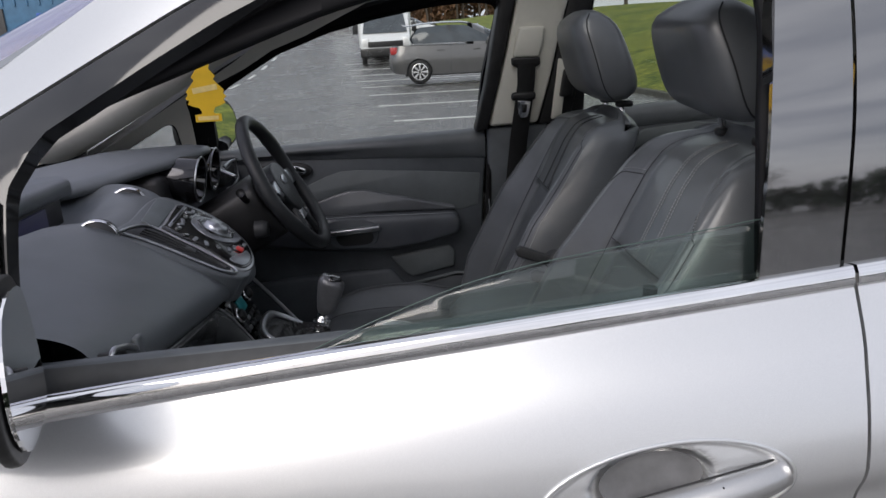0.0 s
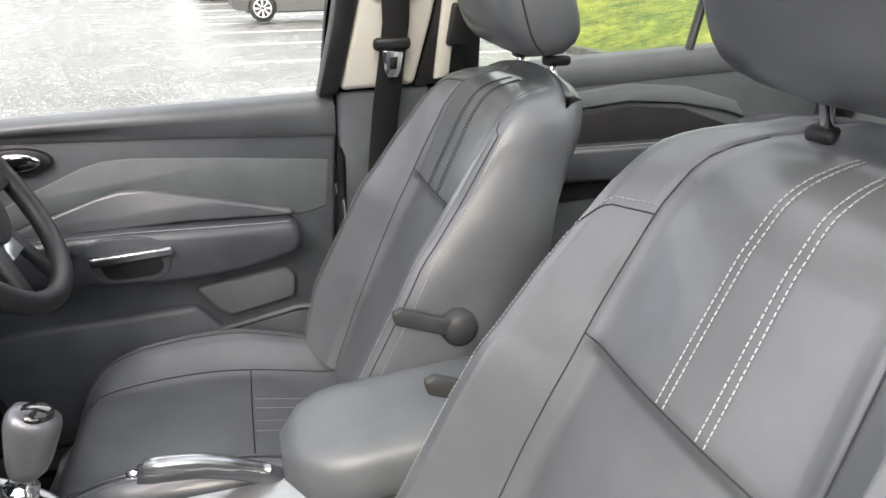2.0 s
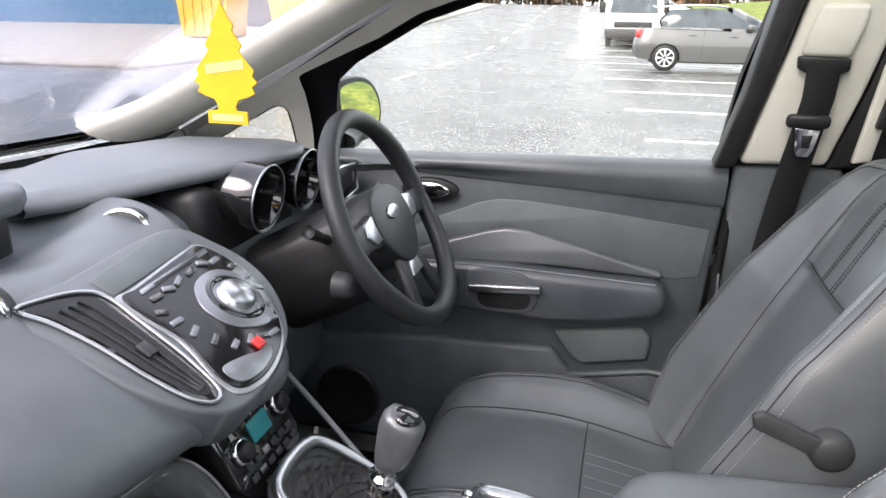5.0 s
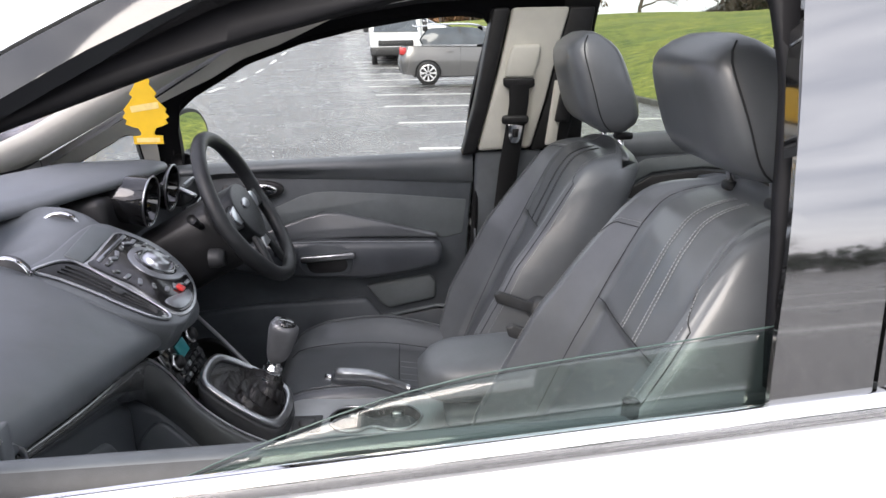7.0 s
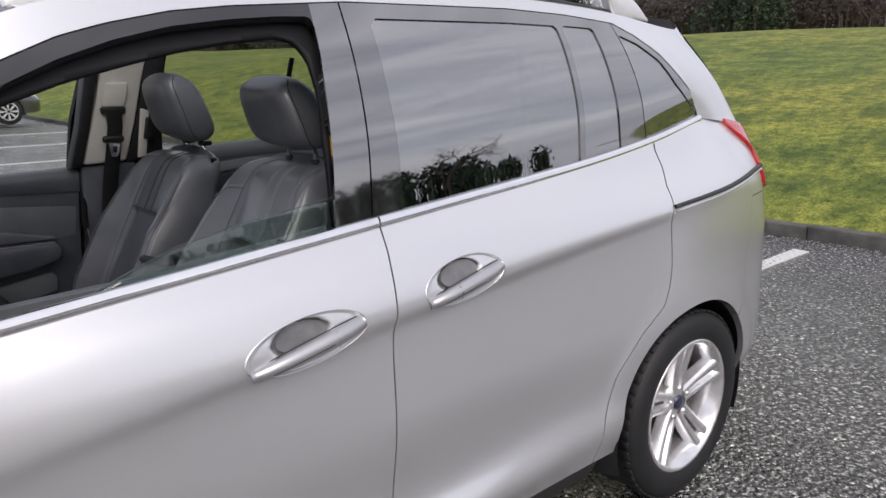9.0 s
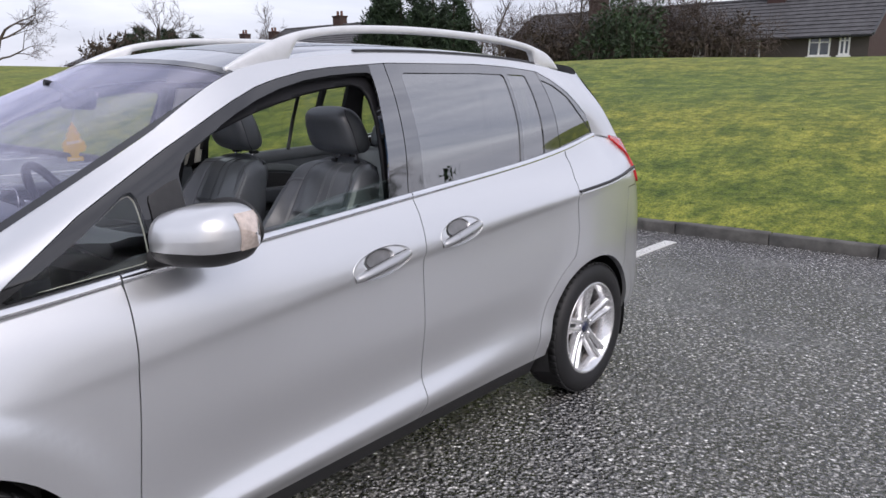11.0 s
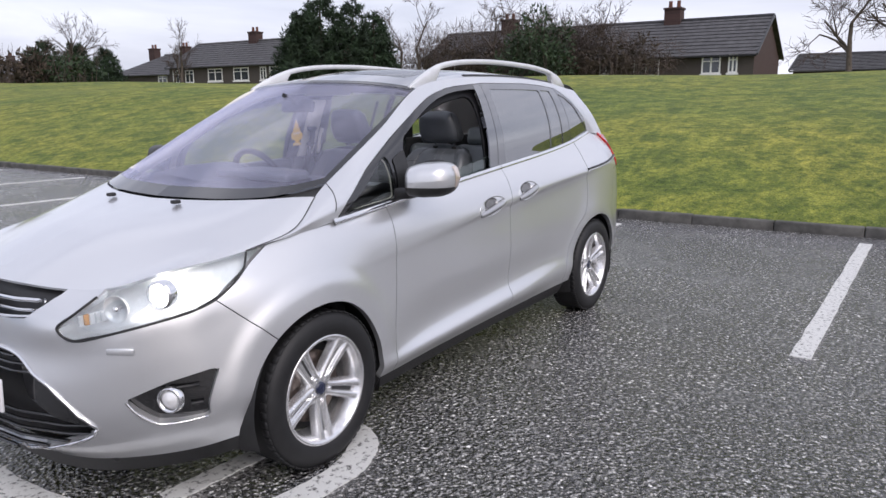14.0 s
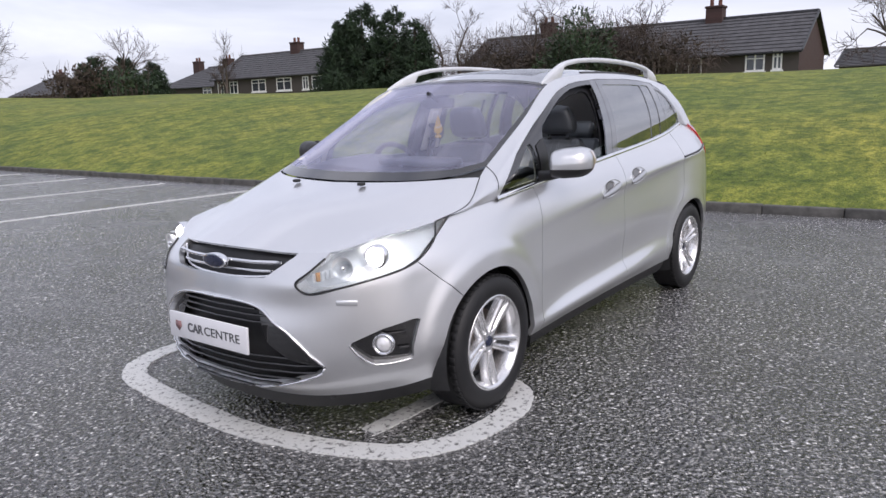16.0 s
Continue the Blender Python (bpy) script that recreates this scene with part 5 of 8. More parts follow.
def depth_at(u, v):
    """How far the backrest's front stands forward at u across, v up."""
    a = abs(u)
    bol = np.interp(v, [0, .2, .55, .8, 1.0], [.050, .075, .070, .035, .006])
    d = bol * np.clip((a - .50) / .30, 0, 1) ** 1.5
    d -= (.10 - .065 * max(0, (v - .5) / .5)) * np.clip((a - .86) / .14, 0, 1) ** 2.2
    d += .012 * (1 - min(1, a / .55) ** 2) * math.sin(math.pi * min(1, max(0, v)))
    d -= .05 * max(0, (v - .90) / .10) ** 2
    # the lower panel lies sunk between the bolsters, below the cross seam
    low = np.clip((.655 - v) / .020, 0, 1) * np.clip((.60 - a) / .05, 0, 1)
    d -= .011 * low * low * (3 - 2 * low)
    # shallow furrows along the long seams
    d -= .0035 * math.exp(-((a - np.interp(v, [0, .6, 1], [.56, .60, .62])) / .018) ** 2)
    d -= .0030 * math.exp(-((a - .90) / .014) ** 2) * (v < .86)
    return float(d)


def dashes(points, r, duty=.66, step=.0058):
    """A row of stitches along a line of points."""
    P = np.array(points)
    L = np.concatenate([[0], np.cumsum(np.linalg.norm(np.diff(P, axis=0), axis=1))])
    out = []
    s = 0
    while s + step * duty < L[-1]:
        a = [np.interp(s, L, P[:, k]) for k in range(3)]
        b = [np.interp(s + step * duty, L, P[:, k]) for k in range(3)]
        out.append(tube([a, b], r, 4, False))
        s += step
    return join(*out)


def seat(yc, inward, label, rise=0.0, sh=.93, shift=0.0, thread=STITCH):
    """A leather front seat; inward: +1 where its inner flank faces +y, -1 where it faces -y."""
    st = empty("front_seat", label, parent=car)

    def back_line(v):
        x, z = seat_line(v)
        return x + rise * .4 * v ** 2, z + rise * v ** 2

    def back_point(yc, u, v, lift=0.0):
        x, z = back_line(v)
        return np.array((x, yc + half_width(v) * u, z)) + FWD * (depth_at(u, v) + lift)

    U = np.concatenate([np.linspace(-1, -.5, 41), np.linspace(-.46, .46, 15), np.linspace(.5, 1, 41)])
    Vv = np.concatenate([np.linspace(0, .56, 18), np.linspace(.575, .655, 14), np.linspace(.67, .88, 9), np.linspace(.90, 1.0, 7)])
    G = []
    for v in Vv:
        fr = [back_point(yc, u, v) for u in U]
        x, z = back_line(v)
        c = np.array((x, yc, z))
        hw = half_width(v)
        thick = np.interp(v, [0, .5, .9, 1.0], [.17, .15, .13, .12])
        bk = [c + np.array((0, hw * k, 0)) - FWD * (thick * (1 - .35 * abs(k) ** 4)) for k in (1.0, .93, .6, .2, -.2, -.6, -.93, -1.0)]
        flank = float(np.interp(v, [0, .7, .9, 1.0], [.105, .100, .070, .045]))
        bk[0] = c + np.array((0, hw * 1.02, 0)) - FWD * flank
        bk[-1] = c + np.array((0, -hw * 1.02, 0)) - FWD * flank
        G.append(fr + bk)
    top = np.array(G[-1])
    mid_ = top.mean(0)
    for k, lift in ((.75, .014), (.4, .024), (.05, .027)):
        G.append(list(mid_ + (top - mid_) * k + UPB * lift))
    VF = outward(grid(np.array(G), True), (.12, yc, .9))
    part("backrest", VF, LEATHER, st, "black leather backrest with raised side bolsters")
    # seams
    lines = []
    for sg in (-1, 1):
        lines.append([back_point(yc, sg * np.interp(v, [0, .6, 1], [.56, .60, .62]), v, .0005) for v in np.linspace(.02, .985, 40)])
    lines.append([back_point(yc, u, .655, .0005) for u in np.linspace(-.60, .60, 24)])
    for sg in (-1, 1):
        lines.append([back_point(yc, sg * np.interp(t, [0, .5, 1], [.61, .78, .90]), np.interp(t, [0, .5, 1], [sh, sh - .015, sh - .075]), .0005) for t in np.linspace(0, 1, 14)])
        lines.append([back_point(yc, sg * .90, v, .0005) for v in np.linspace(.03, sh - .075, 30)])
    for ln in lines:
        part("seam", tube(ln, .0009, 5, False), SEAM, st)
    for sg in (-1, 1):
        for du in (-.020, .020):
            part("stitching", dashes([back_point(yc, sg * .11 + du + shift, v, .0012) for v in np.linspace(.658, .99, 30)], .0009), thread, st, "grey stitching")
        for du in (-.030, .030):
            part("stitching", dashes([back_point(yc, sg * (.90 + du), v, .0012) for v in np.linspace(.04, sh - .075, 40)], .0007), STITCH, st)
        part("stitching", dashes([back_point(yc, sg * np.interp(t, [0, .5, 1], [.62, .78, .87]), np.interp(t, [0, .5, 1], [sh + .012, sh - .003, sh - .063]), .0009) for t in np.linspace(0, 1, 16)], .0007), STITCH, st)
    # cushion
    C = []
    for t in np.linspace(0, 1, 24):
        x = -.545 + .55 * t
        zc = .600 + rise + .028 * math.sin(math.pi * min(1, t * 1.15)) - .020 * t
        drop = .11 * max(0, 1 - t / .16) ** 2
        hw = np.interp(t, [0, .12, .5, 1], [.215, .245, .262, .255])
        ring_ = []
        for u in np.linspace(-1, 1, 31):
            a = abs(u)
            b = np.interp(t, [0, .25, .6, 1], [.01, .050, .062, .045]) * np.clip((a - .5) / .28, 0, 1) ** 1.6
            e = .11 * np.clip((a - .84) / .16, 0, 1) ** 2.4
            ring_.append((x - .012 * (1 - a * a) * (1 - t), yc + hw * u, zc - drop + b - e))
        for u in (1.0, .6, 0, -.6, -1.0):
            ring_.append((x, yc + hw * u * .98, .44))
        C.append(ring_)
    c0 = np.array(C[0])
    C.insert(0, list(c0.mean(0) + (c0 - c0.mean(0)) * .8 + np.array((-.018, 0, 0))))
    C.insert(0, list(np.repeat(c0.mean(0)[None] + np.array((-.022, 0, 0)), len(c0), 0)))
    part("cushion", outward(grid(np.array(C), True), (-.25, yc, .52)), LEATHER, st, "black leather seat cushion")

    def cush(u, t, lift=.0012):
        k = np.array(C[2:])
        i = t * (len(k) - 1)
        j = (u + 1) * 15
        i0, j0 = min(int(i), len(k) - 2), min(int(j), 29)
        a, b = i - i0, j - j0
        p = (k[i0, j0] * (1 - a) + k[i0 + 1, j0] * a) * (1 - b) + (k[i0, j0 + 1] * (1 - a) + k[i0 + 1, j0 + 1] * a) * b
        return p + np.array((0, 0, lift))

    for sg in (-1, 1):
        part("seam", tube([cush(sg * .57, t) for t in np.linspace(.10, .98, 30)], .0011, 5, False), SEAM, st)
        part("piping", tube([cush(sg * .80, t) for t in np.linspace(.06, .98, 30)], .0028, 6, False), LEATHER_SIDE, st)
        part("stitching", dashes([cush(sg * .84, t) for t in np.linspace(.06, .98, 30)], .0007), STITCH, st)
    part("seam", tube([cush(u, .62) for u in np.linspace(-.57, .57, 16)], .0011, 5, False), SEAM, st)
    for u in (-.20, -.08, .08, .20):
        part("stitching", dashes([cush(u, t) for t in np.linspace(.63, .96, 12)], .0007), STITCH, st)
    part("seat_base", join(block(-.42, .05, yc - .22, yc + .22, .33, .45, .02), block(-.48, .10, yc - .235, yc - .225, .36, .44, .003)), BLACK, st)
    # headrest on two posts
    HR = []
    for t in np.linspace(0, 1, 15):
        z = 1.215 + rise * .9 + (.205 - rise * 1.2) * t
        k = math.sqrt(max(.0, 1 - abs(2 * t - 1) ** 5))
        k = max(k, .35)
        xc = .292 - .055 * t
        hw = .138 * (.80 + .20 * math.sin(math.pi * min(1, .25 + .75 * t))) * (.90 + .1 * k)
        d0, d1 = .062 * k + .006, .070 * k * (1 - .25 * t) + .004
        loop = []
        for a in np.linspace(0, 2 * math.pi, 40, endpoint=False):
            cx, sy = math.cos(a), math.sin(a)
            xx = -d0 * abs(cx) ** .55 if cx > 0 else d1 * abs(cx) ** .7
            yy = hw * (abs(sy) ** .42) * (1 if sy >= 0 else -1)
            loop.append((xc + xx, yc + yy, z))
        HR.append(loop)
    b0, b1 = np.array(HR[0]), np.array(HR[-1])
    HR.insert(0, list(b0.mean(0) + (b0 - b0.mean(0)) * .55 - np.array((0, 0, .008))))
    HR.insert(0, list(np.repeat(b0.mean(0)[None] - np.array((0, 0, .010)), 40, 0)))
    HR.append(list(b1.mean(0) + (b1 - b1.mean(0)) * .55 + np.array((0, 0, .009))))
    HR.append(list(np.repeat(b1.mean(0)[None] + np.array((0, 0, .011)), 40, 0)))
    hr = part("headrest", outward(grid(np.array(HR), True), (.27, yc, 1.31)), LEATHER, st, "black leather headrest on steel posts")
    A = np.array(HR)
    for j in (8, 32):
        path = [A[i, j] + np.array((0, .0015 if j == 8 else -.0015, 0)) for i in range(2, 17)]
        part("headrest_stitching", dashes(path, .0009, .6, .006), STITCH, hr)
        part("headrest_seam", tube(path, .0014, 5, False), SEAM, hr)
    for sg in (-1, 1):
        part("headrest_post", tube([(.318, yc + sg * .068, 1.165), (.305, yc + sg * .068, 1.235)], .0065, 10), CHROME, hr)
        part("post_collar", block(.300, .340, yc + sg * .068 - .016, yc + sg * .068 + .016, 1.192, 1.208, .006), BLACK, hr)
    # recliner lever on the inner flank
    k = 1 if inward > 0 else -1
    m = Matrix.Translation((.098, yc + k * .262, .862))
    lv = part("recliner_lever", moved(lathe([(0, k * .016), (.018, k * .016), (.026, k * .008), (.028, -k * .01)], 24), m), GREY_PLASTIC, st, "dark plastic recliner lever")
    bar = prism([(.012, .012), (-.02, .020), (-.085, .046), (-.098, .040), (-.094, .022), (-.02, -.006), (.01, -.012)], 0, k * .013, "xz", .004)
    part("lever_arm", moved(bar, m), GREY_PLASTIC, lv)
    return st


seat(.395, -1, "black leather driver's seat with grey stitching", thread=SEAM)
seat(-.325, 1, "black leather passenger seat with grey stitching", .028, .84, -.075)


# ---- dashboard
def grow(poly, k, c=(.0, .0)):
    return [(c[0] + (x - c[0]) * k, c[1] + (y - c[1]) * k) for x, y in poly]


def dash_profile(y):
    """Cross-section from the screen over the crest and the padded slope to the lip, then under."""
    fx = -1.40 + .34 * (abs(y - .01) / .68) ** 2.2
    if y > .14:
        pts = [(fx, 1.085), (-1.05, 1.105), (-.93, 1.10), (-.87, 1.09), (-.83, 1.07), (-.81, 1.04), (-.80, 1.0), (-.795, .965), (-.795, .94), (-.80, .92), (-.82, .90), (-.84, .88)]
        return [(x, y, z) for x, z in pts]
    lz = np.interp(y, [-.70, -.61, -.44, -.19, -.13, 0, .12], [1.022, 1.008, .977, .938, .932, .925, .925])
    lx = np.interp(y, [-.705, -.6, -.19, -.15, -.10, 0, .07, .12], [-.62, -.60, -.60, -.598, -.586, -.574, -.605, -.67])
    zc = np.interp(y, [-.7, -.5, -.35, -.22, -.1, .1], [1.10, 1.125, 1.13, 1.110, 1.085, 1.118])
    zb = np.interp(y, [-.7, -.5, -.42, -.30, -.05, .06, .12], [1.11, 1.125, 1.115, 1.075, 1.070, 1.09, 1.12])
    low = np.interp(y, [-.24, -.20, .12], [0, .012, .014])
    bx, bz = lx - .015, lz + .045

    def on(x, bump):
        return 1.107 + (bz - 1.107) * (x + .79) / (bx + .79) + bump - low

    pts = [(fx, 1.085), (-1.05, 1.105), (-.93, zb), (-.85, zc), (-.79, 1.107 - low), (-.72, on(-.72, .006)), (-.66, on(-.66, .008)), (bx, bz - low * .5), (lx, lz + .018), (lx - .006, lz - .006), (-.66, lz - .012), (-.74, lz - .02)]
    return [(x, y, z) for x, z in pts]


DP = np.array([dash_profile(y) for y in (-.705, -.60, -.45, -.30, -.22, -.16, -.10, 0, .07, .115, .15, .25, .40, .55, .705)])
part("dashboard", outward(grid(loft(DP, 6, 6)), (-1.05, 0, .95)), DASH, car, "dark soft-touch dashboard")
# gloss band under the pad, turning down along the console
up_edge = spline([(-.604, -.70, 1.012), (-.606, -.61, .998), (-.608, -.44, .966), (-.614, -.25, .936), (-.618, -.165, .915), (-.600, -.140, .882), (-.549, -.133, .807), (-.493, -.130, .757), (-.423, -.120, .712)], 6)
lo_edge = spline([(-.64, -.70, .985), (-.64, -.60, .962), (-.64, -.45, .925), (-.645, -.30, .886), (-.645, -.20, .856), (-.633, -.158, .835), (-.583, -.150, .79), (-.53, -.148, .72), (-.47, -.146, .65)], 6)
lo_edge = lo_edge[:len(up_edge)]
mid_edge = (up_edge + lo_edge) / 2 + np.array((.012, -.012, .004))
rows_b = np.array([up_edge + np.array((-.05, .03, -.01)), up_edge, up_edge * .62 + mid_edge * .38 + np.array((.003, -.003, 0)), mid_edge, lo_edge, lo_edge + np.array((-.05, .03, -.005))])
part("dash_trim", outward(grid(rows_b), (-.75, -.05, .80)), PIANO, car, "gloss grey trim sweeping from the dashboard to the console")
part("trim_line", tube(up_edge[24:], .0022, 6), SATIN, car)
part("glove_box", prism([(-.68, .42), (-.68, .972), (-.45, .92), (-.2, .855), (-.15, .82), (-.15, .42)], -.80, -.66, "yz", .012), DOOR_DARK, car, "dark glove box")
part("glove_lid", prism([(-.66, .50), (-.66, .925), (-.45, .875), (-.27, .825), (-.235, .78), (-.235, .50)], -.675, -.648, "yz", .014), DASH, car)
part("footwell_side", block(-1.1, -.80, .12, .66, .62, .90, .03), DOOR_DARK, car, "black lower dashboard")
part("airbag_mark", moved(prism([(-.036, -.006), (.036, -.006), (.04, .006), (-.032, .006)], -.0006, .0012, "xy"), Matrix.Translation((-.673, -.48, 1.018)) @ Matrix.Rotation(radians(90), 4, "Z") @ Matrix.Rotation(radians(28), 4, "X")), DOOR_MID, car)


# outer air vent by the passenger door
def side_vent(y0, y1):
    f = lambda q: moved(q, Matrix.Translation((.058, 0, .002)))
    v = part("air_vent", f(moved(prism([(y0, .955), (y0 + .02, 1.025), (y1 - .06, 1.012), (y1, .965), (y1, .935), (y0 + .1, .938)], -.03, .0, "yz", .006), Matrix.Translation((-.665, 0, .03)))), BLACK, car, "air vent with silver edge")
    top = [(-.664, y0, 1.03), (-.663, y0 + .02, 1.056), (-.662, (y0 + y1) / 2 - .02, 1.052), (-.662, y1 - .05, 1.040), (-.662, y1 + .002, .996), (-.662, y1 + .002, .965)]
    part("vent_edge", f(tube(spline(top, 5), .004, 6)), SATIN, v)
    for z in (.985, 1.003, 1.021):
        part("vent_slat", f(block(-.668, -.661, y0 + .015, y1 - .045, z - .0025, z + .0025, .001)), GREY_PLASTIC, v)
    part("vent_divider", f(block(-.667, -.658, y0 + .085, y0 + .105, .97, 1.045, .003)), DASH, v)
    part("thumb_wheel", f(moved(lathe([(0, -.018), (.022, -.018), (.024, -.01), (.024, .01), (.022, .018), (0, .018)], 20), Matrix.Translation((-.668, y0 + .07, .972)))), SATIN, v)


side_vent(-.712, -.59)

# raised hoods over the navigation screen and the dials
hood_n = prism([(-1.16, -.46), (-1.0, -.44), (-.925, -.36), (-.905, -.18), (-.90, -.03), (-.93, .012), (-1.16, .02)], 1.128, 1.162, "xy", .012)
part("screen_hood", hood_n, DASH, car, "raised hood over the navigation screen")
hd = []
for y in np.linspace(.035, .62, 19):
    tip = float(np.interp(y, [.035, .12, .25, .36, .45, .55, .62], [-.96, -.88, -.79, -.735, -.735, -.79, -.90]))
    zt = float(np.interp(y, [.035, .2, .38, .5, .62], [1.128, 1.146, 1.160, 1.150, 1.125]))
    hd.append([(-1.18, y, zt - .035), (-1.0, y, zt - .004), (tip - .05, y, zt), (tip - .01, y, zt - .006), (tip, y, zt - .016), (tip - .006, y, zt - .026), (tip - .05, y, zt - .034), (-1.1, y, zt - .06)])
part("dial_hood", outward(grid(np.array(hd)), (-.95, .33, 1.12)), DASH, car, "hood over the instrument dials")
part("screen_recess", block(-1.0, -.93, -.40, -.02, 1.03, 1.128, .01), BLACK, car)
part("navigation_screen", block(-.932, -.926, -.36, -.10, 1.05, 1.118, .002), SCREEN_DIM, car, "dim navigation screen")
# knurled wheels sunk in the crest
for yv, xv, zv in ((-.212, -.795, 1.078), (.075, -.835, 1.082)):
    m = Matrix.Translation((xv, yv, zv)) @ Matrix.Rotation(radians(12), 4, "Z")
    tw = part("thumb_wheel", moved(lathe([(0, -.012), (.033, -.012), (.036, -.009), (.036, .009), (.033, .012), (0, .012)], 28), m), GREY_PLASTIC, car, "knurled thumb wheel with a bright rim")
    part("wheel_rim", moved(lathe([(.035, -.0135), (.0385, -.012), (.0385, -.006), (.035, -.0055)], 32), m), CHROME, tw)

# dials
bin_ = part("instrument_panel", block(-.90, -.80, .20, .53, .98, 1.115, .02), BLACK, car, "black instrument housing with two dials")
for yd in (.30, .455):
    m = Matrix.Translation((-.740, yd, 1.086)) @ Matrix.Rotation(radians(8), 4, "Y")
    cowl = part("dial_cowl", moved(lathe([(.048, -.10), (.053, -.09), (.056, .0), (.0545, .003), (.0525, .0), (.046, -.085)], 40, "x"), m), GLOSS_BLACK, bin_, "deep black dial tube with a bright lip")
    part("dial_lip", moved(lathe([(.0545, .0025), (.0560, .0045), (.0575, .0020), (.0562, .0)], 40, "x"), m), SATIN, cowl)
    part("dial_face", moved(lathe([(0, -.080), (.047, -.080), (.047, -.086), (0, -.086)], 32, "x"), m), SEAM, cowl)
    part("dial_ring", moved(lathe([(.040, -.079), (.042, -.077), (.044, -.079)], 32, "x"), m), SATIN, cowl)
    part("dial_needle", moved(moved(block(-.0765, -.0755, -.001, .001, .0, .036, 0), Matrix.Rotation(radians(130), 4, "X")), m), RED_BTN, cowl)
part("dial_surround", tube(spline([(-.790, .515, 1.101), (-.766, .518, 1.084), (-.735, .518, 1.068), (-.700, .515, 1.052)], 4), [.006] * 4 + [.009] * 4 + [.010] * 4 + [.007], 8, True, .6), SATIN, bin_, "satin strip beside the dials")
part("vent_driver", block(-.80, -.735, .53, .68, 1.02, 1.075, .012), BLACK, car, "driver's air vent")
part("vent_edge", tube([(-.732, .53, 1.078), (-.73, .60, 1.082), (-.732, .68, 1.075), (-.73, .685, 1.02), (-.728, .60, 1.012), (-.73, .53, 1.018)], .004, 6), SATIN, car)

# ---- centre stack: sloping control panel, vents, climate unit
PN = Matrix.Translation((-.66, .0, 1.023)) @ Matrix(((0, -.847, .532, 0), (1, 0, 0, 0), (0, .532, .847, 0), (0, 0, 0, 1)))


def on_panel(VF):
    return moved(VF, PN)


SHIELD = [(-.094, .073), (-.069, .074), (.037, .086), (.078, .088), (.092, .075), (.100, .023), (.078, -.032), (.04, -.076), (-.011, -.099), (-.064, -.106), (-.101, -.096), (-.106, -.074), (-.090, -.01), (-.096, .037)]
HULL = [(.095, .130), (.122, .085), (.134, .035), (.120, -.018), (.072, -.072), (.012, -.101), (-.058, -.115), (-.125, -.113), (-.165, -.082), (-.192, -.02), (-.205, .05), (-.222, .122), (-.12, .128)]


stack = part("centre_console_top", on_panel(prism(smooth_poly(HULL), -.06, -.002, "xy", .010)), DASH, car, "crest of the dashboard with audio controls")
part("stack_bezel", on_panel(prism(smooth_poly(grow(SHIELD, 1.06, (0, 0))), -.02, .0005, "xy", .002)), SILVER_TRIM, stack, "silver bezel")
part("control_panel", on_panel(prism(smooth_poly(SHIELD), -.02, .003, "xy", .0015)), material("dark_panel", (.010, .010, .011), .16, 0, 0, .3, 40), stack, "gloss black control panel")
part("pale_wedge", on_panel(prism([(-.097, .079), (-.102, .112), (.06, .132), (.086, .102), (.07, .092)], -.02, .001, "xy", .002)), DOOR_MID, stack)
part("disc_slot", on_panel(prism([(-.072, .062), (.080, .071), (.084, .079), (-.069, .069)], .002, .0042, "xy")), PANEL_SILVER, stack)
part("slot_mouth", on_panel(prism([(-.045, .0645), (.055, .070), (.056, .0735), (-.044, .068)], .003, .0046, "xy")), BLACK, stack)
KC = Matrix.Translation((.032, -.006, 0))
part("knob_plate", on_panel(moved(prism(smooth_poly([(-.005, -.055), (-.05, -.03), (-.058, .012), (-.03, .045), (.025, .048), (.05, .02), (.048, -.02), (.03, -.045)]), .002, .0055, "xy", .0015), KC)), PANEL_SILVER, stack)
part("rotary_knob", on_panel(moved(lathe([(0, .019), (.021, .018), (.0245, .014), (.026, .004), (.030, .004)], 32, "z"), KC)), SATIN, stack, "silver rotary knob")
part("knob_ring", on_panel(moved(lathe([(.030, .005), (.033, .0085), (.038, .0085), (.041, .005)], 32, "z"), KC)), GLOSS_BLACK, stack)
rngp = random.Random(3)
spots = [(.088, .035), (.086, .010), (.080, -.012), (.062, -.040), (.045, -.058), (.020, -.074), (-.060, .050), (-.035, .052), (-.01, .055), (.02, .058), (.05, .060), (.072, .055), (-.078, .03), (-.075, .010), (-.070, -.012), (-.060, -.035), (-.045, -.055), (-.02, -.062), (.0, -.068)]
for i, (u, v) in enumerate(spots):
    w = .007 + .004 * rngp.random()
    b = block(-w, w, -.004, .004, .002, .0062, .0015)
    part("button", on_panel(moved(b, Matrix.Translation((u, v, 0)) @ Matrix.Rotation(rngp.uniform(-.5, .5), 4, "Z"))), PANEL_SILVER if i % 3 else PIANO, stack)
part("button_plate", on_panel(prism(smooth_poly([(-.095, -.068), (-.055, -.072), (-.030, -.080), (-.005, -.084), (-.02, -.095), (-.064, -.101), (-.094, -.092)]), .002, .0048, "xy", .001)), PANEL_SILVER, stack)
part("hazard_button", on_panel(block(-.027, -.010, -.080, -.064, .003, .009, .002)), RED_BTN, stack, "red hazard button")
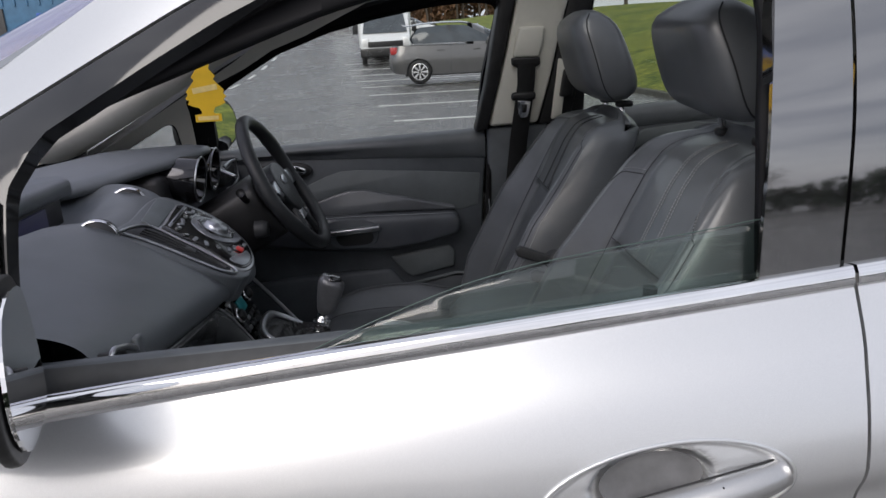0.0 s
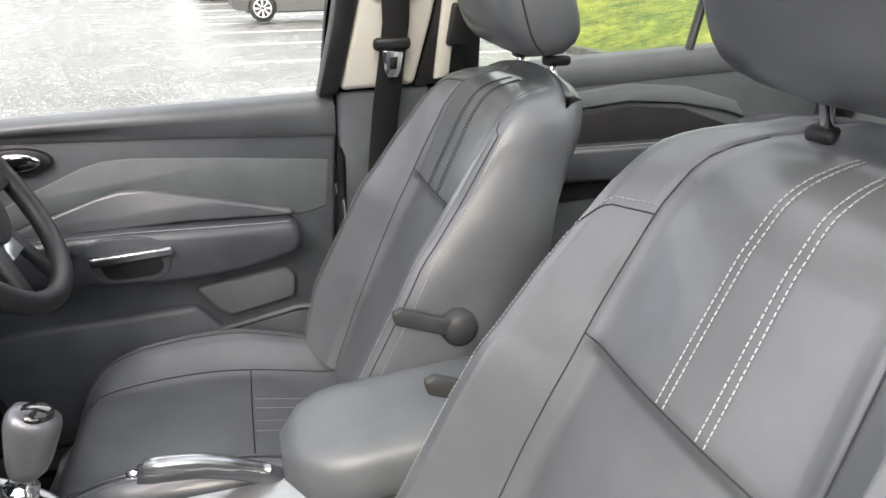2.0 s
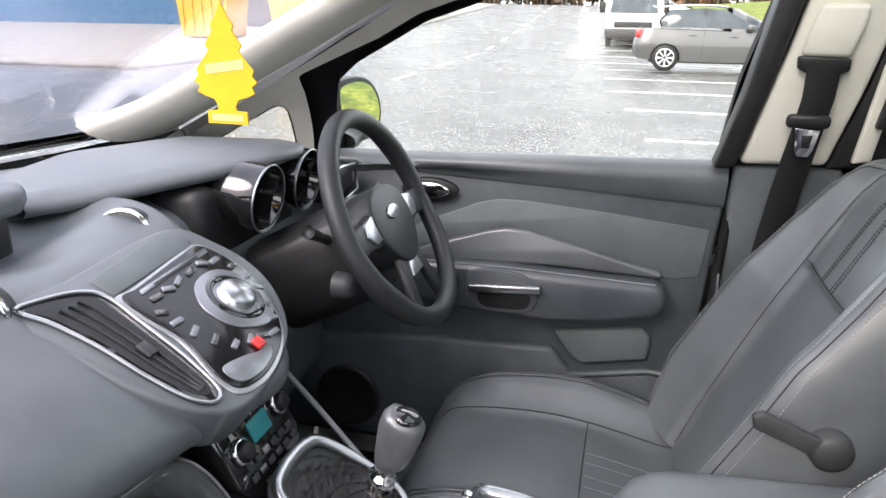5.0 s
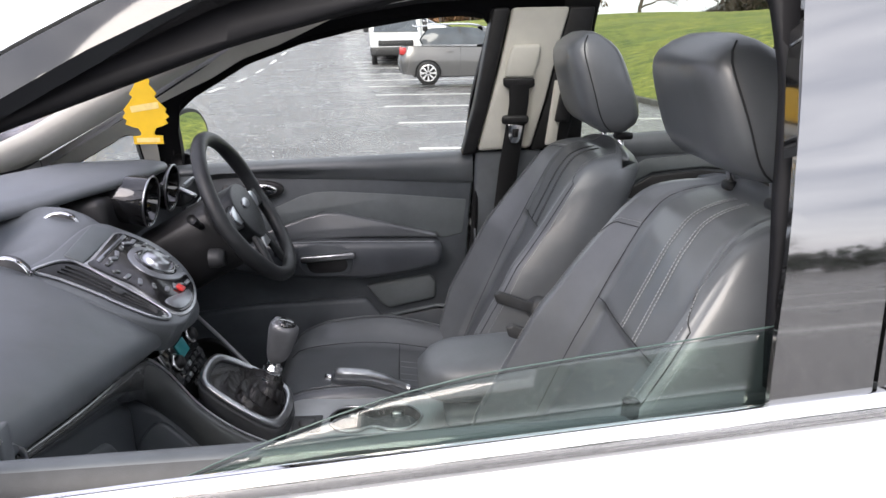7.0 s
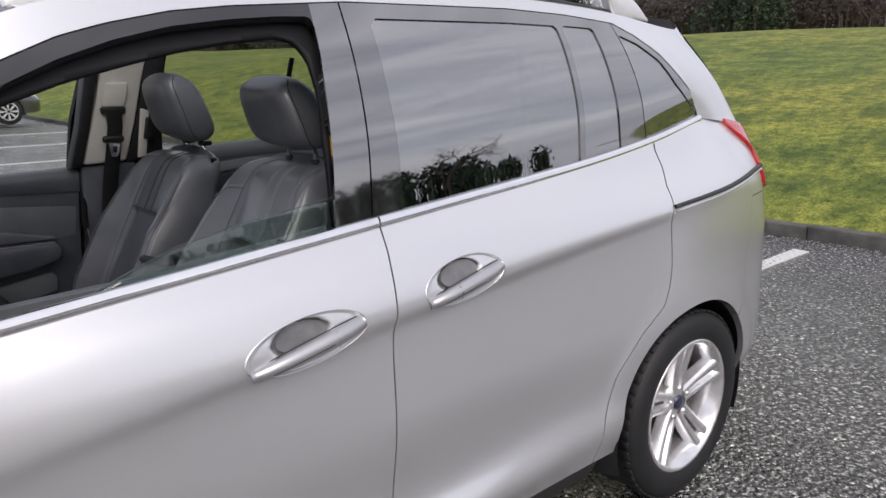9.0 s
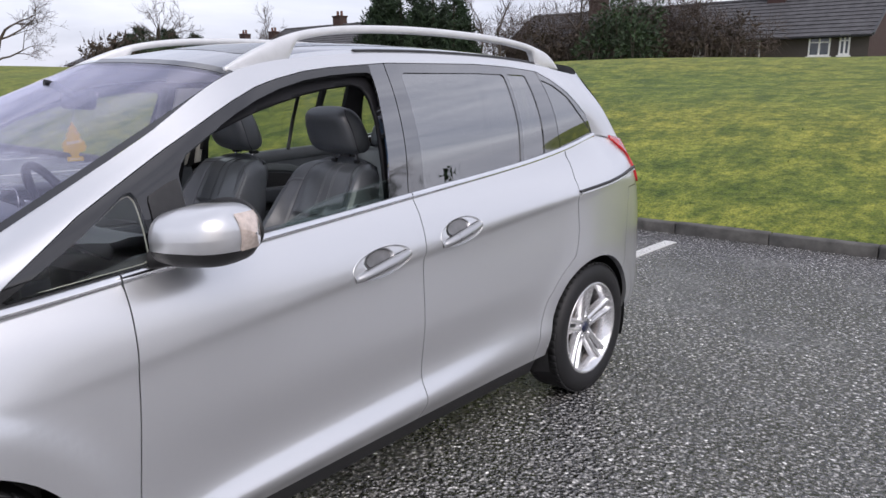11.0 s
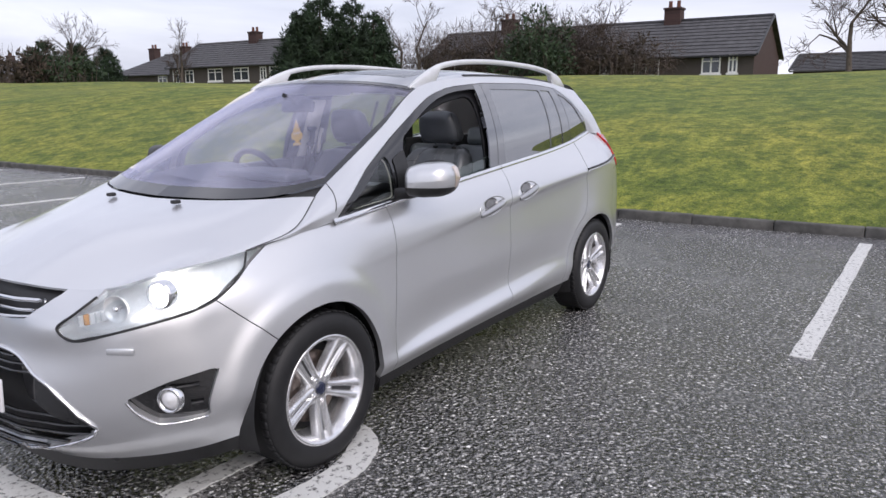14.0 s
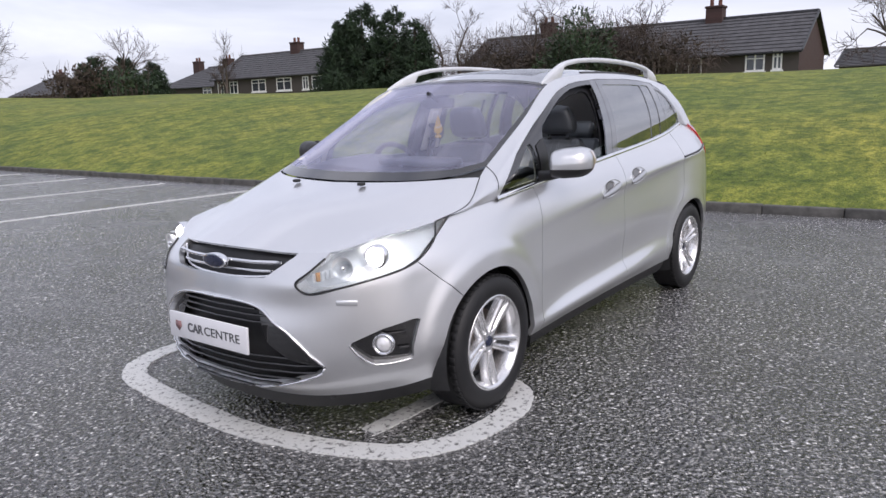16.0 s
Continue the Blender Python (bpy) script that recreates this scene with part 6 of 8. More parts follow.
# long vent along the passenger edge of the stack
VENT = [(-.206, .118), (-.177, .117), (-.127, .104), (-.110, .088), (-.109, .029), (-.113, -.043), (-.124, -.086), (-.140, -.092), (-.158, -.075), (-.170, -.03), (-.179, .04), (-.192, .088)]
MOUTH = [(-.197, .112), (-.136, .098), (-.122, .084), (-.119, .023), (-.123, -.038), (-.131, -.079), (-.146, -.074), (-.162, -.026), (-.170, .045), (-.183, .089)]
vent = part("stack_vent", on_panel(prism(smooth_poly(VENT), -.02, .001, "xy", .0015)), GLOSS_BLACK, stack, "long air vent with a silver edge")
part("vent_edge", on_panel(tube([(u, v, .002) for u, v in smooth_poly(grow(VENT, .985, (-.145, 0)))], .0026, 6)), SATIN, vent)
part("vent_mouth", on_panel(prism(smooth_poly(MOUTH), -.01, .002, "xy", .0008)), SEAM, vent)
for k in (.25, .5, .75):
    P = []
    for v_ in np.linspace(.092, -.07, 9):
        a0 = np.interp(v_, [-.074, -.026, .045, .089, .112], [-.146, -.162, -.170, -.183, -.197])
        a1 = np.interp(v_, [-.079, -.038, .023, .084, .098], [-.131, -.123, -.119, -.122, -.136])
        P.append((a0 + (a1 - a0) * k, v_, .0028))
    part("vent_slat", on_panel(tube(P, .0022, 6)), BLACK, vent)
part("vent_tab", on_panel(block(-.150, -.134, -.008, .012, .002, .008, .002)), GREY_PLASTIC, vent)
# climate unit
CL = Matrix.Translation((-.604, -.003, .843)) @ Matrix.Rotation(radians(-26), 4, "Y")
cl = part("climate_unit", moved(prism([(-.085, .055), (.075, .06), (.082, -.02), (.05, -.075), (-.05, -.07), (-.085, -.02)], -.06, .0, "yz", .008), CL), GLOSS_BLACK, car, "climate control unit with a small teal display")
part("climate_display", moved(block(.0, .003, -.022, .024, .008, .036, .001), CL), SCREEN_TEAL, cl)
for yk, zk in ((-.053, .014), (.056, .026)):
    knob_ = part("climate_knob", moved(moved(lathe([(0, .016), (.010, .016), (.0125, .012), (.014, 0)], 20, "x"), Matrix.Translation((.0, yk, zk))), CL), BLACK, cl, "black climate knob with a chrome collar")
    part("knob_collar", moved(moved(lathe([(.0145, .0), (.018, .002), (.018, .006), (.0145, .007)], 24, "x"), Matrix.Translation((.0, yk, zk))), CL), CHROME, knob_)
for i in range(6):
    for zb in (-.008, -.024, -.042):
        if zb > -.04 or 0 < i < 5:
            part("climate_button", moved(block(.0, .004, -.058 + i * .021, -.044 + i * .021, zb - .005, zb + .004, .0015), CL), SATIN if (i + int(zb * -1000)) % 5 == 0 else GREY_PLASTIC, cl)
part("climate_strip", moved(block(.0, .004, -.08, .075, .048, .055, .001), CL), SATIN, cl)

# ---- steering wheel and column
SW = Matrix.Translation((-.557, .375, 1.045)) @ Matrix(((0, -.47, .883, 0), (1, 0, 0, 0), (0, .883, .47, 0), (0, 0, 0, 1)))
RIMM = material("wheel_leather", (.022, .024, .026), .42, 0, 0, .2, 20, .3, 500)
ring_path = [(.180 * math.cos(a), .180 * math.sin(a) * (1 - .02 * (math.sin(a) < -.5)), .012 * abs(math.sin(a))) for a in np.linspace(0, 2 * math.pi, 65)]
sw = part("steering_wheel", moved(tube(ring_path, [.0165 + .0025 * math.exp(-((math.degrees(a) % 180 - 35) / 18) ** 2) for a in np.linspace(0, 2 * math.pi, 65)], 14, False), SW), RIMM, car, "black leather steering wheel")
hub = smooth_poly([(-.075, .035), (-.03, .058), (.03, .058), (.075, .035), (.082, -.01), (.05, -.06), (0, -.078), (-.05, -.06), (-.082, -.01)], 4)
part("horn_pad", moved(prism(hub, -.045, .012, "xy", .012), SW), RIMM, sw)
part("wheel_badge", moved(prism([(.026 * math.cos(a), .011 + .012 * math.sin(a)) for a in np.linspace(0, 6.28, 24, endpoint=False)], .011, .0155, "xy", .001), SW), SATIN, sw, "oval wheel badge")
for sg in (-1, 1):
    sp = [(sg * .07, .03), (sg * .12, .022), (sg * .172, .02), (sg * .172, -.025), (sg * .12, -.022), (sg * .075, -.03)]
    part("spoke", moved(prism(sp, -.012, .006, "xy", .005), SW), RIMM, sw)
    ins = [(sg * .078, .026), (sg * .115, .020), (sg * .125, .0), (sg * .105, -.018), (sg * .078, -.018)]
    part("spoke_insert", moved(prism(ins, .004, .010, "xy", .002), SW), SATIN, sw, "silver spoke insert")
    lo = [(sg * .02, -.07), (sg * .048, -.055), (sg * .075, -.155), (sg * .052, -.168)]
    part("lower_spoke", moved(prism(lo, -.008, .006, "xy", .004), SW), RIMM, sw)
part("lower_insert", moved(prism([(-.02, -.074), (.02, -.074), (.028, -.10), (-.028, -.10)], .0, .008, "xy", .002), SW), SATIN, sw)
col = part("steering_column", moved(prism(smooth_poly([(-.075, .05), (.075, .05), (.085, -.03), (.05, -.10), (-.05, -.10), (-.085, -.03)], 4), -.24, -.048, "xy", .015), SW), BLACK, car, "black steering column shroud")
for sg, nm in ((-1, "indicator_stalk"), (1, "wiper_stalk")):
    part(nm, moved(tube([(sg * .06, .01, -.08), (sg * .11, .03, -.07), (sg * .165, .05, -.055)], [.009, .008, .011], 8), SW), BLACK, col)
part("ignition_lock", moved(lathe([(0, .012), (.018, .012), (.022, .0), (.022, -.02)], 20, "x"), Matrix.Translation((-.60, .285, .955))), GREY_PLASTIC, col)

# ---- console between the seats
part("console", join(prism([(-.72, .35), (-.72, .90), (-.675, .90), (-.618, .79), (-.55, .745), (-.42, .685), (-.08, .665), (.12, .70), (.14, .35)], -.085, .11, "xz", .02)), DOOR_DARK, car, "dark centre console")
part("console_cheek", prism([(-.84, .35), (-.84, .80), (-.66, .82), (-.62, .80), (-.50, .68), (-.45, .60), (-.45, .35)], -.140, -.088, "xz", .010), DOOR_DARK, car, "dark console flank")
part("flank_pad", prism(smooth_poly([(-.70, .45), (-.675, .68), (-.655, .755), (-.62, .785), (-.575, .745), (-.50, .655), (-.465, .59), (-.465, .45)], 4), -.150, -.135, "xz", .008), DASH, car)
part("console_strip", tube([(-.615, .06, .925), (-.56, .075, .85), (-.51, .09, .777), (-.44, .10, .70)], .004, 6), SILVER_TRIM, car)
frame_p = [(-.563, -.050), (-.548, -.068), (-.455, -.082), (-.435, -.070), (-.430, .060), (-.452, .078), (-.545, .066), (-.563, .048)]


def slope(VF):
    return [(x, y, z + .762 - .66 * (x + .48)) for x, y, z in VF[0]], VF[1]


fr = spline([(x, y, 0) for x, y in frame_p], 5, True)
fr = np.vstack([fr, fr[:1]])
gb = part("gear_surround", slope(tube(fr, .0075, 8, False)), SATIN, car, "satin frame round the gear gaiter")
part("gear_plate", slope(prism([tuple(p[:2]) for p in spline([(x, y, 0) for x, y in grow(frame_p, 1.14, (-.48, .01))], 4, True)], -.05, -.006, "xy", .004)), GREY_PLASTIC, gb)
boot = []
for t in np.linspace(0, 1, 14):
    line = []
    for k in range(48):
        a = 2 * math.pi * k / 48
        r = (1 - t) ** .8
        w = 1 + .10 * math.sin(5 * a + 9 * t) * math.sin(math.pi * t) + .06 * math.sin(11 * a - 14 * t) * math.sin(math.pi * t)
        cx, cy = -.497 + .045 * t, -.002 + .006 * t
        rx, ry = .050 * r * w + .015, .056 * r * w + .015
        line.append((cx + rx * math.cos(a), cy + ry * math.sin(a), .768 - .66 * rx * math.cos(a) * (1 - t) + .022 * t + .010 * math.sin(7 * a + 22 * t) * math.sin(math.pi * t)))
    boot.append(line)
GAITER = material("gaiter_leather", (.014, .013, .013), .33, 0, 0, .2, 20, .3, 400)
part("gear_gaiter", outward(grid(np.array(boot), True), (-.46, .01, .70)), GAITER, gb, "creased black leather gaiter")
gk = part("gear_lever", tube([(-.455, .004, .785), (-.450, .004, .800), (-.4495, .004, .802), (-.446, .004, .814), (-.4455, .004, .816), (-.436, .004, .842)], [.015, .015, .0185, .0185, .013, .012], 20), CHROME, car, "chrome gear lever")
kn = []
for t in np.linspace(0, 1, 11):
    k = math.sqrt(max(0.02, 1 - (2 * t - 1) ** 4))
    z = .826 + .080 * t
    rx, ry = (.021 + .009 * t) * (.55 + .45 * k), (.019 + .006 * t) * (.55 + .45 * k)
    kn.append([(-.437 + .022 * t + rx * math.copysign(abs(math.cos(a)) ** .8, math.cos(a)), .003 + ry * math.copysign(abs(math.sin(a)) ** .8, math.sin(a)), z - .010 * math.cos(a) * t) for a in np.linspace(0, 2 * math.pi, 28, endpoint=False)])
kn.append(list(np.repeat(np.array(kn[-1]).mean(0)[None], 28, 0)))
part("gear_knob", outward(grid(np.array(kn), True), (-.426, .003, .865)), material("knob_grey", (.16, .165, .175), .32, .35, .3, .12, 30), gk, "grey gear knob with a black cap")
part("knob_cap", moved(lathe([(0, .006), (.014, .005), (.019, .001), (.019, -.003)], 20, "z"), Matrix.Translation((-.414, .003, .904)) @ Matrix.Rotation(radians(14), 4, "Y")), GLOSS_BLACK, gk)
# silver tray with two cup wells
tray_o = smooth_poly([(-.43, -.072), (-.20, -.078), (-.02, -.082), (.02, -.05), (.02, .06), (-.06, .085), (-.30, .088), (-.43, .085)], 5)
cup_o = smooth_poly([(-.345, .0), (-.325, -.042), (-.285, -.046), (-.255, -.034), (-.225, -.048), (-.185, -.044), (-.160, .0), (-.185, .046), (-.225, .05), (-.255, .036), (-.285, .048), (-.325, .044)], 4)
n1, n2 = len(tray_o), len(cup_o)
bmx = bmesh.new()
zt = .694
outer = [bmx.verts.new((x, y, zt + .10 * max(0, x + .17) * .5)) for x, y in tray_o]
innr = [bmx.verts.new((x, y, zt)) for x, y in cup_o]
for ring_v in (outer, innr):
    for a, b in zip(ring_v, ring_v[1:] + ring_v[:1]):
        bmx.edges.new((a, b))
bmesh.ops.triangle_fill(bmx, use_beauty=True, edges=bmx.edges[:])
lowv = [bmx.verts.new((v.co.x, v.co.y, v.co.z - .03)) for v in outer]
for i in range(n1):
    bmx.faces.new((outer[i], outer[(i + 1) % n1], lowv[(i + 1) % n1], lowv[i]))
bmx.verts.index_update()
tr = ([tuple(v.co) for v in bmx.verts], [tuple(v.index for v in f.verts) for f in bmx.faces ])
bmx.free()
tray = part("console_tray", tr, SILVER_TRIM, car, "silver console tray with two cup wells", False)
wall_ = np.array([[(x, y, z) for x, y in cup_o + cup_o[:1]] for z in (.693, .66, .585)])
part("cup_well", grid(wall_), BLACK, tray)
part("cup_floor", prism(cup_o, .582, .586, "xy"), CARPET, tray)
part("cup_rim", tube([(x, y, .696) for x, y in cup_o + cup_o[:1]], .0028, 6, False), SATIN, tray)
for x, y in ((-.30, .044), (-.21, .046), (-.30, -.042), (-.21, -.044), (-.165, .0)):
    part("cup_clip", block(x - .010, x + .010, y - .006, y + .006, .66, .682, .003), SATIN, tray)
part("rotary_dial", moved(lathe([(0, .012), (.014, .012), (.018, .008), (.019, 0)], 22, "z"), Matrix.Translation((-.385, -.015, .695))), GREY_PLASTIC, tray)
part("dial_plate", block(-.415, -.358, -.045, .018, .6945, .698, .002), GREY_PLASTIC, tray)
# lidded armrest
AR = []
for t in np.linspace(0, 1, 16):
    x = -.165 + .38 * t
    k = math.sqrt(max(.06, 1 - (1 - min(1, t / .22)) ** 2.2))
    loop = []
    for a in np.linspace(0, 2 * math.pi, 32, endpoint=False):
        c, s = math.cos(a), math.sin(a)
        loop.append((x, .025 + .092 * k * math.copysign(abs(c) ** .5, c), .775 + .025 * t + (.048 if s > 0 else .040) * (.45 + .55 * k) * math.copysign(abs(s) ** .6, s)))
    AR.append(loop)
AR.insert(0, list(np.repeat(np.array(AR[0]).mean(0)[None], 32, 0)))
AR.append(list(np.repeat(np.array(AR[-1]).mean(0)[None], 32, 0)))
arm_r = part("console_armrest", outward(grid(np.array(AR), True), (.02, .025, .78)), DASH, car, "padded grey armrest lid")
part("armrest_box", prism([(-.10, .60), (-.12, .735), (.20, .76), (.20, .60)], -.06, .105, "xz", .02), DOOR_DARK, arm_r)
part("console_rear", prism([(-.06, .60), (-.03, .70), (.03, .73), (.2, .73), (.2, .60)], -.092, -.06, "xz", .01), SILVER_TRIM, tray)
# handbrake and buckle
hb = part("handbrake", tube(spline([(-.135, .105, .655), (-.19, .100, .70), (-.26, .092, .732), (-.345, .082, .748)], 6), [.017] * 6 + [.017] * 6 + [.0165] * 6 + [.014], 12, True, .8), LEATHER_SIDE, car, "handbrake lever with a silver insert")
part("brake_insert", tube(spline([(-.185, .095, .709), (-.23, .089, .733), (-.27, .084, .749), (-.335, .078, .760)], 4), [.008] * 4 + [.011] * 4 + [.012] * 4 + [.010], 10), SATIN, hb)
part("brake_button", tube([(-.344, .082, .748), (-.358, .080, .751)], .0065, 10), CHROME, hb)
bk = part("belt_buckle", moved(block(-.016, .016, -.010, .010, -.055, .02, .005), Matrix.Translation((-.122, -.098, .682)) @ Matrix.Rotation(radians(-24), 4, "Y")), BLACK, car, "seat belt buckle with a red button")
part("red_button", moved(block(-.0145, .0145, -.0085, .0085, .006, .0235, .003), Matrix.Translation((-.122, -.098, .682)) @ Matrix.Rotation(radians(-24), 4, "Y")), RED_BTN, bk, "red release button")
# inside mirror
rv = part("rear_view_mirror", moved(block(-.016, .012, -.115, .115, -.032, .032, .012), Matrix.Translation((-.585, .02, 1.455)) @ Matrix.Rotation(radians(10), 4, "Y")), BLACK, car, "black inside mirror")
part("mirror_face", moved(block(.0125, .0145, -.105, .105, -.025, .025, .001), Matrix.Translation((-.585, .02, 1.455)) @ Matrix.Rotation(radians(10), 4, "Y")), MIRROR, rv)
part("mirror_stalk", tube([(-.60, .02, 1.47), (-.66, .02, 1.505), (-.69, .02, 1.512)], .012, 10), BLACK, rv)

# ---- yellow tree air freshener on a string from the mirror
TREE_Y = material("yellow_card", (.80, .50, .015), .6, 0, 0, .06, 30)
half_t = [(.0, .062), (.008, .046), (.013, .040), (.011, .034), (.017, .026), (.021, .020), (.017, .015), (.024, .006), (.033, -.004), (.031, -.010), (.036, -.016), (.030, -.021), (.033, -.027), (.024, -.031), (.014, -.034), (.010, -.041), (.011, -.045), (.023, -.046), (.023, -.059)]
outline = half_t + [(-x, z) for x, z in reversed(half_t[1:])]
TM = Matrix.Translation((-.625, .0, 1.316)) @ Matrix.Rotation(radians(-4), 4, "Z") @ Matrix.Diagonal((1.13, 1, 1.10, 1))
fresh = tagged(part("air_freshener", moved(prism(outline, -.001, .001, "xz"), TM), TREE_Y, None, "", False), "yellow card tree air freshener hanging from the mirror", "air freshener")
part("string", tube([(-.625, 0, 1.374), (-.617, .005, 1.40), (-.60, .018, 1.445)], .0008, 5), STITCH, fresh)
part("print_bar", moved(block(-.022, .022, -.0016, -.0008, -.006, .004, 0), TM @ Matrix.Rotation(radians(-8), 4, "Y")), material("pale_print", (.85, .66, .25), .6, 0, 0, .1, 90), fresh, "", False)
part("print_bar", moved(block(-.018, .018, -.0016, -.0008, -.056, -.049, 0), TM), material("pale_print_low", (.85, .66, .25), .6, 0, 0, .1, 90), fresh, "", False)

# ================================================================ the car park and its surroundings
def base_z(x, y):
    """Tarmac height: level round the car, rising away along the road."""
    a = np.clip((y - 3.0) / 8.0, 0, 1)
    z = 0.008 * np.clip(y - 2.0, 0, 18) - 0.008 * np.clip(x, -12, 8) * a
    u = np.clip(y - 20, 0, 12)
    z = z + 0.065 * u * u / 24 + 0.065 * np.clip(y - 32, 0, 28) + 0.02 * np.clip(y - 60, 0, 60)
    return z


def kerb_x(y):
    return 5.50 - 0.055 * np.clip(y, -60, 20) - 0.02 * np.clip(y - 20, 0, 60) + 1.5 * np.clip(-5 - y, 0, 40)


def bank_z(x, y):
    d = np.clip(x - kerb_x(y) - 0.12, 0, None)
    lump = 0.10 * np.sin(x * .31 + y * .17) * np.clip(d / 8, 0, 1) + 0.06 * np.sin(y * .43 - x * .11) * np.clip(d / 6, 0, 1)
    return base_z(np.clip(x, -50, 6), y) * np.exp(-d / 13) + 0.105 + 2.45 * (1 - np.exp(-d / 8.5)) + lump + 0.02 * np.clip(d - 26, 0, 20)


def sheet(xs, ys, zf):
    X, Y = np.meshgrid(xs, ys)
    G = np.stack([X, Y, zf(X, Y)], -1)
    V, F = grid(G)
    return V, F


def tarmac():
    """Coarse, damp tarmac: pale and dark stones in bitumen, worn and wet patches."""
    m = bpy.data.materials.new("tarmac")
    m.use_nodes = True
    nt = m.node_tree
    b = nt.nodes["Principled BSDF"]
    co = nt.nodes.new("ShaderNodeTexCoord")

    def noise_(s, d, r=.6):
        n = nt.nodes.new("ShaderNodeTexNoise")
        n.inputs["Scale"].default_value, n.inputs["Detail"].default_value, n.inputs["Roughness"].default_value = s, d, r
        nt.links.new(co.outputs["Object"], n.inputs["Vector"])
        return n

    def ramp_(src, *stops):
        r = nt.nodes.new("ShaderNodeValToRGB")
        while len(r.color_ramp.elements) < len(stops):
            r.color_ramp.elements.new(0.5)
        for e, (p, c) in zip(r.color_ramp.elements, stops):
            e.position, e.color = p, (*c, 1)
        nt.links.new(src, r.inputs[0])
        return r

    v = nt.nodes.new("ShaderNodeTexVoronoi")
    v.inputs["Scale"].default_value = 78
    nt.links.new(co.outputs["Object"], v.inputs["Vector"])
    stones = ramp_(v.outputs["Color"], (.0, (.012, .012, .013)), (.45, (.052, .051, .050)), (.78, (.160, .158, .155)), (1.0, (.46, .455, .45)))
    big = noise_(.55, 6, .62)
    wear = ramp_(big.outputs["Fac"], (.35, (.95, .95, .96)), (.65, (1.45, 1.44, 1.42)))
    mul = nt.nodes.new("ShaderNodeMix")
    mul.data_type, mul.blend_type = "RGBA", "MULTIPLY"
    mul.inputs["Factor"].default_value = 1
    nt.links.new(stones.outputs[0], mul.inputs["A"])
    nt.links.new(wear.outputs[0], mul.inputs["B"])
    chip = noise_(40, 4, .6)
    # stone contrast, with dark gaps and bright wet glints put into the colour
    gaps_glints = ramp_(chip.outputs["Fac"], (.41, (.12, .12, .125)), (.50, (1.0, 1.0, 1.0)), (.60, (2.7, 2.68, 2.64)))
    mul2 = nt.nodes.new("ShaderNodeMix")
    mul2.data_type, mul2.blend_type = "RGBA", "MULTIPLY"
    mul2.inputs["Factor"].default_value = 1
    nt.links.new(mul.outputs["Result"], mul2.inputs["A"])
    nt.links.new(gaps_glints.outputs[0], mul2.inputs["B"])
    nt.links.new(mul2.outputs["Result"], b.inputs["Base Color"])
    wet = noise_(.9, 5, .6)
    rg = nt.nodes.new("ShaderNodeMapRange")
    rg.inputs[1].default_value, rg.inputs[2].default_value, rg.inputs[3].default_value, rg.inputs[4].default_value = .30, .70, .17, .32
    nt.links.new(wet.outputs["Fac"], rg.inputs[0])
    nt.links.new(rg.outputs[0], b.inputs["Roughness"])
    b.inputs["Specular IOR Level"].default_value = 1.0
    b.inputs["Coat Weight"].default_value, b.inputs["Coat Roughness"].default_value = .4, .22
    bp = nt.nodes.new("ShaderNodeBump")
    bp.inputs["Strength"].default_value, bp.inputs["Distance"].default_value = 1.0, .022
    v2 = nt.nodes.new("ShaderNodeTexVoronoi")
    v2.inputs["Scale"].default_value = 55
    nt.links.new(co.outputs["Object"], v2.inputs["Vector"])
    nt.links.new(v2.outputs["Distance"], bp.inputs["Height"])
    nt.links.new(bp.outputs[0], b.inputs["Coat Normal"])
    nt.links.new(bp.outputs[0], b.inputs["Normal"])
    return m


def turf():
    m = material("turf", (.05, .085, .014), .9, 0, 0, 0, 1)
    nt = m.node_tree
    b = nt.nodes["Principled BSDF"]
    co = nt.nodes.new("ShaderNodeTexCoord")
    acc = None
    for s, d, lo, hi in ((.35, 5, (.78, .86, .7), (1.26, 1.12, 1.0)), (2.2, 6, (.50, .60, .45), (1.45, 1.28, 1.3)), (9, 6, (.55, .62, .5), (1.45, 1.3, 1.35)), (40, 4, (.60, .64, .55), (1.42, 1.32, 1.36))):
        n = nt.nodes.new("ShaderNodeTexNoise")
        n.inputs["Scale"].default_value, n.inputs["Detail"].default_value = s, d
        nt.links.new(co.outputs["Object"], n.inputs["Vector"])
        r = nt.nodes.new("ShaderNodeValToRGB")
        r.color_ramp.elements[0].position, r.color_ramp.elements[0].color = .34, (*lo, 1)
        r.color_ramp.elements[1].position, r.color_ramp.elements[1].color = .66, (*hi, 1)
        nt.links.new(n.outputs["Fac"], r.inputs[0])
        mx = nt.nodes.new("ShaderNodeMix")
        mx.data_type, mx.blend_type = "RGBA", "MULTIPLY"
        mx.inputs["Factor"].default_value = 1
        if acc is None:
            mx.inputs["A"].default_value = (.136, .186, .032, 1)
        else:
            nt.links.new(acc.outputs["Result"], mx.inputs["A"])
        nt.links.new(r.outputs[0], mx.inputs["B"])
        acc = mx
    nt.links.new(acc.outputs["Result"], b.inputs["Base Color"])
    n = nt.nodes.new("ShaderNodeTexNoise")
    n.inputs["Scale"].default_value, n.inputs["Detail"].default_value = 22, 6
    nt.links.new(co.outputs["Object"], n.inputs["Vector"])
    bp = nt.nodes.new("ShaderNodeBump")
    bp.inputs["Strength"].default_value, bp.inputs["Distance"].default_value = .9, .03
    nt.links.new(n.outputs["Fac"], bp.inputs["Height"])
    nt.links.new(bp.outputs[0], b.inputs["Normal"])
    return m


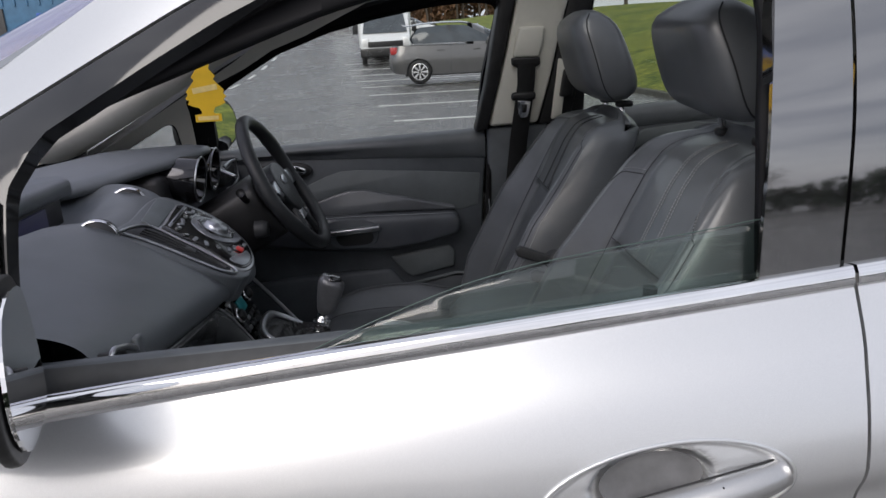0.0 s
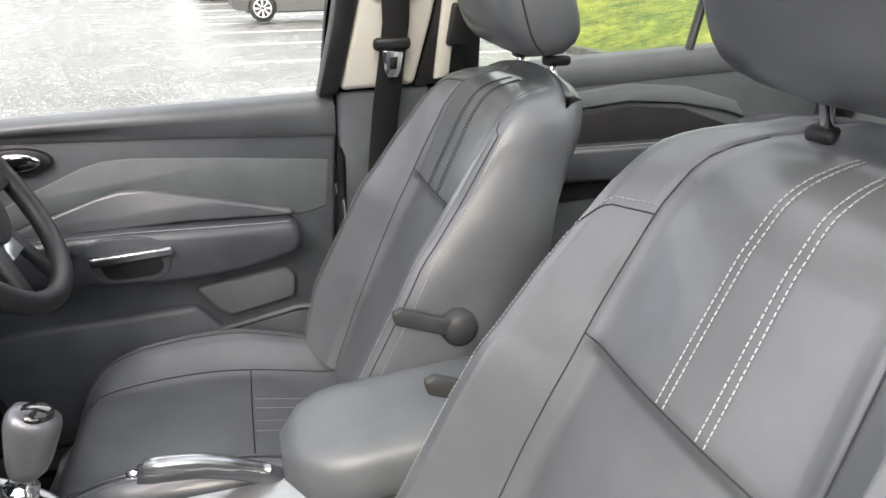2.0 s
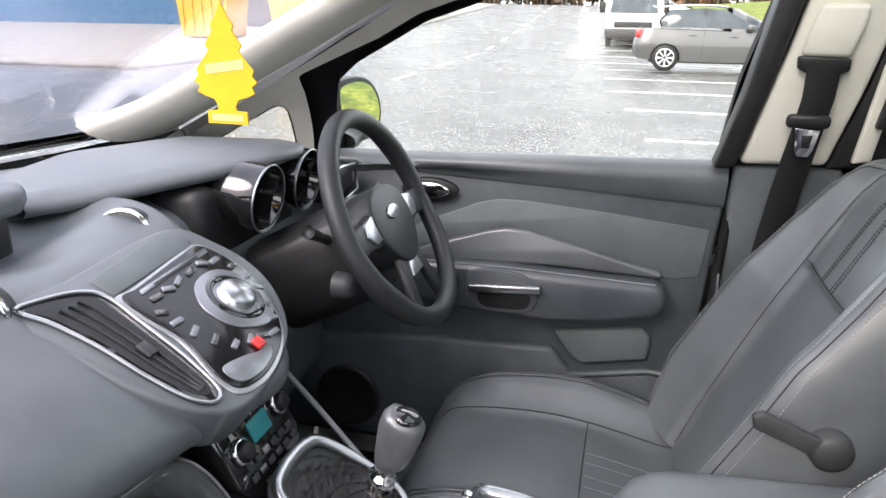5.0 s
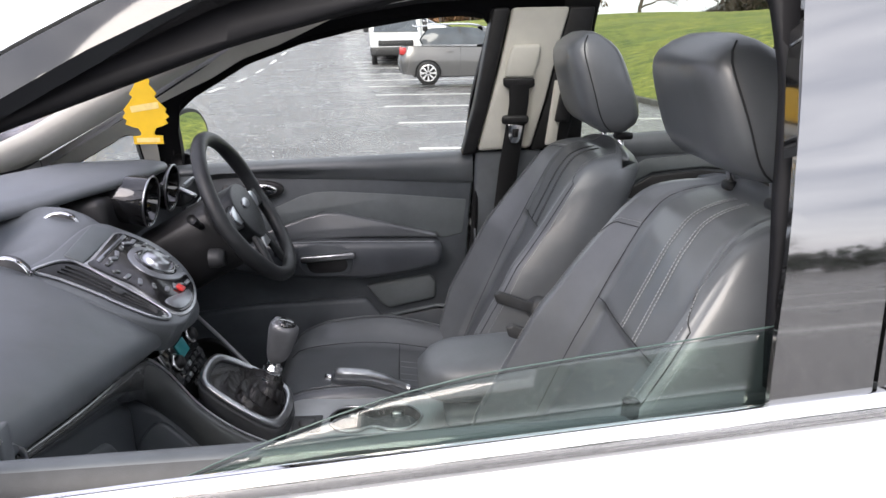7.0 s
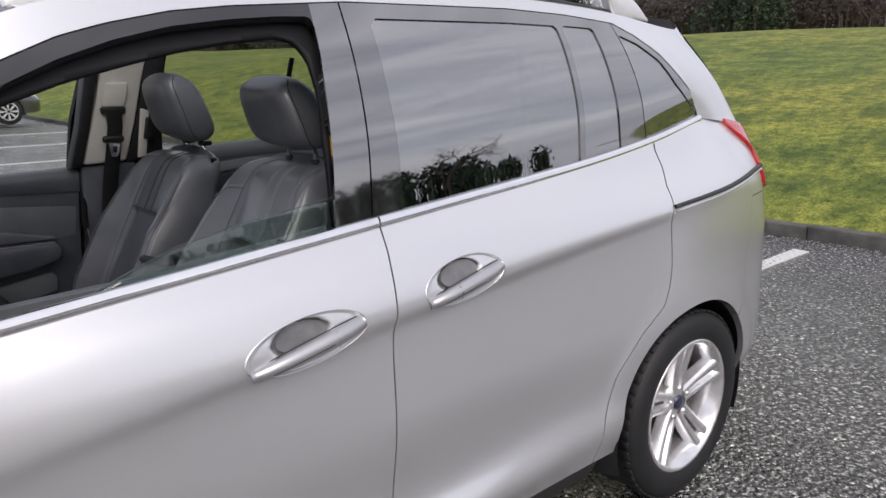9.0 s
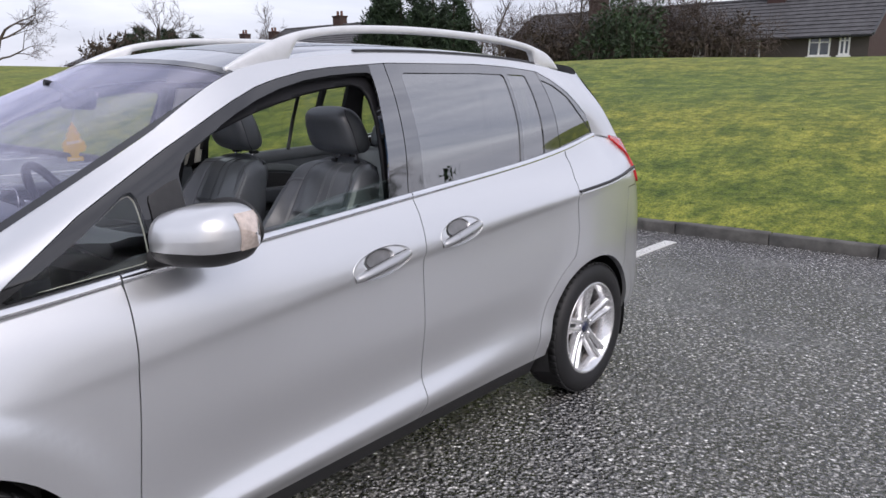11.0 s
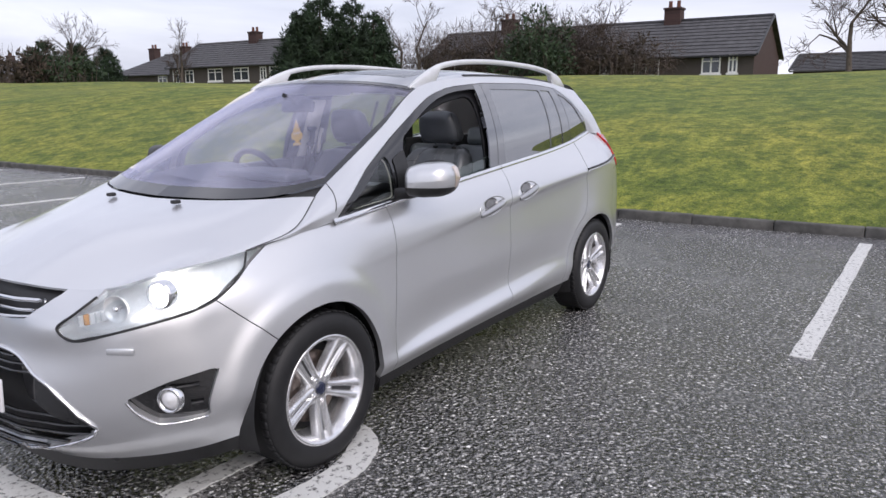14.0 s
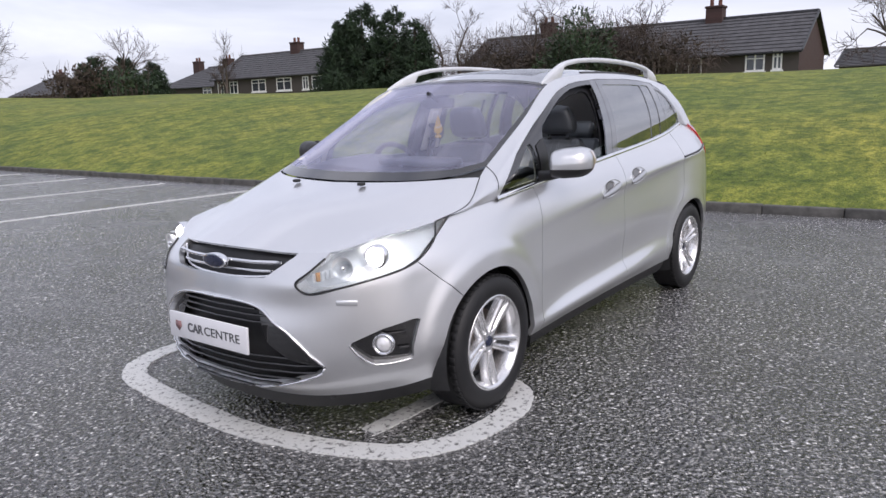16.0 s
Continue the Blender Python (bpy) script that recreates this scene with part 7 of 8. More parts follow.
def road_paint():
    """Thick white road paint, worn through to the stones in places."""
    m = material("road_paint", (.62, .62, .60), .6, 0, 0, .1, 8)
    nt = m.node_tree
    b = nt.nodes["Principled BSDF"]
    co = nt.nodes.new("ShaderNodeTexCoord")
    n = nt.nodes.new("ShaderNodeTexNoise")
    n.inputs["Scale"].default_value, n.inputs["Detail"].default_value, n.inputs["Roughness"].default_value = 38, 5, .7
    nt.links.new(co.outputs["Object"], n.inputs["Vector"])
    r = nt.nodes.new("ShaderNodeValToRGB")
    r.color_ramp.elements[0].position, r.color_ramp.elements[0].color = .36, (.07, .07, .068, 1)
    r.color_ramp.elements[1].position, r.color_ramp.elements[1].color = .46, (.64, .64, .62, 1)
    nt.links.new(n.outputs["Fac"], r.inputs[0])
    nt.links.new(r.outputs[0], b.inputs["Base Color"])
    bp = nt.nodes.new("ShaderNodeBump")
    bp.inputs["Strength"].default_value, bp.inputs["Distance"].default_value = .8, .006
    nt.links.new(n.outputs["Fac"], bp.inputs["Height"])
    nt.links.new(bp.outputs[0], b.inputs["Normal"])
    return m


TARMAC, TURF, PAINT_W = tarmac(), turf(), road_paint()
CONCRETE = material("kerb_concrete", (.085, .082, .076), .8, 0, 0, .45, 6, .5, 120)
PAVING = material("pale_paving", (.38, .36, .33), .8, 0, 0, .25, 3, .3, 60)

xs = np.unique(np.concatenate([np.linspace(-1500, -60, 12), np.linspace(-60, 60, 81), np.linspace(60, 1500, 12)]))
ys = np.unique(np.concatenate([np.linspace(-1500, -60, 12), np.linspace(-60, 120, 121), np.linspace(120, 1500, 12)]))
ground = tagged(part("ground", sheet(xs, ys, base_z), TARMAC), "damp coarse grey tarmac of the car park", "ground", kind="structure")
s_ = np.unique(np.concatenate([np.linspace(0, 6, 31), np.linspace(6, 60, 55), np.linspace(60, 1200, 10)]))
yb = np.unique(np.concatenate([np.linspace(-14, -10, 5), np.linspace(-10, 110, 121), np.linspace(110, 800, 12)]))
S, Y = np.meshgrid(s_, yb)
X = kerb_x(Y) + .12 + S
Z = np.where(S < .01, base_z(X, Y) + .10, bank_z(X, Y))
Z = np.where(S > 60, bank_z(kerb_x(Y) + 60.12, Y) - .01 * (S - 60), Z)
bank = tagged(part("grass_bank", grid(np.stack([X, Y, Z], -1)), TURF), "green grass bank rising behind the kerb", "grass", kind="structure")


def blades():
    """Short tufts of grass on the stretch of bank next to the cars."""
    rng = np.random.default_rng(5)
    V, F = [], []
    n = 26000
    y = rng.uniform(-9, 24, n)
    d = rng.beta(1.0, 2.2, n) * 13 + .02
    x = kerb_x(y) + .12 + d
    z = bank_z(x, y)
    for i in range(n):
        k = len(V)
        h = rng.uniform(.010, .024) * (1.6 if rng.random() < .05 else 1)
        a = rng.uniform(0, 6.28)
        w = h * .22 + .004
        lean = rng.normal(0, h * .5, 2)
        c, s = math.cos(a) * w, math.sin(a) * w
        p = np.array((x[i], y[i], z[i] - .008))
        V += [p + (c, s, 0), p - (c, s, 0), p + (lean[0], lean[1], h), p + (-s * 1.5, c * 1.5, 0), p + (lean[0] - s * 2.2, lean[1] + c * 2.2, h * .8)]
        F += [(k, k + 1, k + 2), (k + 1, k + 3, k + 4)]
    return V, F


GRASS = material("grass_blades", (.135, .195, .036), .8, 0, 0, .3, 1.5)
tagged(part("grass", blades(), GRASS, None, "", False), "short rough grass along the kerb", "grass", kind="stuff")

# kerb stones
kerb = tagged(empty("kerb"), "dark weathered concrete kerb edging the grass", "kerb", kind="structure")
for i in range(64):
    y0 = -16 + i * .915
    a, b = y0, y0 + .909
    xa, xb = float(kerb_x(a)), float(kerb_x(b))
    z = float(base_z(kerb_x(a), a))
    bm = block(-.065, .065, 0, math.hypot(xb - xa, b - a), -.12, .108 + .004 * math.sin(i * 2.3), .014)
    m = Matrix.Translation((xa + .06, a, z)) @ Matrix.Rotation(-math.atan2(xb - xa, b - a), 4, "Z")
    part("kerb_stone", moved(bm, m), CONCRETE, kerb)

# ---- painted lines
def stripe(P, w, name="bay_line", group="bay lines", label="white painted parking bay line"):
    P = np.array(spline([(x, y, 0) for x, y in P], 10))[:, :2]
    T = np.gradient(P, axis=0)
    T /= np.linalg.norm(T, axis=1)[:, None]
    N = np.stack([-T[:, 1], T[:, 0]], 1)
    rng = np.random.default_rng(len(P))
    L, R = P + N * (w / 2 + rng.normal(0, .0025, (len(P), 1))), P - N * (w / 2 + rng.normal(0, .0025, (len(P), 1)))
    n = len(P)
    V = [(x, y, float(base_z(x, y)) + h) for h in (.006, -.003) for Q in (L, R) for x, y in Q]
    F = []
    for i in range(n - 1):
        F += [(n + i, n + i + 1, i + 1, i), (i, i + 1, 2 * n + i + 1, 2 * n + i), (3 * n + i, 3 * n + i + 1, n + i + 1, n + i)]
    F += [(0, 2 * n, 3 * n, n), (n - 1, 2 * n - 1, 4 * n - 1, 3 * n - 1)]
    ob = part(name, (V, F), PAINT_W, None, "", False)
    return tagged(ob, label, "road marking", group, "structure")


for k in range(-5, 12):
    y = .34 + 2.44 * k
    if k == -1:
        y = -2.31
    x0 = 1.07 - max(0, k) * .09 if k < 3 else .15 - .03 * k
    if k == 0:
        x0 = -.2
    if k in (1,):
        x0 = .5
    if k >= 3:
        x0, y = .03 - .27 * (k - 3), 8.1 + 2.83 * (k - 3)
    stripe([(x0, y), ((x0 + 5.1) / 2, y - .01), (kerb_x(y) - .42, y - .02)], .115)
stripe([(-1.945, -.555), (-1.75, -.562), (-1.5, -.572), (-1.0, -.59)], .10, "short_line", "bay lines", "short white painted line under the car's nose")
loop_ = [(-1.05, -.60), (-1.16, -.86), (-1.35, -.965), (-1.60, -.975), (-1.83, -.93), (-2.02, -.80), (-2.15, -.52), (-2.235, -.14), (-2.235, .25), (-2.19, .75), (-2.12, 1.06), (-1.98, 1.22), (-1.75, 1.29), (-1.45, 1.25), (-1.2, 1.0)]
stripe(loop_, .135, "painted_loop", "", "white painted loop on the tarmac under the car's nose")
for i in range(12):
    a = np.array((-4.95 - .045 * i * 3.2, 14.1 + i * 4.1))
    d = np.array((-.06, 1.75))
    stripe([tuple(a), tuple(a + d / 2), tuple(a + d)], .13, "lane_dash", "lane dashes", "white dashed lane marking")


# ---- houses
BRICK = material("red_brown_brick", (0.094, 0.043, 0.034), .85, 0, 0, .3, 3, .3, 30)
SLATE = material("grey_roof_tiles", (.075, .074, .078), .75, 0, 0, .35, 2.5, .4, 14)
WHITE = material("white_paint", (.75, .75, .73), .5, 0, 0, .08, 4)
PANE = material("house_pane", (.05, .06, .07), .06, 0, .6, .3, 3)
POT = material("clay_pot", (.13, .055, .04), .8, 0, 0, .2, 8)


def bricks(m):
    nt = m.node_tree
    b = nt.nodes["Principled BSDF"]
    co = nt.nodes.new("ShaderNodeTexCoord")
    mp = nt.nodes.new("ShaderNodeMapping")
    mp.inputs["Rotation"].default_value = (radians(90), 0, radians(90))
    t = nt.nodes.new("ShaderNodeTexBrick")
    t.inputs["Scale"].default_value = 4.4
    t.inputs["Color1"].default_value, t.inputs["Color2"].default_value, t.inputs["Mortar"].default_value = (.062, .031, .027, 1), (.044, .024, .021, 1), (.066, .056, .050, 1)
    t.inputs["Mortar Size"].default_value = .012
    nt.links.new(co.outputs["Object"], mp.inputs["Vector"])
    nt.links.new(mp.outputs[0], t.inputs["Vector"])
    nt.links.new(t.outputs["Color"], b.inputs["Base Color"])


bricks(BRICK)


def house(x, y0, y1, depth, base, eave, ridge, windows, chimneys, hip=0.0, label="brick bungalow with a grey tiled roof behind the grass bank"):
    h = empty("house", label, "house", "houses behind the bank")
    t = .3
    part("wall", join(block(x, x + t, y0, y1, base, eave), block(x + depth - t, x + depth, y0, y1, base, eave), block(x + t, x + depth - t, y0, y0 + t, base, eave), block(x + t, x + depth - t, y1 - t, y1, base, eave)), BRICK, h, "red brown brick wall", False)
    xm = x + depth / 2
    o = .35
    if hip == 0:
        for yy in (y0, y1 - t):
            part("gable", prism([(x, eave), (x + depth, eave), (xm, ridge - .12)], yy, yy + t, "xz"), BRICK, h, "", False)
    rows = 11
    for s in (-1, 1):
        V, F = [], []
        for i in range(rows):
            a, b = i / rows, (i + 1) / rows + .01
            for k, (u, lift) in enumerate(((a, .05), (b, .0))):
                px = xm + s * (depth / 2 + o) * (1 - u)
                pz = eave - .12 + (ridge - eave + .12) * u + lift
                ha = hip * u
                V += [(px, y0 - .25 + ha, pz), (px, y1 + .25 - ha, pz)]
            n = i * 4
            F.append((n, n + 1, n + 3, n + 2))
            if i:
                F.append((n - 2, n - 1, n + 1, n))
        part("roof", (V, F), SLATE, h, "grey tiled roof slope", False)
    if hip:
        for yy, s in ((y0 - .25, 1), (y1 + .25, -1)):
            part("roof", ([(x - o, yy, eave - .1), (x + depth + o, yy, eave - .1), (xm, yy + s * hip, ridge)], [(0, 1, 2)]), SLATE, h, "", False)
    else:
        for yy in (y0 - .28, y1 + .18):
            part("verge", prism([(x - o, eave - .14), (xm, ridge - .02), (x + depth + o, eave - .14), (x + depth + o, eave - .02), (xm, ridge + .10), (x - o, eave - .02)], yy, yy + .1, "xz"), GREY_PLASTIC, h, "", False)
    part("ridge", tube([(xm, y0 - .2 + hip, ridge + .03), (xm, y1 + .2 - hip, ridge + .03)], .12, 8), SLATE, h)
    part("gutter", tube([(x - o - .02, y0 - .2, eave - .16), (x - o - .02, y1 + .2, eave - .16)], .06, 8), BLACK, h)
    for yc, w, zb, hh in windows:
        win = part("window", block(x - .012, x - .004, yc - w / 2 + .09, yc + w / 2 - .09, zb + .09, zb + hh - .09), PANE, h, "white framed window", False)
        for x0_, x1_, a_, b_, c_, d_ in ((-.05, .05, -w / 2, -w / 2 + .09, 0, hh), (-.05, .05, w / 2 - .09, w / 2, 0, hh), (-.05, .05, -w / 2 + .09, w / 2 - .09, hh - .09, hh), (-.05, .05, -w / 2 + .09, w / 2 - .09, 0, .09), (-.045, .04, -.05, .05, .09, hh - .09), (-.04, .03, -w / 2 + .09, w / 2 - .09, hh * .68, hh * .68 + .06)):
            part("window_frame", block(x + x0_, x + x1_, yc + a_, yc + b_, zb + c_, zb + d_), WHITE, win, "", False)
        part("sill", block(x - .12, x - .0, yc - w / 2 - .08, yc + w / 2 + .08, zb - .12, zb - .002), WHITE, win, "", False)
    for yc in chimneys:
        c = part("chimney", join(block(xm - .45, xm + .45, yc - .55, yc + .55, ridge - .6, ridge + .75), block(xm - .52, xm + .52, yc - .62, yc + .62, ridge + .751, ridge + .9, .03)), BRICK, h, "brick chimney stack", False)
        for dy in (-.28, .28):
            part("chimney_pot", moved(lathe([(.14, 0), (.12, .4), (.14, .45), (.1, .45)], 12, "z"), Matrix.Translation((xm, yc + dy, ridge + .9))), POT, c)
    return h


house(45, 7.0, 31.5, 8, 2.2, 4.25, 6.75, [(9.5, 1.15, 3.06, 1.08), (8.2, .55, 3.1, 1.1), (13.6, 1.7, 3.0, 1.1), (16.4, .9, 3.2, .9), (28, 1.2, 3.05, 1.05)], [13.2, 26.0])
house(56, .5, 6.5, 7, 2.2, 3.6, 4.75, [], [], label="low building with a grey roof at the end of the terrace")
house(45, 42, 63.4, 8, 2.2, 4.9, 7.35, [(62.3, 1.0, 3.3, 1.25), (60.2, 1.3, 3.3, 1.25), (56.3, 2.1, 3.4, 1.2), (52.6, 2.1, 3.4, 1.2), (49.6, .8, 3.4, 1.2), (47.9, 1.7, 3.4, 1.2), (45.3, 1.6, 3.4, 1.2), (43.4, .9, 3.4, 1.2)], [54.8], label="long brick terrace with a grey tiled roof and white windows")
house(50, 70, 81, 9, 2.2, 4.6, 7.0, [(71.5, 1.6, 3.2, 1.2)], [73.0, 79.0], hip=4.2, label="hipped roof bungalow with two chimneys")
house(52, 112, 126, 9, 2.4, 5.0, 7.6, [], [118.0], hip=4.0, label="distant hipped roof house with one chimney")


# ---- trees
BARK = material("bark", (.085, .068, .055), .9, 0, 0, .4, 12, .5, 60)
TWIG = material("twigs", (.075, .055, .045), .9, 0, 0, .3, 3)
NEEDLE = material("conifer_green", (.018, .036, .016), .85, 0, 0, .6, 1.2)
BRAMBLE = material("brown_scrub", (.060, .045, .034), .9, 0, 0, .5, 1.0)
RUST = material("winter_brown", (.16, .085, .045), .9, 0, 0, .5, .8)
EVER = material("evergreen_leaf", (.028, .050, .022), .8, 0, 0, .6, 1.0)


def bare_tree(name, x, y, z, height, spread, seed, twig_levels=5, label="bare winter tree with fine twigs"):
    rng = np.random.default_rng(seed)
    t = empty(name, label, "tree", "bare trees")
    limbs, twigs = [], []

    def grow(p, d, length, r, level):
        n = 4
        pts = [p]
        q = np.array(p)
        dd = np.array(d)
        for _ in range(n):
            dd = dd + rng.normal(0, .13, 3) + np.array((0, 0, .05))
            dd /= np.linalg.norm(dd)
            q = q + dd * length / n
            pts.append(q.copy())
        VF = tube(pts, np.linspace(r, r * .55, n + 1), 6 if level < 2 else 3, level < 2)
        (limbs if level < 3 else twigs).append(VF)
        if level >= twig_levels:
            return
        for _ in range(3 if level < 3 else 4):
            k = rng.integers(1, n + 1)
            a = rng.normal(0, 1, 3)
            a -= dd * (a @ dd)
            a /= np.linalg.norm(a)
            nd = dd * rng.uniform(.55, .9) + a * rng.uniform(.4, .8) * spread
            grow(pts[k], nd / np.linalg.norm(nd), length * rng.uniform(.55, .78), max(r * .5, .012), level + 1)

    grow(np.array((x, y, z)), np.array((0, 0, 1.0)), height * .38, height * .020, 0)
    part("trunk", join(*limbs), BARK, t, "grey brown trunk and limbs")
    part("crown", join(*twigs), TWIG, t, "leafless twigs")


def tufts(centres, size, n, seed, flat=.5):
    """Many small leaf sprays round the given centres (x, y, z, radius)."""
    rng = np.random.default_rng(seed)
    V, F = [], []
    for cx, cy, cz, r in centres:
        m = int(n * r * r)
        for _ in range(m):
            d = rng.normal(0, 1, 3)
            d /= np.linalg.norm(d)
            p = np.array((cx, cy, cz)) + d * r * rng.uniform(.55, 1.08)
            a = rng.normal(0, 1, 3)
            b = np.cross(d, a)
            b /= np.linalg.norm(b)
            c = d * .7 + rng.normal(0, .5, 3)
            c /= np.linalg.norm(c)
            s = size * rng.uniform(.5, 1.3)
            k = len(V)
            V += [p - b * s * flat, p + b * s * flat, p + c * s * 1.6]
            F.append((k, k + 1, k + 2))
    return V, F


def conifer(x, y, z, h, r, seed, label="dark green conifer with a ragged outline"):
    rng = np.random.default_rng(seed)
    t = empty("conifer", label, "tree", "conifers")
    part("trunk", tube([(x, y, z), (x, y, z + h * .5), (x, y, z + h * .95)], [.25, .15, .03], 8), BARK, t)
    cs = []
    for i in range(150):
        u = rng.uniform(.03, 1) ** 1.15
        rr = r * (1 - u) ** .5 * rng.uniform(.25, 1.08)
        a = rng.uniform(0, 6.28)
        cs.append((x + rr * math.cos(a), y + rr * math.sin(a), z + h * u * .97 - .12 * rr, .15 * r * (1.2 - u) + .10))
    V, F = tufts(cs, .26, 300, seed + 1, .22)
    part("crown", (V, F), NEEDLE, t, "dense dark needles", False)
    tips = []
    for i in range(70):
        u = rng.uniform(.1, .98)
        a = rng.uniform(0, 6.28)
        rr = r * (1 - u) ** .5
        p = np.array((x + rr * .5 * math.cos(a), y + rr * .5 * math.sin(a), z + h * u))
        q = np.array((x + rr * 1.15 * math.cos(a), y + rr * 1.15 * math.sin(a), z + h * u + .35 * rng.uniform(.2, 1.2)))
        for k in np.linspace(.3, 1, 6):
            c = p * (1 - k) + q * k
            tips.append((c[0], c[1], c[2], .13 * (1.35 - k)))
    part("branch_tip", tufts(tips, .22, 900, seed + 2, .25), NEEDLE, t, "", False)


def shrub(x, y, z, w, d, h, mat, seed, label, size=.16, name="shrub", flat=.5):
    rng = np.random.default_rng(seed)
    t = empty(name, label, "shrub", "shrubs")
    cs = [(x + rng.uniform(-d, d) * .5, y + rng.uniform(-w, w) * .5, z + h * rng.uniform(.15, .8) ** 1.0, min(w, h) * rng.uniform(.14, .30)) for _ in range(22)]
    part("foliage", tufts(cs, size, 170, seed, flat), mat, t, "", False)
    stems = []
    for _ in range(26):
        a, b = rng.uniform(-.45, .45, 2)
        p = (x + a * d, y + b * w, z - .1)
        stems.append(tube([p, (p[0] + rng.normal(0, .2), p[1] + rng.normal(0, .3), z + h * .5), (p[0] + rng.normal(0, .4), p[1] + rng.normal(0, .5), z + h * rng.uniform(.8, 1.15))], [.03, .02, .008], 4, False))
    part("stem", join(*stems), BARK, t)


for i, (x, y, h, r) in enumerate(((38, 35.8, 6.7, 3.0), (38.6, 33.2, 6.2, 2.7), (39, 38.6, 5.8, 2.6), (38.5, 31.2, 5.0, 2.1), (37.6, 37.0, 5.4, 2.6))):
    conifer(x, y, 2.3, h, r, 30 + i)
for i, (x, y, h, r) in enumerate(((39, 70, 4.9, 2.4), (39, 75.5, 5.2, 2.6), (40, 66.5, 4.3, 2.0), (40, 80, 4.8, 2.3))):
    conifer(x, y, 2.3, h, r, 50 + i, "dark evergreen clump in front of far houses")
for i, (x, y, w, h) in enumerate(((38, 73, 15, 2.6), (39, 90, 10, 2.2), (41, 16.5, 9, 3.1), (41, 22.5, 8, 3.4))):
    shrub(x, y, 2.4, w, 2.5, h, BRAMBLE, 70 + i, "brown leafless scrub at the top of the bank")
for i, (y, w, h) in enumerate(((29.5, 6, 3.6), (26.2, 7, 4.3), (23.0, 7, 4.6), (19.6, 7, 4.4), (16.2, 6, 3.8), (13.4, 4, 2.8))):
    shrub(42, y, 2.4, w, 3, h, TWIG, 210 + i, "dense leafless brown thicket before the terrace", .42, "thicket", .035)
shrub(38, 18.6, 2.4, 4.2, 3, 4.3, EVER, 90, "dark ivy covered bush beside the terrace")
for i, (x, y, h, sp) in enumerate(((42, 17.5, 7.0, 1.1), (42, 20.8, 7.6, 1.1), (41, 14.2, 5.6, 1.0), (43, 24.5, 6.4, 1.0), (40, 30.0, 7.2, .8), (44, 38, 6.8, .9), (42, 57.5, 7.6, .55), (44, 86, 7.5, .8), (40, 1.4, 8.0, 1.1), (41, -1.2, 8.4, 1.2), (43, -7, 7.6, 1.1), (40, 28.4, 7.4, .9), (41, 22.6, 6.8, 1.2), (41, 19.2, 7.2, 1.2), (41.5, 15.6, 6.4, 1.1), (44, 62, 5, .7))):
    bare_tree("bare_tree", x, y, 2.3, h, sp, 100 + i)


# ---- brown woods and hedge beyond the far end of the road
def woods():
    rng = np.random.default_rng(9)
    cs = []
    for _ in range(380):
        x = rng.uniform(-45, 24)
        y = 98 + rng.uniform(-4, 10) - .18 * max(0, x - 10)
        z0 = 3.2 if x < 5 else 3.6
        cs.append((x, y, z0 + rng.uniform(.3, 8.0), rng.uniform(1.2, 2.4)))
    return tufts(cs, .55, 42, 10)


tagged(part("woods", woods(), RUST, None, "", False), "brown winter woods beyond the car park", "trees", kind="stuff")
stems = []
rng_ = np.random.default_rng(12)
for _ in range(160):
    x, y = rng_.uniform(-45, 24), 95 + rng_.uniform(-3, 6)
    stems.append(tube([(x, y, 2.5), (x + rng_.normal(0, .4), y, 8), (x + rng_.normal(0, .9), y, 13)], [.16, .1, .03], 5, False))
tagged(part("wood_stems", join(*stems), BARK), "thin bare stems in front of the woods", "trees", kind="stuff")
for i in range(2):
    shrub(24 + i * 2.2, 52 - i * 2.6, 2.5, 4.4, 3, 2.7, EVER if i % 3 else BRAMBLE, 130 + i, "dark hedge along the top of the field", .2)
for i, (x, y, h) in enumerate(((20, 62, 9), (16, 70, 8), (27, 50, 8))):
    bare_tree("bare_tree", x, y, 2.6, h, 1.0, 150 + i)

# what stands behind the camera: hedge, trees and a lamp post, seen in the glass
for i in range(13):
    shrub(-44 + i * 7.0, -33 - 2 * math.sin(i * 1.7), -.1, 5.5, 8.6, 2.7 + .8 * math.sin(i * 2.1), EVER, 160 + i, "dark hedge across the car park", .30)
for i, (x, y, h) in enumerate(((27, -29, 10), (16, -33, 8), (-9, -33, 9), (4, -36, 7))):
    bare_tree("bare_tree", x, y, 0, h, 1.15, 170 + i)
lp = empty("street_lamp", "tall grey street lamp across the car park", "lamp post")
part("post", tube([(-4.5, -27, 0), (-4.5, -27, 4), (-4.5, -27, 8)], [.09, .07, .05], 10), SATIN, lp)
part("arm", tube([(-4.5, -27, 8), (-4.5, -26.6, 8.2), (-4.5, -26, 8.25)], .035, 8), SATIN, lp)
part("lamp_head", block(-4.62, -4.38, -26.1, -25.5, 8.18, 8.3, .03), GREY_PLASTIC, lp)


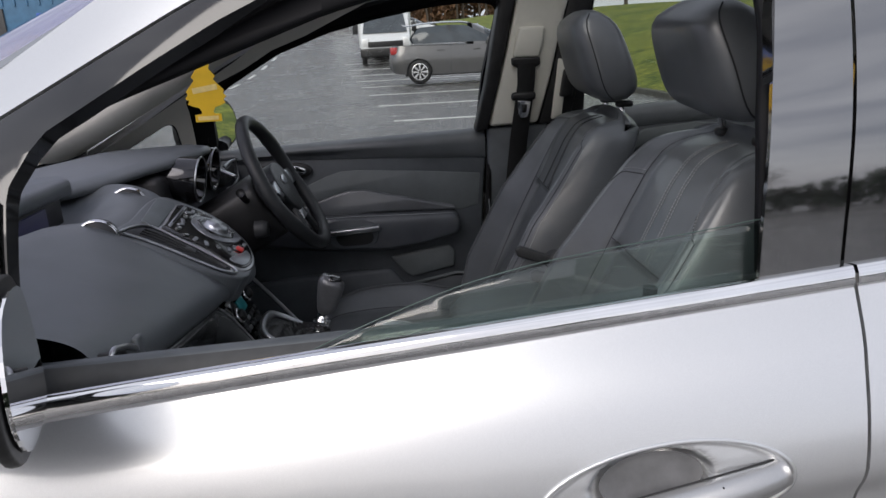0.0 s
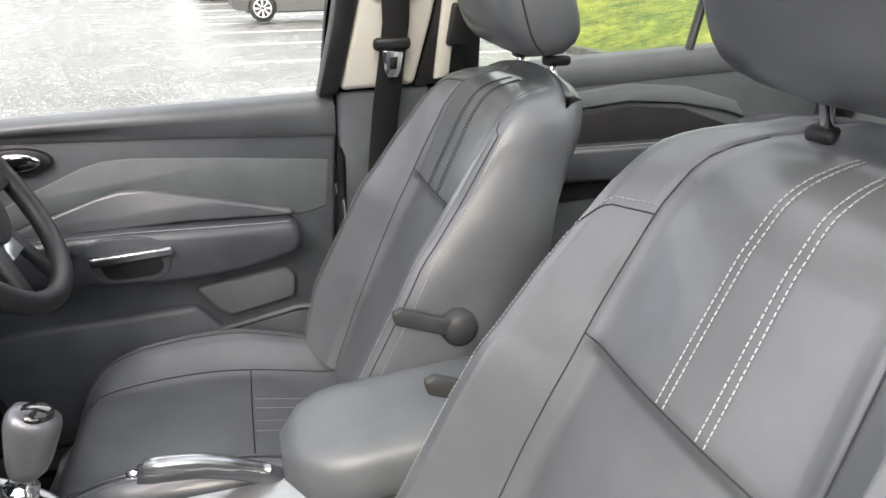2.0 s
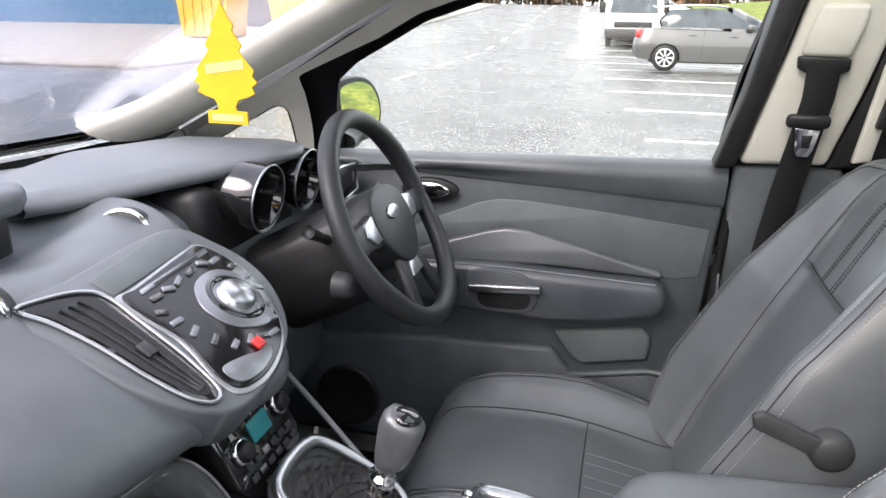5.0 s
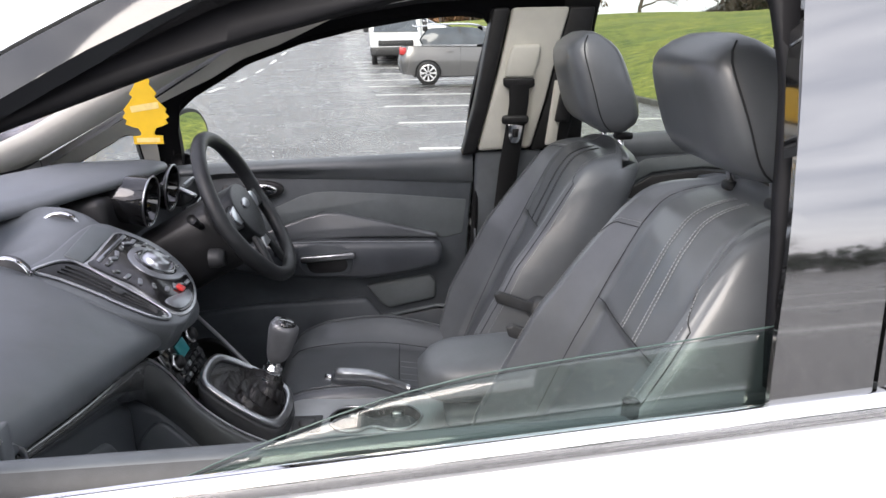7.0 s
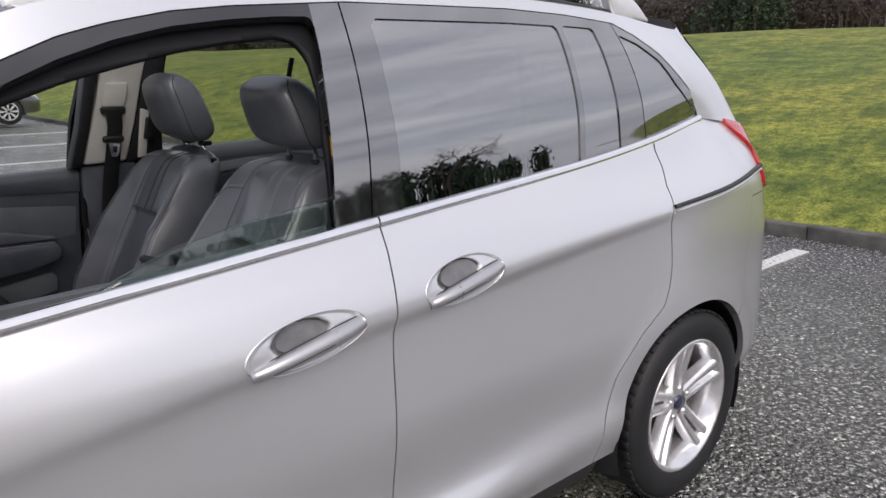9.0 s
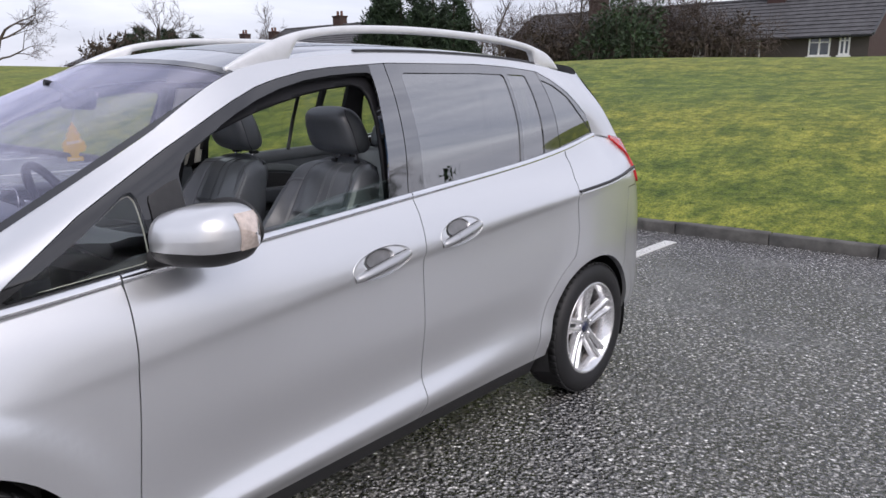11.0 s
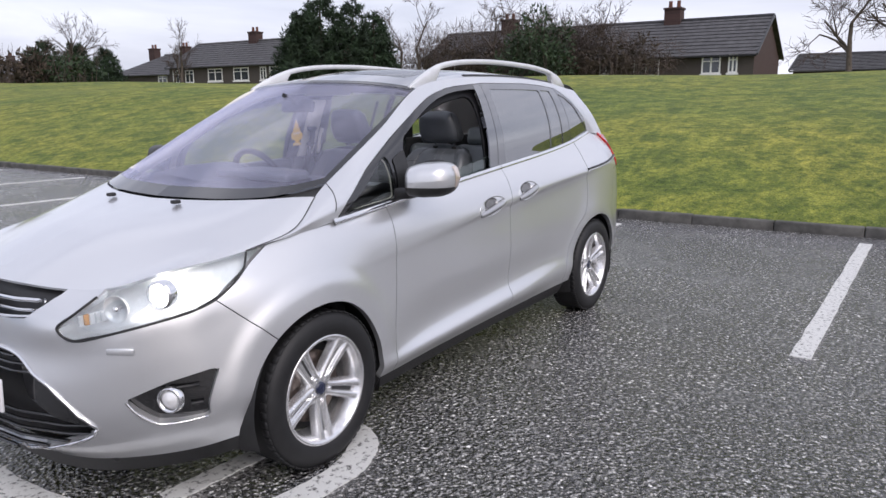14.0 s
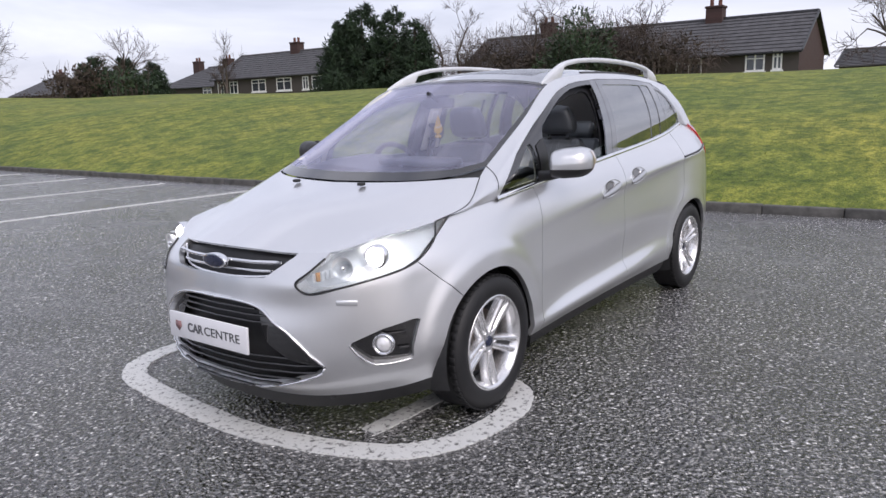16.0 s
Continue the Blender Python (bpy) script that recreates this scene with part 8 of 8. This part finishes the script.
# ---- other vehicles
def small_car(x, y, z, turn, paint_, label, L=3.97, rear_at_low_x=True, size=1.0):
    c = empty("parked_car", label, "car", "other parked cars")
    m = Matrix.Translation((x, y, z)) @ Matrix.Rotation(radians(turn), 4, "Z") @ Matrix.Diagonal((size, size, size, 1))

    def sec(rows):
        return outward(grid(loft([[(a, -w, h) for a, w, h in r] for r in rows], 6, 5)), (L / 2, 0, .7))

    low = [(0.02, .0, .35), (.03, .55, .33), (.12, .76, .28), (.7, .83, .24), (2.0, .84, .22), (3.2, .83, .24), (3.75, .74, .26), (3.93, .5, .30), (3.97, 0, .30)]
    mid = [(-.02, 0, .62), (.0, .58, .62), (.12, .80, .62), (.7, .85, .62), (2.0, .85, .60), (3.2, .85, .60), (3.72, .76, .58), (3.92, .5, .56), (3.96, 0, .55)]
    belt = [(.08, 0, .96), (.10, .55, .96), (.22, .74, .95), (.7, .79, .93), (2.0, .80, .90), (2.75, .80, .87), (3.4, .70, .80), (3.72, .45, .74), (3.78, 0, .73)]
    V, F = sec([low, mid, belt])
    for s in (0, 1):
        VF = cuts((V, F), side([(.72 + .33 * math.cos(a), .30 + .33 * math.sin(a)) for a in np.linspace(0, 6.28, 30)], 0, True), side([(3.19 + .33 * math.cos(a), .30 + .33 * math.sin(a)) for a in np.linspace(0, 6.28, 30)], 0, True))
        part("body_side", moved(flipped(VF) if s else VF, m), paint_, c)
    top = [(.36, 0, 1.43), (.38, .40, 1.42), (.46, .52, 1.40), (.9, .56, 1.44), (1.5, .57, 1.455), (1.95, .55, 1.43), (2.2, .5, 1.36), (2.3, .30, 1.36), (2.32, 0, 1.36)]
    bl = [(.10, 0, .965), (.13, .55, .965), (.24, .735, .955), (.7, .78, .935), (1.6, .79, .915), (2.6, .79, .88), (3.02, .66, .90), (3.16, .4, .93), (3.2, 0, .94)]
    VG = sec([bl, [tuple((np.array(a) + np.array(b)) / 2 + np.array((0, .02 if a[1] > .01 else 0, 0))) for a, b in zip(bl, top)], top])
    GL = [(.62, .97), (.55, 1.10), (.75, 1.36), (1.5, 1.395), (1.95, 1.36), (2.72, .95), (1.6, .965)]
    POST = [(1.47, .8), (1.55, .8), (1.55, 1.5), (1.47, 1.5)]
    for s in (0, 1):
        f = flipped if s else (lambda q: q)
        part("pillar", moved(f(cuts(VG, side(GL, 0, True), lambda V: np.minimum(.62 - np.abs(V[:, 0] - 2.72) + .35 * 0, 2.75 - V[:, 0]) + 0 * V[:, 0])), m), paint_, c)
        part("side_glass", moved(f(cuts(VG, side(GL, .002), side(POST, 0, True))), m), PANE, c)
        part("centre_post", moved(f(lifted(cuts(VG, side(GL, .002), side(POST)), .002)), m), BLACK, c)
        part("screen_glass", moved(f(cuts(VG, side(GL, .002, True), lambda V: V[:, 0] - 2.4)), m), PANE, c)
    rt = [[(a, -w, h) for a, w, h in top], [(a, -w * .5, h + .03) for a, w, h in top], [(a, 0, h + .04) for a, w, h in top]]
    R_ = outward(grid(loft(rt, 6, 4)), (1.5, 0, .7))
    part("roof", moved(mirrored_whole(R_), m), paint_, c)
    ht = [[(3.18, 0, .935), (3.02, -.66, .90), (2.6, -.79, .88)], [(3.5, 0, .86), (3.4, -.6, .82), (3.0, -.79, .86)], [(3.79, 0, .735), (3.70, -.5, .745), (3.4, -.71, .80)]]
    part("bonnet", moved(mirrored_whole(outward(grid(loft(ht, 6, 6)), (3, 0, .2))), m), paint_, c)
    for s in (-1, 1):
        part("tail_lamp", moved(block(.02, .20, s * .70 - .075, s * .70 + .075, .74, .92, .03), m), RED, c, "red tail lamp")
        part("head_lamp", moved(block(3.58, 3.80, s * .62 - .12, s * .62 + .12, .60, .74, .03), m), LAMP_CHROME, c)
        part("door_mirror", moved(block(2.42, 2.56, s * .90 - .09, s * .90 + .08, .92, 1.05, .03), m), paint_, c)
        for wx in (.72, 3.19):
            w = moved(lathe([(.0, .08), (.2, .08), (.28, .09), (.3, .06), (.3, -.06), (.28, -.09), (.2, -.09)], 28), m @ Matrix.Translation((wx, s * .74, .30)))
            wheel = part("wheel", w, RUBBER, c)
            k = s * -1
            for q in range(8):
                sp = moved(prism([(-.012, .03), (.012, .03), (.03, .19), (-.03, .19)], .085 * s * 1.0, .095 * s, "xz"), m @ Matrix.Translation((wx, s * .74, .30)) @ Matrix.Rotation(q * math.pi / 4, 4, "Y"))
                part("spoke", sp, ALLOY, wheel, "", False)
            part("rim", moved(lathe([(.185, .092 * s), (.205, .098 * s), (.21, .09 * s)], 28), m @ Matrix.Translation((wx, s * .74, .30))), ALLOY, wheel)
        part("wheel_arch", moved(join(block(.35, 1.08, s * .62, s * .72, .2, .66), block(2.82, 3.56, s * .62, s * .72, .2, .66)), m), BLACK, c, "", False)
        part("door_seam", moved(join(tube([(1.50, s * .852, .28), (1.52, s * .853, .6), (1.53, s * .80, .92)], .006, 4), tube([(2.52, s * .848, .28), (2.5, s * .853, .6), (2.48, s * .803, .88)], .006, 4)), m), BLACK, c)
        part("handle", moved(join(block(1.18, 1.36, s * .835 - .01, s * .835 + .01, .79, .82, .005), block(2.08, 2.26, s * .835 - .01, s * .835 + .01, .77, .80, .005)), m), paint_, c)
    part("sill", moved(block(.9, 3.0, -.78, .78, .19, .26, .02), m), BLACK, c)
    part("rear_bumper_pad", moved(block(-.01, .10, -.55, .55, .36, .50, .03), m), GREY_PLASTIC, c)
    return c


BEIGE = paint("grey_beige_paint", (.13, .128, .13))
WHITE_CAR = material("white_car_paint", (.72, .73, .74), .3, 0, 1.0, .05, 5)
gz = lambda x, y: float(base_z(np.array(x), np.array(y)))
small_car(-.2, 19.7, gz(1, 19.7) + .05, 0, BEIGE, "grey beige hatchback parked across a bay", size=1.08)
for i, (x, y) in enumerate(((-1.2, 44), (-1.8, 51), (-2.4, 58), (-3.0, 66))):
    small_car(x, y, gz(x, y), 0, WHITE_CAR, "white hatchback in the far row of parked cars")
small_car(-15.2, 44, gz(-13, 44) + .3, 8, WHITE_CAR, "white car parked across the road beside a yellow bollard")


def van():
    v = empty("van", "white box van facing the camera with a black bumper", "van")
    x0, x1, y = -1.05, 1.05, 29.0
    z = gz(0, 29)
    prof = [(y, .45), (y + .02, .95), (y + .35, 1.25), (y + .85, 2.05), (y + 1.1, 2.2), (y + 2.2, 2.25), (y + 2.2, .45)]
    part("cab", moved(prism(prof, x0 + .05, x1 - .05, "yz", .05), Matrix.Translation((-.3, 0, z))), WHITE_CAR, v)
    part("box_body", moved(block(x0 - .05, x1 + .05, y + 1.5, y + 6.0, .75, 3.7, .06), Matrix.Translation((-.3, 0, z))), WHITE_CAR, v, "white box body")
    n = Matrix.Translation((-.3, 0, z))
    part("windscreen", moved(([(x0 + .16, y + .36, 1.30), (x1 - .16, y + .36, 1.30), (x1 - .26, y + .82, 2.0), (x0 + .26, y + .82, 2.0), (x0 + .16, y + .33, 1.31), (x1 - .16, y + .33, 1.31), (x1 - .26, y + .79, 2.01), (x0 + .26, y + .79, 2.01)], [(4, 5, 6, 7), (0, 3, 2, 1), (0, 1, 5, 4), (1, 2, 6, 5), (2, 3, 7, 6), (3, 0, 4, 7)]), n), PANE, v, "", False)
    part("bumper", moved(block(x0 + .02, x1 - .02, y - .08, y + .25, .38, .72, .06), n), BLACK, v, "black plastic bumper")
    part("grille", moved(block(x0 + .35, x1 - .35, y - .02, y + .1, .76, .98, .02), n), BLACK, v)
    for s in (-1, 1):
        part("head_lamp", moved(block(s * .80 - .14, s * .80 + .14, y - .005, y + .2, .80, 1.12, .04), n), LAMP_CHROME, v)
        part("door_mirror", moved(block(s * 1.2 - .1, s * 1.2 + .1, y + .75, y + .9, 1.3, 1.7, .04), n), BLACK, v)
        for wy in (y + .95, y + 4.6):
            part("wheel", moved(lathe([(0, .1), (.2, .1), (.33, .1), (.35, .07), (.35, -.07), (.33, -.1), (.2, -.1), (0, -.1)], 24, "x"), n @ Matrix.Translation((s * .9, wy, .35))), RUBBER, v)
    part("chassis", moved(block(-.7, .7, y + .5, y + 5.8, .4, .74), n), BLACK, v, "", False)


van()
sign = empty("sign_board", "tall white sign board by the road", "sign")
part("board", block(-4.6, -2.9, 62, 62.2, gz(-3, 62) + .8, gz(-3, 62) + 3.4, .03), WHITE, sign)
for x in (-4.3, -3.2):
    part("post", tube([(x, 62.1, gz(x, 62)), (x, 62.1, gz(x, 62) + .9)], .05, 8), SATIN, sign)

# across the road: pale pavement, depot building and yellow skip
pav = sheet(np.linspace(-40, -11.0, 20), np.linspace(14, 60, 30), lambda x, y: base_z(x, y) + .09 + .010 * np.clip(-11 - x, 0, 12))
tagged(part("pavement", shell(outward(pav, (-20, 30, -50)), .12), PAVING), "pale paved forecourt across the road", "pavement", kind="structure")
BLUE = material("blue_cladding", (.06, .17, .30), .5, 0, .2, .15, 3)
YELLOW = material("yellow_paint", (.70, .42, .03), .5, 0, .2, .15, 5)
BLUE_LID = material("blue_plastic", (.03, .10, .42), .4, 0, .2, .1, 5)
dep = empty("depot", "blue clad depot building with a grey door", "building")
part("wall", block(-34, -13.4, 33, 35, .2, 6.5, .05), BLUE, dep, "blue metal cladding")
part("door", block(-18.6, -16.6, 32.9, 32.998, .4, 3.6, .02), GREY_PLASTIC, dep)
part("plinth", block(-34, -13.4, 32.88, 32.995, .2, .9), CONCRETE, dep)
for i in range(38):
    part("cladding_rib", block(-33.8 + i * .52, -33.72 + i * .52, 32.93, 32.999, 3.7, 6.4), BLUE, dep, "", False)


def skip(xc, y, w, lids, label):
    z = gz(xc, y) + .1
    k = tagged(empty("skip", label, "skip", "yellow skips"), label, "skip", "yellow skips")
    part("hull", prism([(xc - w * .40, z + .12), (xc + w * .40, z + .12), (xc + w * .5, z + 1.75), (xc - w * .5, z + 1.75)], y, y + 1.7, "xz", .03), YELLOW, k)
    part("rim", join(block(xc - w * .53, xc + w * .53, y - .05, y + .03, z + 1.68, z + 1.80, .02), block(xc - w * .53, xc + w * .53, y + 1.67, y + 1.75, z + 1.68, z + 1.80, .02)), YELLOW, k)
    for i in range(lids):
        lid = block(0, w * .44, 0, .06, 0, 1.0, .02)
        part("lid", moved(lid, Matrix.Translation((xc - .02 * w + (i - lids + 1) * w * .5, y + .7, z + 1.72)) @ Matrix.Rotation(radians(-28), 4, "X")), BLUE_LID, k, "raised blue lid")
    for i in range(5):
        part("hull_rib", moved(block(-.04, .04, -.05, .0, .15, 1.6), Matrix.Translation((xc + (i - 2) * w * .18, y, z))), YELLOW, k, "", False)
    for i in range(4):
        part("foot", block(xc - w * .3 + (i % 2) * w * .55, xc - w * .3 + (i % 2) * w * .55 + .2, y + .2 + (i // 2) * 1.1, y + .4 + (i // 2) * 1.1, z - .1, z + .13), BLACK, k, "", False)


skip(-12.9, 26.5, 2.3, 1, "yellow skip with a raised blue lid on the forecourt")
skip(-16.6, 26.0, 2.3, 2, "yellow skip with two blue lids on the forecourt")
tagged(part("bollard", moved(lathe([(0.11, 0), (.11, .9), (.08, .98), (0, 1.0)], 16, "z"), Matrix.Translation((-11.6, 43, gz(-11.6, 43) + .1))), YELLOW), "yellow bollard at the pavement edge", "bollard")
